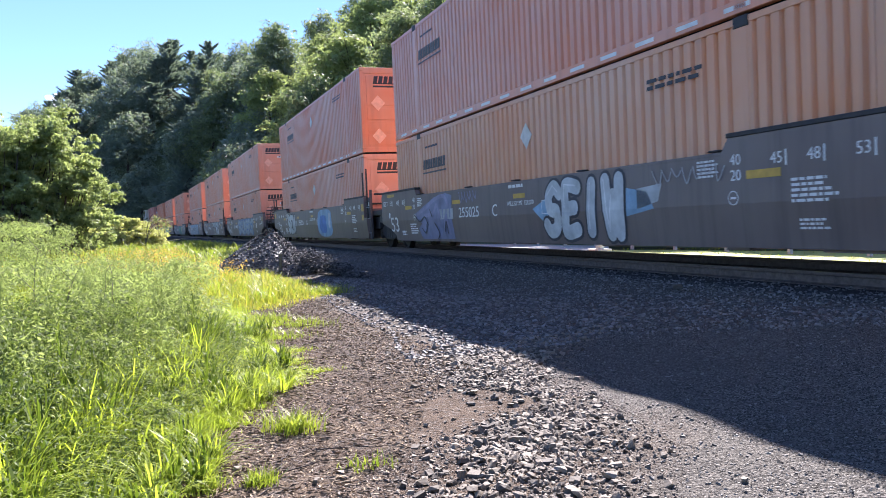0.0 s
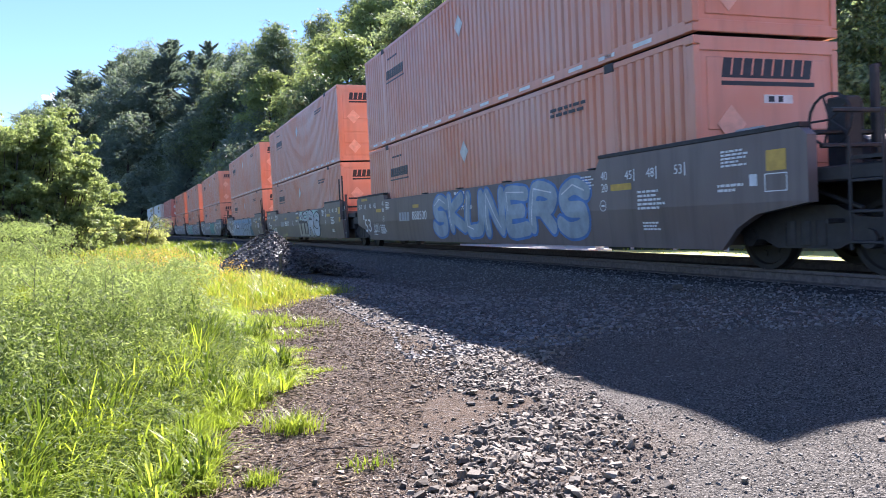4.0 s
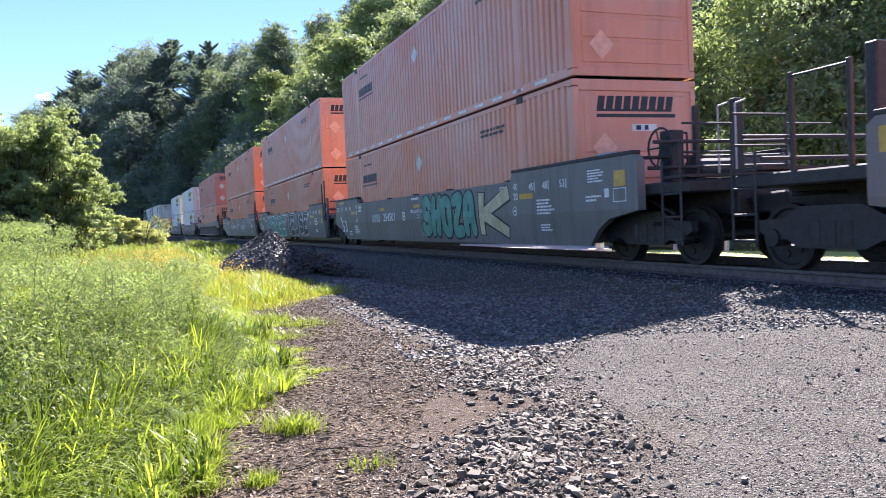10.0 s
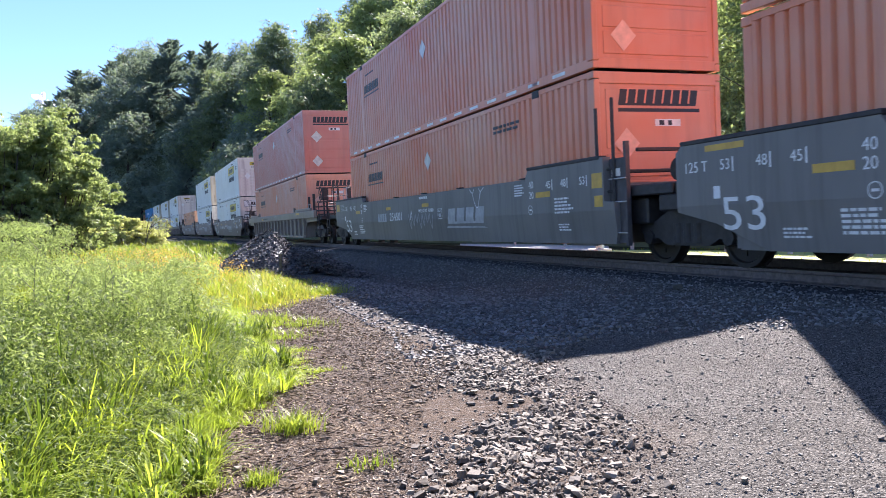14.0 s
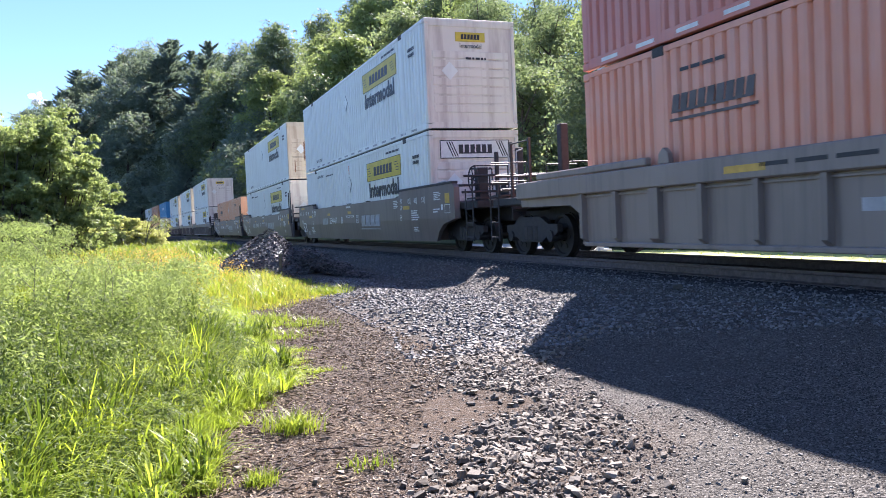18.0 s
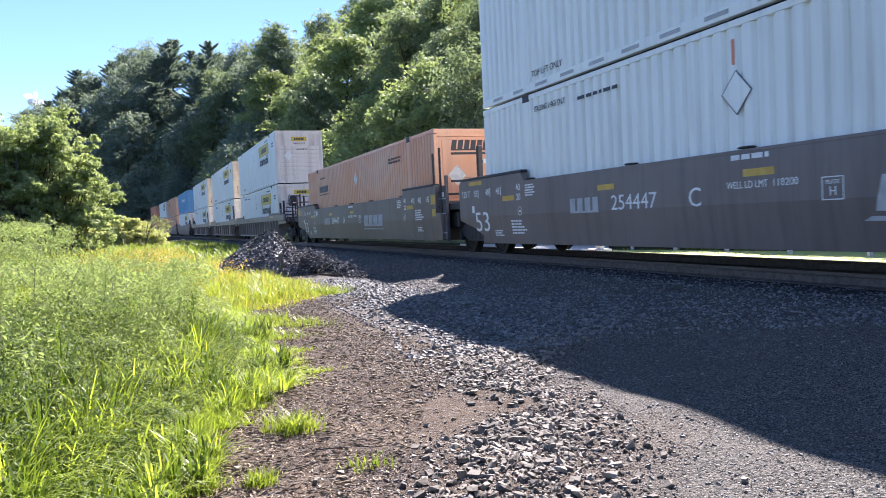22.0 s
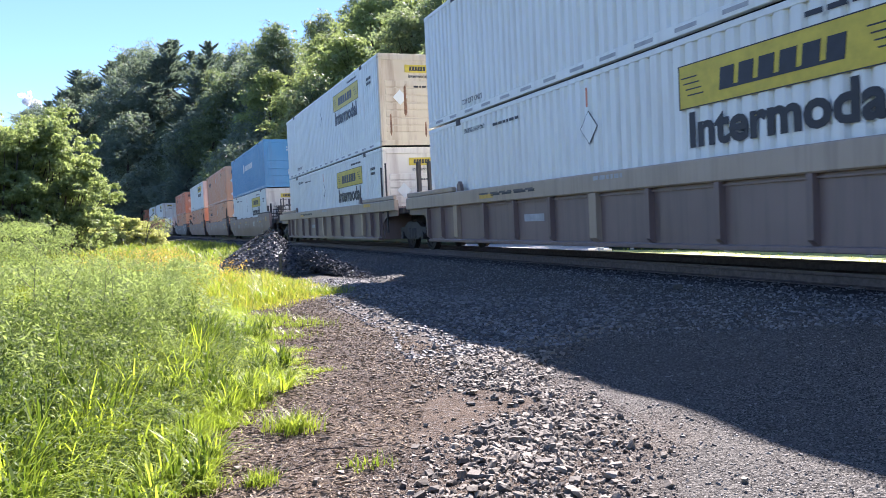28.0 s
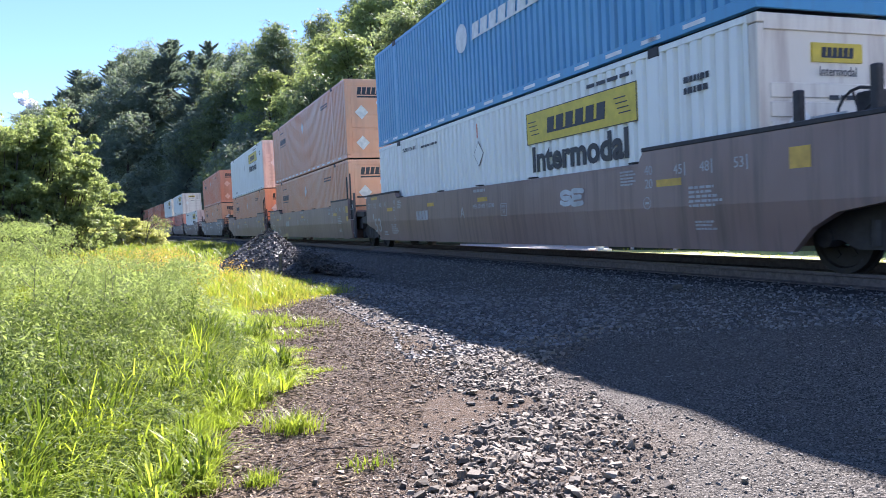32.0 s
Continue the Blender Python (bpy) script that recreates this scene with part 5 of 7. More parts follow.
def unit_rows(n):
    d = RNG.normal(size=(n, 3))
    return d / np.linalg.norm(d, axis=1, keepdims=True)


def facing(out, loose):
    """Two axes of a leaf whose face looks roughly along out and up, loosely."""
    n = out + np.array([[0, 0, 0.45]]) + RNG.normal(0, loose, out.shape)
    a = np.cross(n, unit_rows(len(out)))
    a /= np.linalg.norm(a, axis=1, keepdims=True) + 1e-9
    b = np.cross(n, a)
    return a, b / (np.linalg.norm(b, axis=1, keepdims=True) + 1e-9)


def leaf_quads(centres, size, flat=0.0, long=1.6, hang=0.0, out=None, loose=0.5):
    """Pointed leaves, one four-cornered piece each, turned at random; flat turns them level, out turns their faces."""
    n = len(centres)
    a = unit_rows(n)
    a[:, 2] = a[:, 2] * (1 - flat) - hang
    a /= np.linalg.norm(a, axis=1, keepdims=True)
    b = np.cross(a, unit_rows(n))
    b /= np.linalg.norm(b, axis=1, keepdims=True) + 1e-9
    if out is not None:
        a, b = facing(out, loose)
    s = size * RNG.uniform(0.6, 1.35, (n, 1))
    fold = np.cross(a, b) * s * 0.18
    v = np.stack([centres - a * s * long / 2, centres + b * s / 2 + fold, centres + a * s * long / 2, centres - b * s / 2 + fold], 1).reshape(-1, 3)
    return v, np.arange(4 * n).reshape(-1, 4)


def leaf_tris(centres, size, out):
    """Small three-cornered sprays for trees far off."""
    n = len(centres)
    a, b = facing(out, 0.5)
    s = size * RNG.uniform(0.6, 1.4, (n, 1))
    v = np.stack([centres - a * s * 0.6 + b * s * 0.35, centres + a * s * 0.75, centres - a * s * 0.45 - b * s * 0.5], 1).reshape(-1, 3)
    return v, np.arange(3 * n).reshape(-1, 3)


def needle_sprays(centres, size):
    """Long narrow sprays that point out and up from the trunk."""
    n = len(centres)
    a = centres * np.array([[1, 1, 0]])
    a /= np.linalg.norm(a, axis=1, keepdims=True) + 0.3
    a = a + np.array([[0, 0, 0.55]]) + RNG.normal(0, 0.35, (n, 3))
    a /= np.linalg.norm(a, axis=1, keepdims=True)
    b = np.cross(a, unit_rows(n))
    b /= np.linalg.norm(b, axis=1, keepdims=True) + 1e-9
    s = size * RNG.uniform(0.6, 1.5, (n, 1))
    v = np.stack([centres - a * s + b * s * 0.28, centres + a * s * 1.5, centres - a * s - b * s * 0.28], 1).reshape(-1, 3)
    return v, np.arange(3 * n).reshape(-1, 3)


def break_up(clumps, n, rnd):
    """Each clump becomes n smaller, flatter ones around its skin."""
    out = []
    for x, y, z, r in clumps:
        for i in range(n):
            d = Vector((rnd.gauss(0, 1), rnd.gauss(0, 1), rnd.gauss(0, 0.7))).normalized() * r * rnd.uniform(0.55, 1.15)
            out.append((x + d.x, y + d.y, z + d.z, r * rnd.uniform(0.2, 0.6)))
    return out


def clump_points(n, clumps, solid=0.3):
    """Points in many small clumps, rows of (x, y, z, r), most on the upper skin of each; also the way out of the clump at each point."""
    pick = RNG.choice(len(clumps), n, p=clumps[:, 3] ** 2 / np.sum(clumps[:, 3] ** 2))
    out = unit_rows(n)
    out[:, 2] = np.where(out[:, 2] < -0.35, -out[:, 2], out[:, 2])
    deep = np.where(RNG.uniform(0, 1, n) < solid, RNG.uniform(0.3, 1.0, n), RNG.uniform(0.85, 1.2, n))
    d = out * deep[:, None] * clumps[pick, 3:4]
    d[:, 2] *= 0.7
    return clumps[pick, :3] + d, out


def limbs_mesh(key, height, trunk_r, crown0, spread, count, rnd):
    def fill(bm):
        tube(bm, (0, 0, -0.6), (0.03 * height * rnd.uniform(-1, 1), 0.02 * height, height * 0.5), trunk_r, 9, trunk_r * 0.65)
        tube(bm, (0, 0.02 * height, height * 0.47), (0.0, 0.0, height * 0.86), trunk_r * 0.64, 7, trunk_r * 0.15)
        for i in range(count):
            z = height * rnd.uniform(crown0, 0.8)
            a = rnd.uniform(0, 6.28)
            r = spread * rnd.uniform(0.45, 0.85)
            tube(bm, (0, 0, z), (r * math.cos(a), r * math.sin(a), z + height * rnd.uniform(0.05, 0.2)), trunk_r * 0.32, 5, trunk_r * 0.06)
    return mesh(key, BARK, fill)


def broad_tree(seed, height, spread, leaves, leaf, material, label, low=0.25):
    rnd = random.Random(seed)
    t = tagged(new("tree"), label, "tree", "trees on the hillside")
    part("trunk", limbs_mesh(("limbs", seed), height, 0.022 * height, 0.3, spread, 9, rnd), t)
    cl = []
    for i in range(70):
        z = rnd.uniform(low, 1.0)
        w = spread * (math.sin(math.pi * min(1, (z - low * 0.6) / (1.02 - low * 0.6)) ** 0.8) * 0.9 + 0.1)
        a = rnd.uniform(0, 6.28)
        r = w * math.sqrt(rnd.uniform(0.1, 1))
        cl.append((r * math.cos(a), r * math.sin(a), z * height - 0.5, spread * rnd.uniform(0.18, 0.46)))
    pts, out = clump_points(leaves, np.array(break_up(cl, 10, rnd)))
    v, f = leaf_tris(pts, leaf, out) if leaf > 0.25 else leaf_quads(pts, leaf, 0.25, out=out)
    part("crown", soup("crown", v, f, material), t)
    return t


def pine_tree(seed, height, spread, leaves, leaf, label):
    rnd = random.Random(seed)
    t = tagged(new("pine_tree"), label, "tree", "trees on the hillside")
    part("trunk", limbs_mesh(("plimbs", seed), height, 0.018 * height, 0.3, spread * 0.6, 12, rnd), t)
    cs = []
    z = 0.25
    while z < 1.0:
        w = spread * (1 - z) ** 0.55 * rnd.uniform(0.7, 1.15) + 0.3
        for k in range(5):
            a = rnd.uniform(0, 6.28)
            ln = w * rnd.uniform(0.4, 1.3)
            for q in (0.25, 0.4, 0.55, 0.68, 0.8, 0.9, 1.0):
                cs.append((ln * q * math.cos(a), ln * q * math.sin(a), z * height + 0.4 * ln * q * q, 0.055 * spread * (1.3 - 0.8 * q)))
        z += 0.065
    cs += [(0, 0, height * (0.96 + 0.012 * i), 0.25 - 0.03 * i) for i in range(6)]
    cl = np.array(cs)
    pts, out = clump_points(leaves, cl, 0.6)
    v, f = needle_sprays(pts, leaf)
    part("crown", soup("crown", v, f, HAZY_PINE_NEEDLE), t)
    return t


# ---- the wooded hillside behind the line ----
def way_of(px):
    """Bearing (from +y towards +x) of a column of the view, px from -1 (left edge) to 1 (right edge)."""
    return YAW + math.atan(px * math.tan(radians(59.92) / 2))


# columns: place across the view, distance of foot and ridge, height of the ground at the ridge
HILL = [(-1.5, 300, 420, 22), (-1.0, 260, 380, 24), (-0.91, 240, 350, 36), (-0.82, 225, 320, 44), (-0.74, 210, 300, 46), (-0.63, 200, 280, 50), (-0.55, 185, 260, 42), (-0.45, 160, 235, 36),
        (-0.36, 120, 200, 35), (-0.23, 95, 170, 32), (-0.1, 80, 150, 33), (0.05, 68, 125, 22), (0.17, 62, 110, 17), (0.25, 58, 106, 16.5), (0.32, 55, 104, 20), (0.6, 48, 95, 22), (0.95, 40, 85, 22), (1.4, 38, 85, 24), (2.2, 40, 90, 24)]


def hill_at(px, q):
    """Ground point of the hill; q from 0 at the foot to 1 at the ridge, on to 2 behind."""
    k = [h[0] for h in HILL]
    r0, r1, hz = (float(np.interp(px, k, [h[j] for h in HILL])) for j in (1, 2, 3))
    r = r0 + (r1 - r0) * q
    z = 0.6 + hz * (math.sin(min(q, 1) * math.pi / 2) ** 1.1 if q <= 1 else 1 - 0.1 * (q - 1))
    b = way_of(px)
    return Vector((r * math.sin(b), r * math.cos(b), z))


def build_hill():
    ps = np.linspace(-1.5, 2.2, 60)
    qs = np.linspace(-0.15, 2.0, 18)
    v = []
    for p in ps:
        for q in qs:
            w = hill_at(p, max(q, 0)) if q >= 0 else hill_at(p, 0) * 0.97
            if q < 0:
                w.z = 0.2
            v.append(tuple(w))
    n = len(qs)
    f = [(i * n + j, (i + 1) * n + j, (i + 1) * n + j + 1, i * n + j + 1) for i in range(len(ps) - 1) for j in range(n - 1)]
    me = soup("hillside", np.array(v), np.array(f), HILL_SOIL)
    me.shade_smooth()
    tagged(new("hillside", me), "steep wooded hillside of dark leaf litter", "hill", kind="structure")


build_hill()

FAR_TREES = [broad_tree(21, 14, 7.6, 9500, 0.42, HAZY_FAR_LEAF, "tall leafy green tree on the wooded hillside"),
             broad_tree(22, 13, 8.2, 9500, 0.43, HAZY_FAR_LEAF, "broad leafy green tree on the wooded hillside"),
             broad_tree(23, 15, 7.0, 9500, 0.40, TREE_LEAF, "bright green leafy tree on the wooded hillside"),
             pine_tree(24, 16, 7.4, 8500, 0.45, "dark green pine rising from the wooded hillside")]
NEAR_TREES = [broad_tree(31, 14, 4.8, 12000, 0.17, TREE_LEAF, "leafy green tree behind the railway", 0.12),
              broad_tree(32, 12, 4.6, 12000, 0.165, BRIGHT_LEAF, "bright leafy green tree behind the railway", 0.08),
              broad_tree(33, 16, 4.4, 11500, 0.175, TREE_LEAF, "tall thin leafy tree behind the railway", 0.2)]
SLOPE_TREES = [broad_tree(41, 14, 5.0, 11000, 0.30, TREE_LEAF, "leafy green tree on the near slope", 0.12),
               broad_tree(42, 13, 5.2, 11000, 0.30, BRIGHT_LEAF, "bright leafy green tree on the near slope", 0.1)]
USED = set()


def plant(tree, where, size, turn):
    m = Matrix.Translation(where) @ Matrix.Rotation(turn, 4, "Z")
    if tree.name not in USED:
        USED.add(tree.name)
        tree.matrix_basis = m
        t = tree
    else:
        t = copy_thing(tree, m)
    t.scale = (size * random.uniform(0.9, 1.1), size * random.uniform(0.9, 1.1), size * random.uniform(0.9, 1.15))


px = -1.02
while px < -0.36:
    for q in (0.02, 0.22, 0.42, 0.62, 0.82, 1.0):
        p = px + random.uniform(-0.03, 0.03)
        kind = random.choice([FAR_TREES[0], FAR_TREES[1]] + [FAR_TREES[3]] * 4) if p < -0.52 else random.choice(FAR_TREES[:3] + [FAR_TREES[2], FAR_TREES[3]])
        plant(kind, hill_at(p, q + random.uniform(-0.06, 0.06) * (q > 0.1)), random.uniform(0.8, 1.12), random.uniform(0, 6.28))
    px += 0.07 if px > -0.4 else 0.052
px = -0.36
while px < 1.15:
    for q in (0.0, 0.25, 0.5, 0.75, 1.0) if px < 0.3 else (0.0, 0.3, 0.65):
        p = px + random.uniform(-0.03, 0.03)
        wide = px < 0.1
        kind = FAR_TREES[3] if wide and q > 0.7 and random.random() < 0.45 else random.choice(NEAR_TREES if px > 0.02 else SLOPE_TREES)
        plant(kind, hill_at(p, q + random.uniform(0, 0.1)), random.uniform(0.85, 1.1) * (1.12 if wide and kind is not FAR_TREES[3] else 1.0), random.uniform(0, 6.28))
    px += 0.085


# ---- shrubs and vines by the line ----
def shrub(name, where, clumps, leaves, leaf, material, label, category, stem=True):
    s = tagged(new(name), label, category)
    s.location = where
    cl = np.array(clumps)
    if stem:
        def fill(bm):
            rnd = random.Random(5)
            for x, y, z, r in clumps[::2]:
                tube(bm, (x * 0.25, y * 0.25, -0.3), (x * 0.9, y * 0.9, z), 0.07, 6, 0.015)
        part("trunk", mesh((name, str(where)), BARK, fill), s)
    pts, out = clump_points(leaves, np.array(break_up(clumps, 10, rb)), 0.6)
    v, f = leaf_quads(pts, leaf, 0.2, out=out, loose=1.0)
    part("foliage", soup("foliage", v, f, material), s)
    return s


rb = random.Random(3)


def heap(w, d, h, n, r):
    out = []
    for i in range(n):
        a, k = rb.uniform(0, 6.28), math.sqrt(rb.uniform(0, 1))
        x, y = w * k * math.cos(a), d * k * math.sin(a)
        z = h * rb.uniform(0.04, 1) ** 0.68 * math.sqrt(max(0.05, 1 - k * k * 0.85))
        out.append((x, y, z, r * rb.uniform(0.6, 1.3)))
    return out


shrub("shrub", (-4.45, 41.5, 0.35), heap(2.6, 2.6, 7.4, 110, 0.5), 46000, 0.09, BUSH_LEAF, "large leafy green shrub at the grass edge", "shrub")
shrub("shrub", (-6.6, 40.5, 0.35), heap(3.3, 2.8, 7.0, 150, 0.58), 50000, 0.092, BUSH_LEAF, "tall leafy green shrub at the grass edge", "shrub")
shrub("shrub", (-9.0, 42.0, 0.35), heap(3.4, 2.8, 5.8, 110, 0.6), 32000, 0.095, BUSH_LEAF, "tall leafy green shrub at the grass edge", "shrub")
shrub("vine_thicket", (-1.9, 66.0, 0.35), heap(3.0, 2.4, 2.1, 50, 0.5), 10000, 0.15, KNOT_LEAF, "low pale flowering vine thicket in the grass", "shrub")


def drooping_plant():
    """Thin stems that arch over and hang, with small pale leaves along them."""
    t = tagged(new("drooping_plant"), "arching wild plant with thin drooping leafy stems", "plant")
    t.location = (-0.4, 58.0, 0.35)
    rnd = random.Random(17)
    pts = []
    for k in range(7):
        h, reach = rnd.uniform(1.9, 3.1), rnd.uniform(0.6, 1.9)
        line = [Vector((reach * q ** 1.6, rnd.uniform(-0.1, 0.1), h * (1.25 * q * (1.75 - q) - 0.25 * q ** 4))) for q in [i / 9 for i in range(10)]]

        def fill(bm):
            for p, q in zip(line, line[1:]):
                tube(bm, p, q, 0.016, 5)
        part("stem", mesh(("stem", k), DRY_STALK, fill), t)
        for i in range(90):
            p = line[rnd.randint(4, 8)].lerp(line[9], rnd.random() * 0.6)
            pts.append((p.x + rnd.gauss(0, 0.06), p.y + rnd.gauss(0, 0.06), p.z - abs(rnd.gauss(0, 0.16))))
    v, f = leaf_quads(np.array(pts), 0.045, 0.1, 2.4, 0.6)
    part("foliage", soup("foliage", v, f, KNOT_LEAF), t)


drooping_plant()


# ---- grass and weeds ----
def blades(x, y, height, width, lean):
    """Bent blades at the given spots."""
    n = len(x)
    base = np.stack([x, y, ground_height(x, y) - 0.02], 1)
    a = RNG.uniform(0, 2 * np.pi, n)
    d = np.stack([np.cos(a), np.sin(a), np.zeros(n)], 1)
    s = np.stack([-np.sin(a), np.cos(a), np.zeros(n)], 1)
    h, w, l = height[:, None], width[:, None], (lean * height)[:, None]
    up = np.array([[0, 0, 1.0]])
    m1 = base + up * h * 0.55 + d * l * 0.3
    tip = base + up * h * 0.93 + d * l * 1.15
    v = np.stack([base - s * w / 2, base + s * w / 2, m1 - s * w * 0.46, m1 + s * w * 0.46, tip], 1).reshape(-1, 3)
    k = (np.arange(n) * 5)[:, None]
    q = np.concatenate([k + np.array([[0, 1, 3]]), k + np.array([[0, 3, 2]]), k + np.array([[2, 3, 4]])], 1).reshape(-1, 3)
    return v, q


def arching(x, y, az, height, width, lean):
    """Long arching blades in four pieces, bent towards az."""
    n = len(x)
    base = np.stack([x, y, ground_height(x, y) - 0.02], 1)
    d = np.stack([np.cos(az), np.sin(az), np.zeros(n)], 1)
    s = np.stack([-np.sin(az), np.cos(az), np.zeros(n)], 1)
    h, w, l = height[:, None], width[:, None], (lean * height)[:, None]
    up = np.array([[0, 0, 1.0]])
    rows = []
    for q, k in ((0.0, 0.7), (0.3, 1.0), (0.6, 0.85), (0.85, 0.5)):
        p = base + up * h * (q * (1.35 - 0.55 * q * lean[:, None])) + d * l * q * q
        rows += [p - s * w * k / 2, p + s * w * k / 2]
    rows.append(base + up * h * (1.3 - 0.62 * lean[:, None]) + d * l * 1.15)
    v = np.stack(rows, 1).reshape(-1, 3)
    k = (np.arange(n) * 9)[:, None]
    tri = [(0, 1, 3), (0, 3, 2), (2, 3, 5), (2, 5, 4), (4, 5, 7), (4, 7, 6), (6, 7, 8)]
    return v, np.concatenate([k + np.array([t]) for t in tri], 1).reshape(-1, 3)


def turf_spots(n, x0, x1, y0, y1, fringe=0.3):
    x, y = RNG.uniform(x0, x1, n), RNG.uniform(y0, y1, n)
    e = grass_edge(y) + 0.12 * np.sin(2.3 * y + 1.1 * x) + 0.1 * np.sin(5.7 * y - 3 * x)
    keep = x < e - RNG.uniform(-0.05, fringe, n) ** 1.0 * (RNG.uniform(0, 1, n) < 0.5)
    view = x * math.cos(YAW) - y * math.sin(YAW) > -0.62 * (x * math.sin(YAW) + y * math.cos(YAW)) - 0.4
    return x[keep & view], y[keep & view]


def patchy(x, y, k=1.0):
    return 0.5 + 0.5 * np.sin(1.7 * k * x + 0.6 * np.sin(1.3 * k * y)) * np.sin(1.1 * k * y + 0.9 * np.sin(0.8 * k * x))


def build_grass():
    for nm, n, rect, hh, ww, label in (("near", 5000, (-2.6, 1.6, 2.4, 7.8), (0.08, 0.26), (0.003, 0.007), "fresh bright green long grass"),
                                   ("middle", 46000, (-6.0, 3.5, 7.4, 18.0), (0.12, 0.4), (0.007, 0.016), "fresh bright green long grass"),
                                   ("far", 32000, (-20, 5.6, 17.0, 80.0), (0.2, 0.5), (0.015, 0.045), "sunlit yellow-green meadow grass")):
        x, y = turf_spots(n, *rect)
        pt = patchy(x, y)
        edge = np.clip((grass_edge(y) - x) / 0.8, 0.3, 1)
        h = RNG.uniform(hh[0], hh[1], len(x)) * (0.6 + 0.6 * pt) * (0.35 + 0.9 * patchy(x, y, 3.1)) * edge
        v, f = blades(x, y, h, RNG.uniform(ww[0], ww[1], len(x)), RNG.uniform(0.15, 0.95, len(x)))
        tagged(new("grass", soup("grass", v, f, GRASS)), label, "grass", kind="stuff")
    # the meadow goes on beside and behind
    n = 26000
    y = RNG.uniform(-14, 14, n)
    x = -1.2 - 12 * RNG.uniform(0, 1, n) ** 1.5
    out = x * math.cos(YAW) - y * math.sin(YAW) < -0.62 * (x * math.sin(YAW) + y * math.cos(YAW)) - 0.4
    x, y = x[out], y[out]
    v, f = blades(x, y, RNG.uniform(0.12, 0.4, len(x)), RNG.uniform(0.01, 0.02, len(x)), RNG.uniform(0.15, 0.9, len(x)))
    tagged(new("grass", soup("grass", v, f, GRASS)), "fresh bright green meadow grass", "grass", kind="stuff")
    # clumps of long blades close by
    cx, cy = turf_spots(1150, -2.3, 1.4, 2.4, 8.6, 0.1)
    cx = np.concatenate([cx - 0.06, RNG.uniform(-1.5, 0.0, 60)])
    cy = np.concatenate([cy, RNG.uniform(2.5, 3.9, 60)])
    per = 21
    k = np.repeat(np.arange(len(cx)), per)
    big = (RNG.uniform(0.5, 1.0, len(cx)) * (0.65 + 0.6 * patchy(cx, cy, 3.4)))[k] * np.clip((grass_edge(cy) - cx) / 0.7, 0.5, 1)[k]
    az = RNG.uniform(0, 2 * np.pi, len(k))
    off = np.abs(RNG.normal(0, 0.035, len(k))) * big
    v, f = arching(cx[k] + off * np.cos(az), cy[k] + off * np.sin(az), az + RNG.normal(0, 0.5, len(k)), RNG.uniform(0.16, 0.46, len(k)) * big, RNG.uniform(0.008, 0.018, len(k)), RNG.uniform(0.1, 1.0, len(k)))
    tagged(new("grass_clumps", soup("grass_clumps", v, f, LONG_GRASS)), "clumps of long arching bright green grass", "grass", kind="stuff")
    cx, cy = turf_spots(760, -1.9, 1.2, 2.5, 6.5, 0.1)
    keep = (cx > -0.75 + 0.22 * (cy - 3.0)) | (RNG.uniform(0, 1, len(cx)) < 0.03)
    cx, cy = cx[keep], cy[keep]
    k = np.repeat(np.arange(len(cx)), 24)
    big = RNG.uniform(0.6, 1.2, len(cx))[k] * np.clip((grass_edge(cy) - cx) / 0.6, 0.5, 1)[k]
    az = RNG.uniform(0, 2 * np.pi, len(k))
    v, f = arching(cx[k] - 0.05 + 0.04 * np.cos(az), cy[k] + 0.04 * np.sin(az), az, RNG.uniform(0.2, 0.42, len(k)) * big, RNG.uniform(0.005, 0.011, len(k)), RNG.uniform(0.4, 1.35, len(k)))
    tagged(new("grass_clumps", soup("grass_clumps", v, f, LIME_GRASS)), "clumps of broad arching lime-green grass blades", "grass", kind="stuff")
    # short lime grass that closes the edge
    n = 30000
    y = 4.1 + 6.5 * RNG.uniform(0, 1, n) ** 1.2
    x = grass_edge(y) + 0.12 * np.sin(2.3 * y) + 0.1 * np.sin(5.7 * y) + 0.07 * np.sin(13 * y) + 0.05 * np.sin(31 * y + 2) - np.abs(RNG.normal(0, 0.3, n)) + RNG.exponential(0.05, n)
    v, f = blades(x, y, RNG.uniform(0.05, 0.17, n) * np.clip((grass_edge(y) - x + 0.2) / 0.4, 0.4, 1), RNG.uniform(0.003, 0.007, n), RNG.uniform(0.2, 1.1, n))
    tagged(new("grass", soup("grass", v, f, LIME_GRASS)), "short lime-green grass along the dirt edge", "grass", kind="stuff")
    # ripe, yellow grass by the stone heap
    n = 11000
    y = 10.8 + 14 * RNG.uniform(0, 1, n) ** 1.1
    x = grass_edge(y) - np.abs(RNG.normal(0, 1.5, n)) + RNG.normal(0, 0.12, n)
    v, f = blades(x, y, RNG.uniform(0.12, 0.42, n) * np.clip((grass_edge(y) - x) / 0.9, 0.3, 1), RNG.uniform(0.004, 0.011, n), RNG.uniform(0.1, 0.6, n))
    tagged(new("ripe_grass", soup("ripe_grass", v, f, SEED_GRASS)), "ripe yellow grass around the stone heap", "grass", kind="stuff")
    n = 3200
    y = 13.0 + 16 * RNG.uniform(0, 1, n)
    x = np.minimum(grass_edge(y), np.where(y > 16, 1.3, 2.0)) - 0.4 - np.abs(RNG.normal(0, 1.6, n))
    v, f = leaf_quads(np.stack([x, y, ground_height(x, y) + RNG.uniform(0.25, 0.62, n)], 1), 0.014, 0, 4.0)
    tagged(new("seed_heads", soup("seed_heads", v, f, SEED_HEAD)), "orange-tan seed heads over the ripe grass", "grass", kind="stuff")
    # grass of the far side, seen under the train
    n = 4000
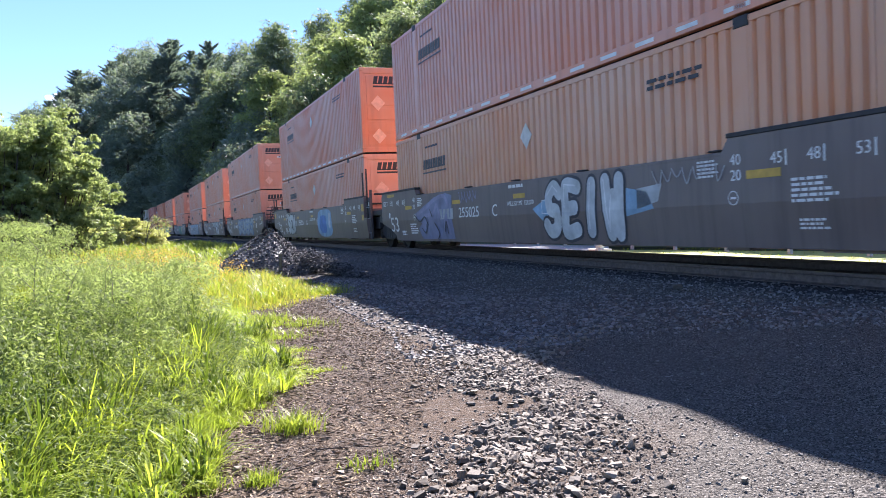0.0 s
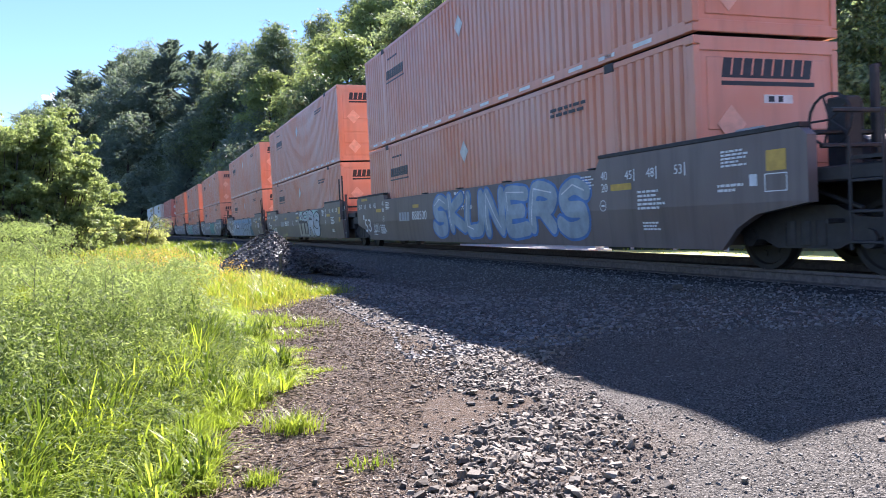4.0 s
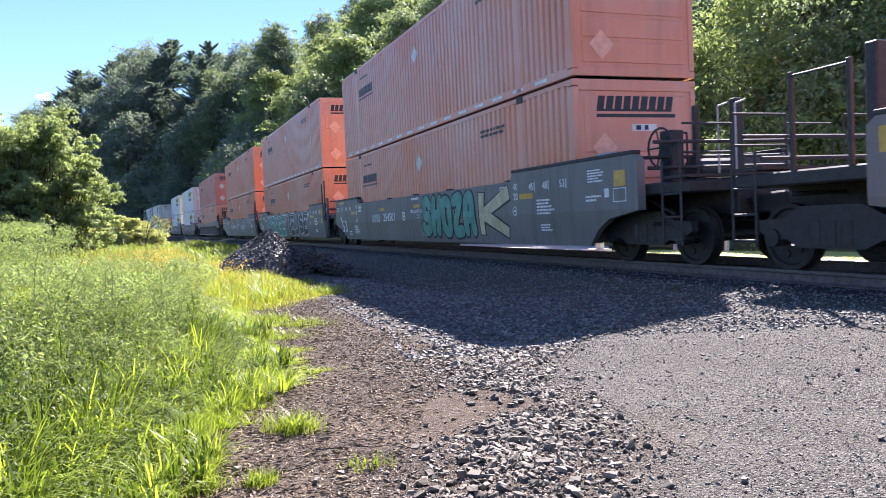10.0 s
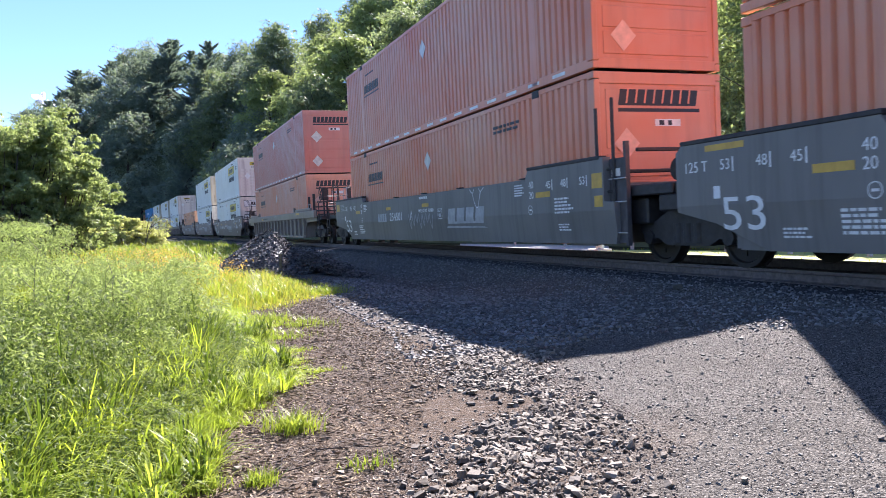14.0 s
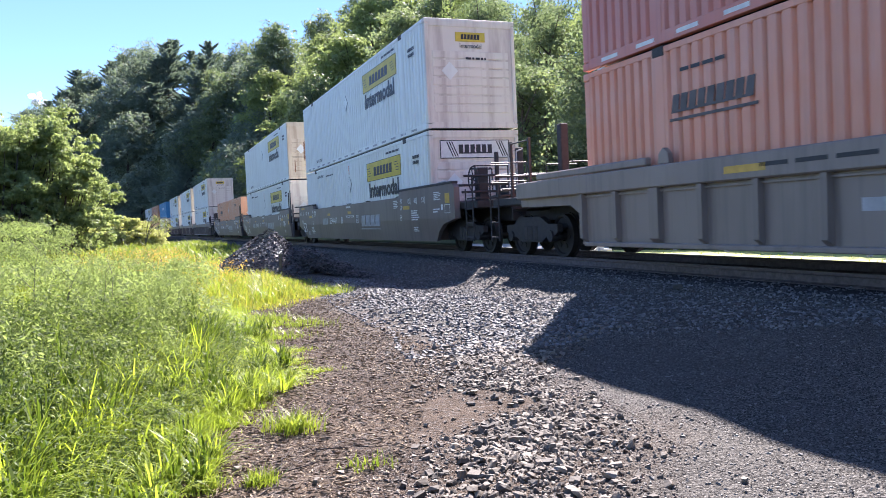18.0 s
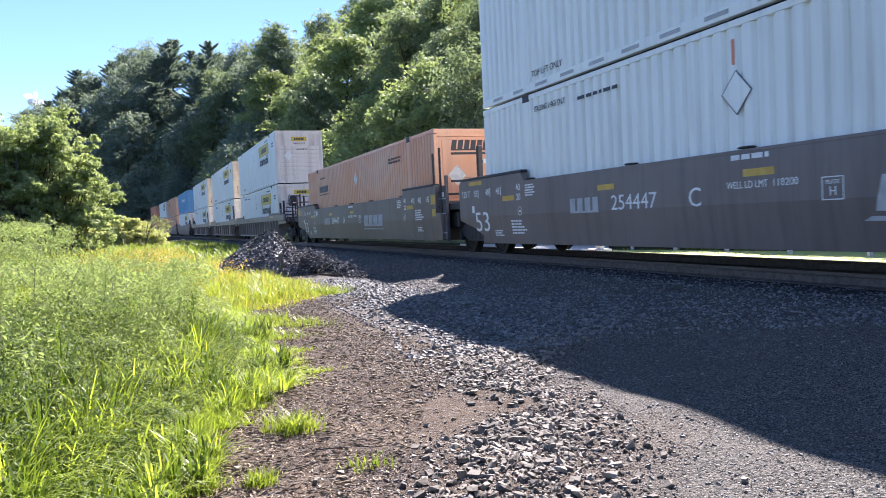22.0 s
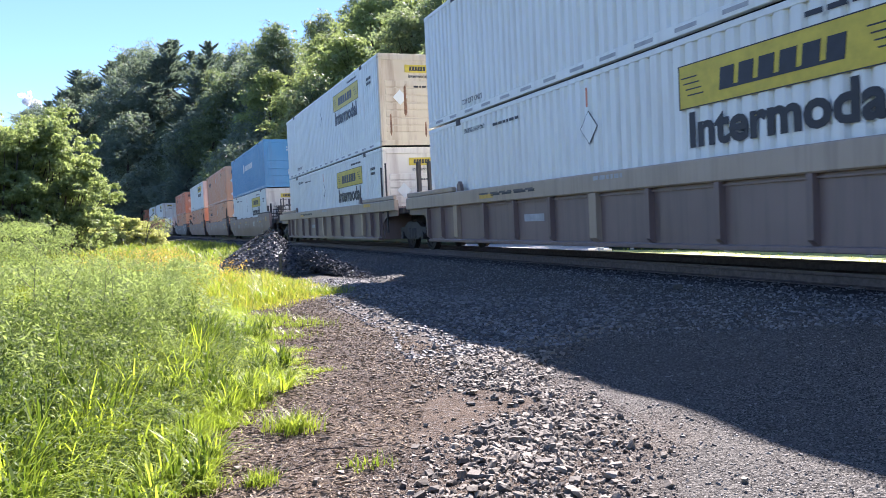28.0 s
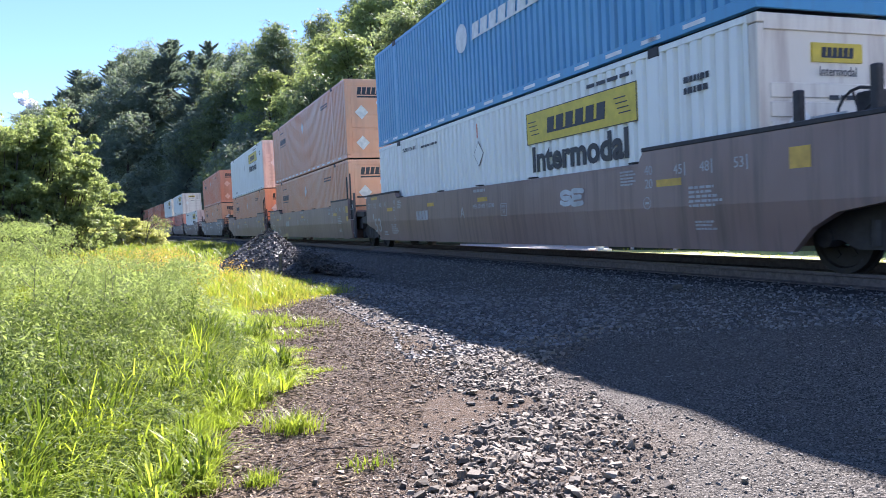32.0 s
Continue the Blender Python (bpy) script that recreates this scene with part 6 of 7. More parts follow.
    x, y = RNG.uniform(18, 44, n), RNG.uniform(0, 36, n)
    keep = np.arctan2(x, y) > 0.59
    x, y = x[keep], y[keep]
    n = len(x)
    v, f = blades(x, y, RNG.uniform(0.05, 0.13, n), RNG.uniform(0.03, 0.06, n), RNG.uniform(0.1, 0.5, n))
    tagged(new("grass", soup("grass", v, f, LIME_GRASS)), "sunlit grass verge beyond the railway", "grass", kind="stuff")


build_grass()


def build_undergrowth():
    """Low leafy weeds between the grass blades: domes of leaves, light above and dark between."""
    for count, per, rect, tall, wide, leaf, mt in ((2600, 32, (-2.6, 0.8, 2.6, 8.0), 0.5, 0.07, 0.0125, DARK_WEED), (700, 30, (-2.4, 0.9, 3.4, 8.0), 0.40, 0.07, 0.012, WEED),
                                                  (1700, 26, (-6.0, 1.0, 7.5, 16.0), 0.6, 0.13, 0.022, WEED), (330, 60, (-3.4, -1.5, 12.5, 19.0), 1.2, 0.16, 0.02, WEED)):
        x, y = turf_spots(count, *rect)
        keep = (grass_edge(y) - x > 0.25) & (patchy(x + 3, y, 1.4) > 0.22)
        x, y = x[keep], y[keep]
        low = np.clip((grass_edge(y) - x) / 1.3, 0.25, 1)
        z = ground_height(x, y) + tall * low * RNG.uniform(0.25, 1.0, len(x))
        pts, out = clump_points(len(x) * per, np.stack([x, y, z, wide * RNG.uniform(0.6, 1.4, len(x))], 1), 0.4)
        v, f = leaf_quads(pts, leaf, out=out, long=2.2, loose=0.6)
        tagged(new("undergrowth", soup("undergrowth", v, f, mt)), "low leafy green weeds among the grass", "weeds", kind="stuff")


build_undergrowth()


def weed_plant(rnd, height, n_leaf, leaf, material):
    """A tall weed: stalk, side shoots and narrow leaves."""
    t = tagged(new("weed_plant"), "tall leafy green weed with thin stalks", "weed", "weeds in the grass")
    tips = []

    def fill(bm):
        for k in range(rnd.randint(1, 3)):
            a, l = rnd.uniform(0, 6.28), height * rnd.uniform(0.08, 0.3)
            top = (l * math.cos(a), l * math.sin(a), height * rnd.uniform(0.7, 1.0))
            tube(bm, (0.03 * math.cos(a), 0.03 * math.sin(a), -0.03), top, 0.0035, 4, 0.0015)
            tips.append(Vector(top))
            for j in range(5):
                q = rnd.uniform(0.35, 0.95)
                b = rnd.uniform(0, 6.28)
                p = Vector(top) * q
                e = p + Vector((math.cos(b), math.sin(b), 0.9)) * height * rnd.uniform(0.06, 0.16)
                tube(bm, p, e, 0.002, 3, 0.001)
                tips.append(e)
    part("stalk", mesh(("weed", rnd.random()), material, fill), t)
    pts = []
    for k in range(n_leaf):
        e = rnd.choice(tips)
        q = rnd.uniform(0.25, 1.02)
        pts.append((e.x * q + rnd.gauss(0, 0.05), e.y * q + rnd.gauss(0, 0.05), e.z * q + rnd.gauss(0, 0.03)))
    v, f = leaf_quads(np.array(pts), leaf, 0.2, 2.8)
    part("foliage", soup("foliage", v, f, material), t)
    return t


SWAYING = []


def build_weeds():
    rnd = random.Random(44)
    firsts = [weed_plant(rnd, h, 420, 0.011, m) for h, m in ((0.85, WEED), (0.7, WEED), (1.0, WEED), (0.55, DARK_WEED), (0.75, WEED))]
    spots = []
    while len(spots) < 150:
        y = rnd.uniform(4.6, 13.0)
        x = min(grass_edge(y), 1.3) - 0.75 - abs(rnd.gauss(0, 1.1))
        if x * math.cos(YAW) - y * math.sin(YAW) > -0.62 * (x * math.sin(YAW) + y * math.cos(YAW)) - 0.3:
            spots.append((x, y))
    spots += [(1.9 + 0.22 * i, 24.5 - 0.35 * i + rnd.uniform(-0.5, 0.5)) for i in range(8)] + [(2.2, 22.0), (1.5, 22.8), (4.0, 24.2), (2.75, 20.6)]
    spots += [(rnd.uniform(-4.6, -2.6), rnd.uniform(9.0, 12.0)) for i in range(24)]
    dark = len(spots)
    spots += [(-0.35 + rnd.gauss(0, 0.3), 6.8 + rnd.gauss(0, 0.6)) for i in range(20)] + [(-0.9 + rnd.gauss(0, 0.5), 6.6 + rnd.gauss(0, 0.7)) for i in range(18)]
    for i, (x, y) in enumerate(spots):
        m = Matrix.Translation((x, y, float(ground_height(np.array(x), np.array(y))) - 0.02)) @ Matrix.Rotation(rnd.uniform(0, 6.28), 4, "Z")
        if i < 5:
            firsts[i].matrix_basis = m
            t = firsts[i]
        else:
            t = copy_thing(firsts[3 if i >= dark else i % 5], m)
        k = rnd.uniform(0.7, 1.1) * (1.35 if i >= dark else 1)
        t.scale = (k, k, k)
        if i % 2 == 0:
            SWAYING.append((t, rnd.uniform(0, 6.28), rnd.uniform(0.8, 2.2)))


build_weeds()

def bent_rod(bm, pts, radii, n=5):
    """One connected round rod through the points."""
    rings = []
    for i, (p, r) in enumerate(zip(pts, radii)):
        d = (pts[min(i + 1, len(pts) - 1)] - pts[max(i - 1, 0)]).normalized()
        a = d.orthogonal().normalized()
        b = d.cross(a)
        rings.append([bm.verts.new(p + (a * math.cos(2 * math.pi * k / n) + b * math.sin(2 * math.pi * k / n)) * r) for k in range(n)])
    for u, v in zip(rings, rings[1:]):
        near = min(range(n), key=lambda k: (v[k].co - u[0].co).length)
        for k in range(n):
            bm.faces.new((u[k], u[(k + 1) % n], v[(k + 1 + near) % n], v[(k + near) % n]))
    bm.faces.new(rings[0][::-1])
    bm.faces.new(rings[-1])


def fallen_twig(x, y, length, turn, r=0.0035):
    def fill(bm):
        rnd = random.Random(str((x, y)))
        pts = [Vector((-length / 2, 0, 0.012))]
        for i in range(6):
            q = pts[-1] + Vector((length / 6, rnd.uniform(-0.12, 0.12) * length / 2, 0.0))
            q.z = 0.012 + rnd.uniform(0, 0.02)
            pts.append(q)
        bent_rod(bm, pts, [r * (1 - 0.12 * i) for i in range(7)])
    ob = tagged(new("twig", mesh(("twig", x, y), TWIG, fill)), "thin dark fallen twig on the dirt", "twig", "twigs on the dirt")
    ob.location = (x, y, float(ground_height(np.array(x), np.array(y))))
    ob.rotation_euler = (0, 0, turn)


for tw in ((0.75, 3.55, 0.5, 0.3), (0.95, 3.7, 0.45, -0.4), (0.6, 3.75, 0.35, 1.2), (0.85, 5.2, 0.3, 0.6), (1.3, 6.4, 0.35, 0.1), (1.1, 5.9, 0.25, -0.8), (1.5, 7.2, 0.4, 0.4), (1.8, 8.6, 0.5, 0.0), (0.5, 3.3, 0.3, 0.9)):
    fallen_twig(*tw)


def dry_stalk(x, y, h, lean):
    """A bare, branching stalk of last year's weed."""
    rnd = random.Random(str((x, y, h)))
    pts = [Vector((0, 0, -0.03))]
    for i in range(6):
        pts.append(pts[-1] + Vector((lean * h / 6 + rnd.uniform(-0.02, 0.02), rnd.uniform(-0.02, 0.02), h / 6)))
    ob = tagged(new("dry_stalk", mesh(("stalk", x, y), DRY_STALK, lambda bm: bent_rod(bm, pts, [0.0055 - 0.0007 * i for i in range(7)]))), "tall bare grey weed stalk in the grass", "weed", "dry stalks in the grass")
    for i in range(3, 7):
        a = rnd.uniform(0, 6.28)
        part("side_twig", mesh(("stwig", x, i), DRY_STALK, lambda bm: tube(bm, pts[i], pts[i] + Vector((math.cos(a), math.sin(a), 1.1)) * h * 0.13, 0.003, 4, 0.0015)), ob)
    ob.location = (x, y, float(ground_height(np.array(x), np.array(y))))


for st in ((-0.95, 7.0, 1.0, 0.1), (-0.85, 7.2, 1.1, 0.35), (-0.45, 7.3, 0.8, 0.1), (-0.3, 7.4, 0.8, -0.05)):
    dry_stalk(*st)

n = 14000
y = 2.8 + 9.0 * RNG.uniform(0, 1, n) ** 1.1
x = grass_edge(y) - 0.1 + RNG.uniform(0, 1, n) ** 1.2 * blend(y, [(3, 1.0), (6, 1.5), (12, 1.2)])
v, f = leaf_quads(np.stack([x, y, ground_height(x, y) + RNG.uniform(0.004, 0.014, n)], 1), 0.009, 0.94, 4.0)
tagged(new("dry_litter", soup("dry_litter", v, f, LITTER)), "dry brown wood bits and dead grass on the dirt", "litter", kind="stuff")

# tufts in the dirt
for tx, ty, n, r, h in ((0.73, 4.24, 300, 0.12, 0.15), (0.94, 3.47, 60, 0.1, 0.09), (0.43, 3.37, 160, 0.06, 0.1), (0.21, 3.39, 160, 0.07, 0.12), (1.26, 9.29, 500, 0.3, 0.16), (1.6, 8.8, 300, 0.3, 0.13), (0.85, 6.3, 200, 0.2, 0.14),
                    (2.75, 12.9, 500, 0.4, 0.2), (1.2, 7.9, 260, 0.3, 0.11)):
    x, y = RNG.normal(tx, r * 0.55, n), RNG.normal(ty, r * 0.55, n)
    v, f = blades(x, y, RNG.uniform(0.4, 1.1, n) * h, RNG.uniform(0.004, 0.008, n), RNG.uniform(0.2, 0.9, n))
    tagged(new("grass_tuft", soup("grass_tuft", v, f, GRASS)), "small bright green grass tuft in the dirt", "grass", "tufts in the dirt", "stuff")


# ---- stones ----
CORNERS = np.array([(-1, -0.6, -0.6), (1, -0.7, -0.6), (0.1, 1, -0.5), (-0.8, -0.5, 0.8), (0.75, -0.6, 0.6), (0.0, 0.8, 0.9)], float) * 0.5
SKIN = np.array([(0, 2, 1), (3, 4, 5), (0, 1, 4), (0, 4, 3), (1, 2, 5), (1, 5, 4), (2, 0, 3), (2, 3, 5)])


BLOCK = np.array([(-1, -1, -1), (1, -1, -1), (1, 1, -1), (-1, 1, -1), (-0.75, -0.75, 1), (0.75, -0.75, 1), (0.75, 0.75, 1), (-0.75, 0.75, 1)], float) * 0.5
BLOCK_SKIN = np.array([(0, 2, 1), (0, 3, 2), (4, 5, 6), (4, 6, 7), (0, 1, 5), (0, 5, 4), (1, 2, 6), (1, 6, 5), (2, 3, 7), (2, 7, 6), (3, 0, 4), (3, 4, 7)])


PHI = (1 + 5 ** 0.5) / 2
ROUND = np.array([(0, 1, PHI), (0, 1, -PHI), (0, -1, PHI), (0, -1, -PHI), (1, PHI, 0), (1, -PHI, 0), (-1, PHI, 0), (-1, -PHI, 0), (PHI, 0, 1), (-PHI, 0, 1), (PHI, 0, -1), (-PHI, 0, -1)]) * 0.3
ROUND_SKIN = np.array([(a, b, c) if np.dot(np.cross(ROUND[b] - ROUND[a], ROUND[c] - ROUND[a]), ROUND[a]) > 0 else (a, c, b) for a in range(12) for b in range(a + 1, 12) for c in range(b + 1, 12)
                       if all(np.linalg.norm(ROUND[p] - ROUND[q]) < 0.61 for p, q in ((a, b), (b, c), (a, c)))])


def stones(name, x, y, size, material, label, flat=0.55, lift=0.2, z=None, slab=False, blunt=False):
    n = len(x)
    shape, skin, tilt = (BLOCK, BLOCK_SKIN, 0.15) if slab else (ROUND, ROUND_SKIN, 0.3) if blunt else (CORNERS, SKIN, 0.22)
    v = shape[None] * (1 + RNG.uniform(-0.42, 0.32, (n, len(shape), 3)))
    v = v * np.stack([size, size * RNG.uniform(0.55, 1, n), size * flat * RNG.uniform(0.6, 1.2, n)], 1)[:, None]
    q = RNG.normal(size=(n, 4)) * np.array([1, tilt, tilt, 1])
    q /= np.linalg.norm(q, axis=1, keepdims=True)
    w, a, b, c = q.T
    rot = np.stack([1 - 2 * (b * b + c * c), 2 * (a * b - c * w), 2 * (a * c + b * w), 2 * (a * b + c * w), 1 - 2 * (a * a + c * c), 2 * (b * c - a * w),
                    2 * (a * c - b * w), 2 * (b * c + a * w), 1 - 2 * (a * a + b * b)], 1).reshape(-1, 3, 3)
    v = np.einsum("nij,nkj->nki", rot, v)
    zz = ground_height(x, y) if z is None else z
    v += np.stack([x, y, zz + size * flat * lift], 1)[:, None]
    f = (np.arange(n) * len(shape))[:, None, None] + skin[None]
    return tagged(new(name, soup(name, v.reshape(-1, 3), f.reshape(-1, 3), material)), label, "stones", kind="stuff")


def trodden(x, y):
    """Where loose stone stays: nothing on the trodden lane of bare dirt, all of it well away from the lane."""
    away = np.full(np.shape(x), 9.0)
    for (ax, ay), (bx, by), wide in (((0.45, 3.4), (1.15, 4.2), 0.17), ((1.15, 4.2), (1.85, 4.35), 0.3), ((1.3, 4.4), (1.5, 5.2), 0.12)):
        q = np.clip(((x - ax) * (bx - ax) + (y - ay) * (by - ay)) / ((bx - ax) ** 2 + (by - ay) ** 2), 0, 1)
        away = np.minimum(away, np.hypot(x - ax - q * (bx - ax), y - ay - q * (by - ay)) - wide)
    away = away + 0.05 * np.sin(9 * x + 4 * y) + 0.04 * np.sin(15 * y - 7 * x)
    return RNG.uniform(0, 1, np.shape(x)) < np.clip(away / 0.22, 0.05, 1)


def spread(n, u0, u1, y0, y1, power=1.0):
    y = y0 + (y1 - y0) * RNG.uniform(0, 1, n) ** power
    return TRACK_X - 0.5 * BEND * y * y + RNG.uniform(u0, u1, n), y


x, y = spread(36000, -4.2, -1.45, 1.0, 55.0, 2.0)
low = blend(y, [(1, -1.9), (3.5, -2.3), (4.6, -2.7), (5.6, -3.7), (6.0, -4.2), (7.5, -4.4), (10, -4.6), (55, -3.2)]) - np.abs(RNG.normal(0, 0.1, len(y)))
keep = x - (TRACK_X - 0.5 * BEND * y * y) > low
x, y = x[keep], y[keep]
stones("ballast_stones", x, y, RNG.uniform(0.018, 0.055, len(x)), BALLAST_STONE, "loose grey ballast stones on the bank", flat=0.5)
# stones of the dark track band, with contact shade in their colour
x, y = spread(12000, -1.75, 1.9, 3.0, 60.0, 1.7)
stones("oily_ballast_stones", x, y, RNG.uniform(0.025, 0.06, len(x)), SHADED_DIRTY_STONE, "dark oily ballast stones between the ties, contact shade in their colour", lift=0.1)
# tongue of coarse broken stone towards the dirt
LEFT_X = [(2.3, 0.75), (3.0, 0.92), (3.5, 1.27), (4.5, 1.65), (5.8, 2.05), (7.45, 2.45), (9.5, 2.55), (12, 2.65), (17, 3.4)]
RIGHT_X = [(2.3, 1.7), (2.6, 1.8), (3.1, 2.15), (4.0, 2.4), (5.26, 2.8), (6.0, 3.5), (6.6, 4.3), (9.5, 4.4), (12, 4.2), (17, 4.4)]
n = 15000
y = 2.35 + 4.2 * RNG.uniform(0, 1, n) ** 0.8
k = np.clip(RNG.normal(0.55, 0.25, n), -0.15, 1.2)
x = blend(y, LEFT_X) * (1 - k) + blend(y, RIGHT_X) * k
stay = trodden(x, y)
x, y = x[stay], y[stay]
size = np.clip(RNG.gamma(1.5, 0.0095, len(x)) + 0.006, 0.006, 0.065)
h = len(x) // 2
stones("broken_stones", x[:h], y[:h], size[:h], COARSE_STONE, "scattered coarse grey broken stones on dirt", flat=0.5, blunt=True)
stones("broken_stones", x[h:], y[h:], size[h:], COARSE_STONE, "scattered coarse grey flat broken stones on dirt", flat=0.42, slab=True)
n = 6800
y = 6.0 + 10.0 * RNG.uniform(0, 1, n) ** 1.3
k = np.clip(RNG.normal(0.55, 0.33, n), -0.08, 1.2)
x = blend(y, LEFT_X) * (1 - k) + blend(y, RIGHT_X) * k
stones("broken_stones", x, y, RNG.uniform(0.015, 0.06, n), BALLAST_STONE, "scattered coarse grey broken stones at the foot of the bank", flat=0.42, slab=True)
n = 16000
y = 2.3 + 5.5 * RNG.uniform(0, 1, n) ** 1.1
k = RNG.uniform(-0.35, 1.25, n)
x = blend(y, LEFT_X) * (1 - k) + blend(y, RIGHT_X) * k
stay = trodden(x, y)
x, y = x[stay], y[stay]
stones("grit", x, y, RNG.gamma(1.5, 0.0035, len(x)) + 0.004, CHIPS, "small grey-brown stone chips between the broken stones", flat=0.45, lift=0.15)
n = 22000
y = 2.5 + 9.5 * RNG.uniform(0, 1, n) ** 1.2
x = grass_edge(y) + 0.02 + RNG.uniform(0, 1, n) ** 0.8 * blend(y, [(2.5, 1.2), (6, 1.3), (12, 0.7)])
stay = trodden(x, y)
x, y = x[stay], y[stay]
stones("stone_chips", x, y, RNG.gamma(1.4, 0.005, len(x)) + 0.003, CHIPS, "small brown stone chips strewn over the dirt", flat=0.4)
n = 15000
y = 2.0 + 4.6 * RNG.uniform(0, 1, n) ** 1.2
x = blend(y, [(2.0, 1.5), (3.1, 2.1), (4.0, 2.4), (5.3, 2.8), (6.2, 3.2)]) + RNG.uniform(0, 1, n) * blend(y, [(2.0, 3.2), (5, 3.0), (6.2, 1.6)])
stones("grit", x, y, RNG.gamma(1.5, 0.0042, n) + 0.004, GRIT, "fine grey grit over hard ground", lift=0.15)


def build_heap():
    """Heap of dark broken stone beside the track."""
    n = 4200
    a, k = RNG.uniform(0, 6.28, n), np.sqrt(RNG.uniform(0, 1, n))
    x, y = 2.75 + 1.4 * k * np.cos(a), 19.4 + 1.6 * k * np.sin(a)
    z = 0.42 + 1.06 * np.maximum(0, 1 - k) ** 0.75 * (1 + 0.12 * np.sin(3 * a))
    stones("stone_heap", x, y, RNG.uniform(0.04, 0.1, n), DARK_HEAP, "heap of dark grey broken stone beside the track", z=z)
    m = 2600
    k = RNG.uniform(0, 1, m)
    x, y = 3.4 + 1.1 * k + RNG.normal(0, 0.18, m), 18.6 - 1.2 * k + RNG.normal(0, 0.3, m)
    stones("stone_heap", x, y, RNG.uniform(0.035, 0.085, m), DARK_HEAP, "tail of grey broken stone beside the heap", z=0.62 * (1 - k) ** 0.8 * RNG.uniform(0.2, 1, m) + ground_height(x, y))

    def mound(bm):
        rings = []
        for j in range(7):
            q = (j + 0.02) / 6
            rings.append([bm.verts.new((2.75 + 1.35 * q * math.cos(i * 0.3927), 19.4 + 1.55 * q * math.sin(i * 0.3927), 0.4 + 1.0 * max(0, 1 - q) ** 0.8)) for i in range(16)])
        for r0, r1 in zip(rings, rings[1:]):
            for i in range(16):
                bm.faces.new((r0[i], r0[(i + 1) % 16], r1[(i + 1) % 16], r1[i]))
    tagged(new("stone_heap_core", mesh(("mound",), SHADED_DIRTY_STONE, mound)), "packed core of the dark stone heap", "stones", kind="structure")


build_heap()


def single_stone(where, size, material, label):
    def fill(bm):
        rnd = random.Random(str(where))
        for k in range(11):
            d = Vector((rnd.gauss(0, 1), rnd.gauss(0, 1), rnd.gauss(0, 1))).normalized() * rnd.uniform(0.42, 0.62)
            bm.verts.new((d.x * size[0], d.y * size[1], max(-0.3, min(0.36, d.z)) * size[2]))
        bmesh.ops.convex_hull(bm, input=bm.verts[:])
    ob = tagged(new("stone", mesh(("stone", str(where)), material, fill)), label, "stone", "single stones")
    ob.location = (where[0], where[1], float(ground_height(np.array(where[0]), np.array(where[1]))) + size[2] * 0.3)
    ob.rotation_euler = (0, 0, where[0] * 3)


single_stone((6.36, 8.22), (0.2, 0.12, 0.1), GRIT, "large pale stone on the ballast bank")
for x, y, s in ((0.36, 3.63, 0.06), (0.66, 3.29, 0.07), (2.02, 2.67, 0.07), (2.36, 2.59, 0.05), (1.36, 3.64, 0.055), (1.42, 3.33, 0.065), (1.51, 2.89, 0.075), (2.4, 3.65, 0.05), (3.01, 4.84, 0.045), (2.65, 2.69, 0.035), (3.28, 2.69, 0.05),
                (1.44, 4.06, 0.05)):
    single_stone((x, y), (s, s * 0.75, s * 0.6), COARSE_STONE, "broken grey stone lying on the dirt")
rs = random.Random(12)
for i in range(140):
    y = rs.uniform(2.5, 6.2)
    k = min(1.1, max(-0.3, rs.gauss(0.45, 0.28)))
    x = float(blend(y, LEFT_X)) * (1 - k) + float(blend(y, RIGHT_X)) * k
    s = rs.uniform(0.03, 0.075)
    if 1.0 < x < 1.9 and 3.75 < y < 4.75:
        continue
    single_stone((x, y), (s, s * rs.uniform(0.6, 0.85), s * rs.uniform(0.5, 0.85)), COARSE_STONE, "coarse grey broken stone among the gravel")


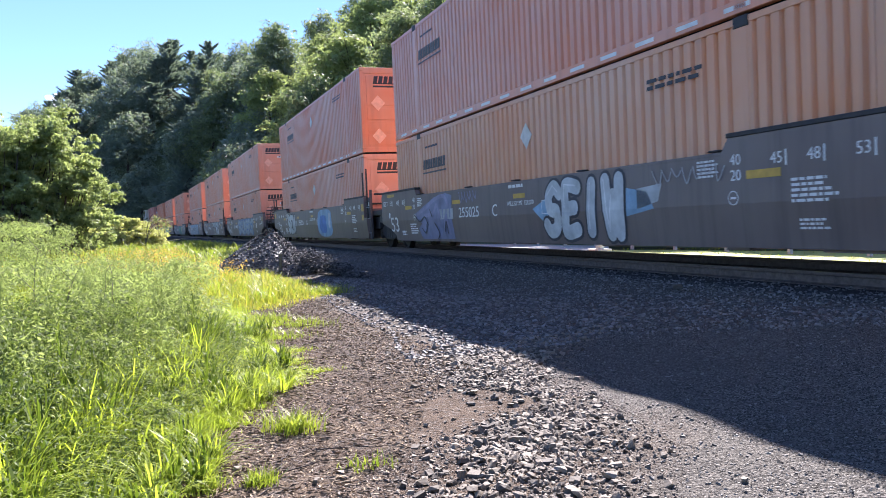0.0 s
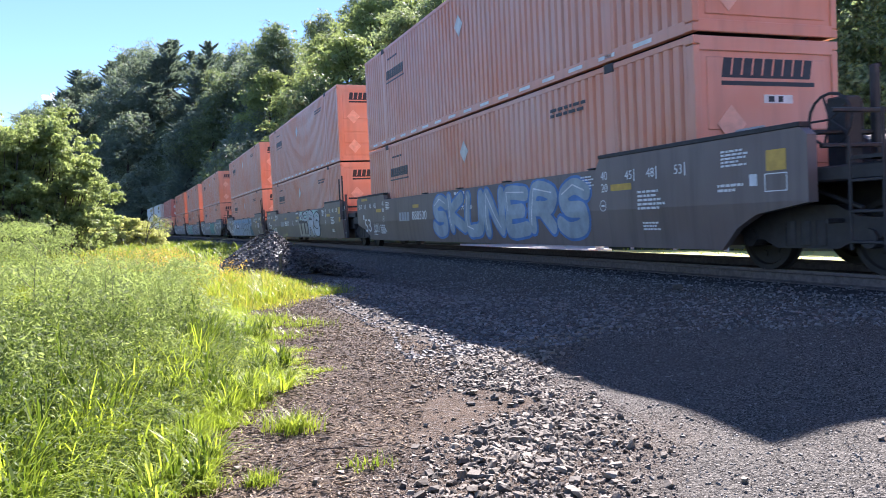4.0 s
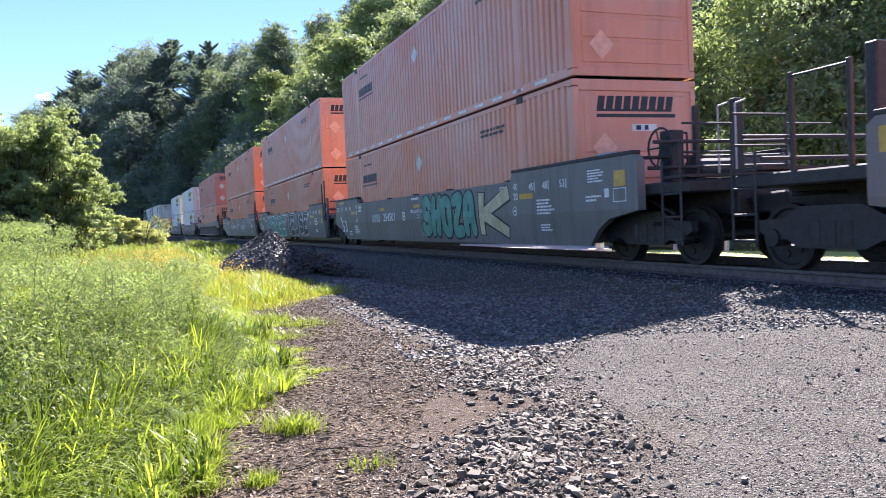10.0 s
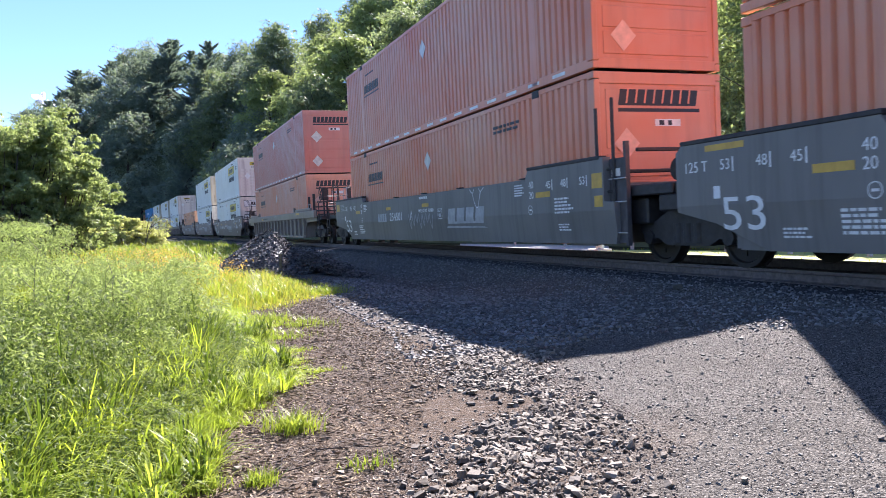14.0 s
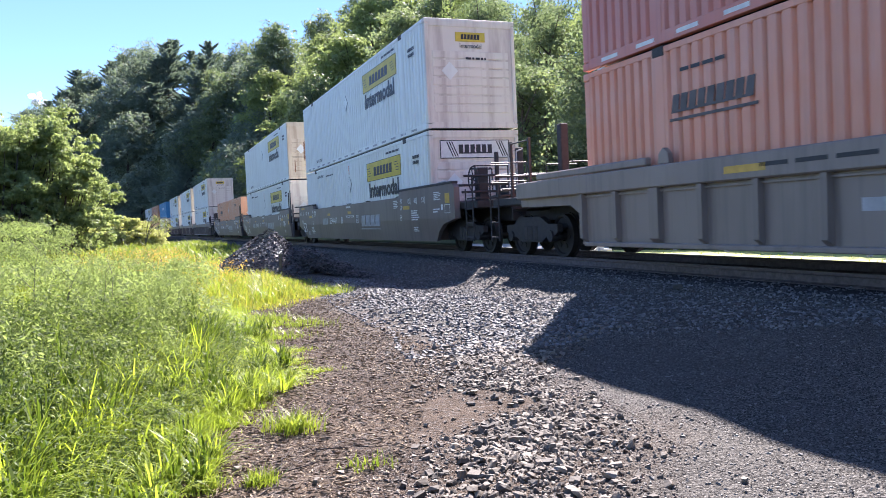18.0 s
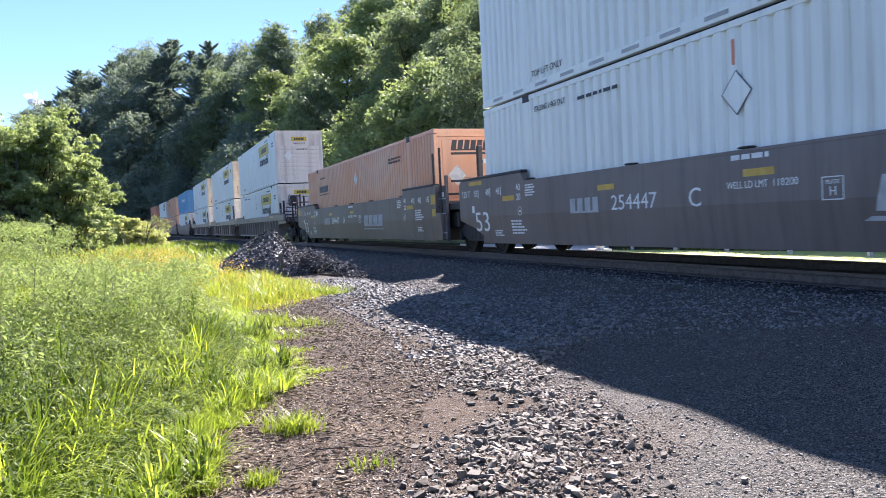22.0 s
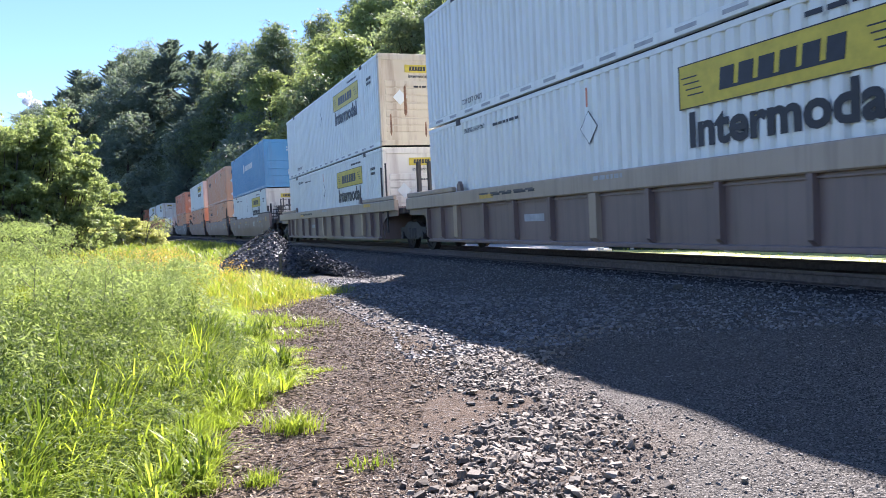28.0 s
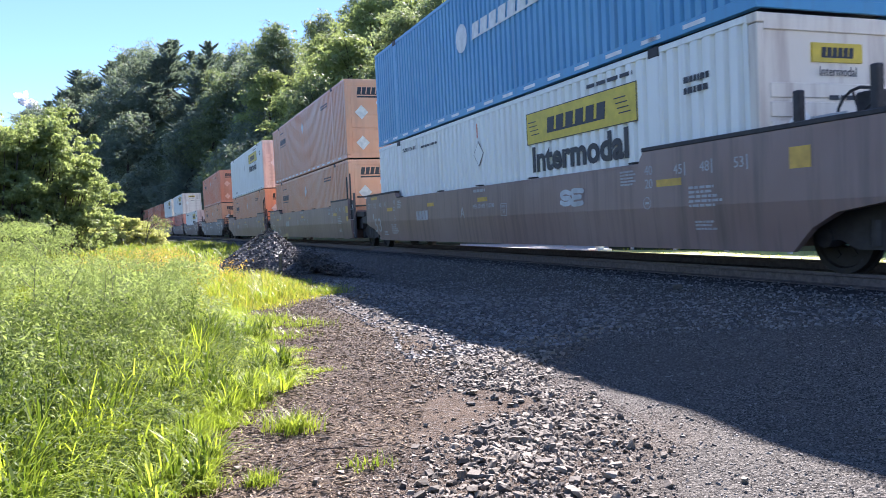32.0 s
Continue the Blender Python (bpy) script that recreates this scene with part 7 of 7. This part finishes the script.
# ---- beyond the line ----
def build_far_side():
    def fill(bm):
        rows = [[bm.verts.new((r * math.sin(b), r * math.cos(b), 0.64)) for b in (0.385, 0.48, 0.575)] for r in (33, 45, 62)]
        for a, b in zip(rows, rows[1:]):
            for i in range(2):
                bm.faces.new((a[i], a[i + 1], b[i + 1], b[i]))
    tagged(new("road", mesh(("road",), ROAD_PALE, fill)), "pale sunlit road beyond the railway", "road", kind="structure")
    def lawn(bm):
        rows = [[bm.verts.new((r * math.sin(b), r * math.cos(b), 0.645)) for b in (0.58, 0.7, 0.82, 0.94, 1.06)] for r in (18, 26, 40)]
        for a, b in zip(rows, rows[1:]):
            for i in range(4):
                bm.faces.new((a[i], a[i + 1], b[i + 1], b[i]))
    tagged(new("lawn", mesh(("lawn",), LAWN, lawn)), "sunlit mown yellow-green verge beyond the railway", "lawn", kind="structure")
    pole = tagged(new("utility_pole"), "tall grey steel pole beyond the railway", "pole")
    pole.location = (16.2, 25.6, 0.6)
    part("shaft", mesh(("shaft",), GALVANISED, lambda bm: tube(bm, (0, 0, 0), (0, 0, 14), 0.17, 14, 0.12)), pole)
    part("conduit", mesh(("conduit",), GALVANISED, lambda bm: tube(bm, (-0.36, -0.05, 2), (-0.3, -0.05, 14), 0.035, 6)), pole)
    for z in (3.5, 5.5, 7.5, 9.5):
        part("bracket", boxes("bracket", GALVANISED, (-0.36, 0.0, -0.07, -0.03, z, z + 0.05)), pole)
    part("base_plate", boxes("pbase", CONCRETE, (-0.35, 0.35, -0.35, 0.35, -0.05, 0.3), bev=0.04), pole)
    rail = tagged(new("guard_rail"), "low galvanised guard rail along the far road", "guard rail")
    for i in range(16):
        y = -6 + i * 3.8
        part("post", boxes("gpost", CONCRETE, (-0.08, 0.08, -0.08, 0.08, 0, 0.62), bev=0.01), rail, at=(24.0 + 0.02 * y, y, 0.55))
    stake = tagged(new("marker_stake"), "short weathered wooden stake by the heap", "stake")
    stake.location = (2.8, 18.0, 0.4)
    part("post", mesh(("stake",), DRY_STALK, lambda bm: box(bm, -0.035, 0.035, -0.035, 0.035, 0, 0.62, bev=0.008)), stake)


build_far_side()


def build_cloud():
    cl = tagged(new("cloud"), "small white fair-weather cloud low in the sky", "cloud")
    m, nt, bs = nodes_of("cloud_white")
    bs.inputs["Base Color"].default_value = (0.92, 0.93, 0.95, 1)
    bs.inputs["Roughness"].default_value = 1.0
    tr = nt.nodes.new("ShaderNodeBsdfTranslucent")
    tr.inputs["Color"].default_value = (0.95, 0.95, 0.96, 1)
    ms = nt.nodes.new("ShaderNodeMixShader")
    ms.inputs["Fac"].default_value = 0.65
    link(nt, bs.outputs["BSDF"], ms.inputs[1])
    link(nt, tr.outputs["BSDF"], ms.inputs[2])
    link(nt, ms.outputs["Shader"], nt.nodes["Material Output"].inputs["Surface"])
    rnd = random.Random(9)

    def puff(bm):
        for i in range(26):
            q = rnd.gauss(0, 1)
            m4 = Matrix.Translation((q * 20, rnd.gauss(0, 8), rnd.gauss(0, 15) - q * 14)) @ Matrix.Diagonal((rnd.uniform(5, 13), 8, rnd.uniform(4, 10), 1))
            r = bmesh.ops.create_icosphere(bm, subdivisions=2, radius=1.0, matrix=m4)
            for v in r["verts"]:
                v.co += Vector((rnd.gauss(0, 1), rnd.gauss(0, 1), rnd.gauss(0, 1))) * 1.2
    me = mesh(("puff",), m, puff)
    part("puff", me, cl)
    return cl


CLOUD = build_cloud()
FOUND = [(0.0, 116), (32.0, 62)]


def sway():
    """Tall weeds nod a little in the wind."""
    for t, phase, much in SWAYING:
        m = Matrix.LocRotScale(t.location, t.rotation_euler, None)
        walk(t, [(q, m @ Matrix.Rotation(radians(much * math.sin(1.9 * q + phase)), 4, "X") @ Matrix.Rotation(radians(0.7 * much * math.sin(1.3 * q + 2 * phase)), 4, "Y")) for q in [0.8 * i for i in range(41)]])


def drift():
    """The cloud slides slowly west over the ridge."""
    rows = []
    for t, col in FOUND:
        b = way_of((col - 784) / 784)
        rows.append((t, pose(2400 * math.sin(b), 2400 * math.cos(b), 350, 0, 0, -math.degrees(b))))
    walk(CLOUD, rows)


motions()
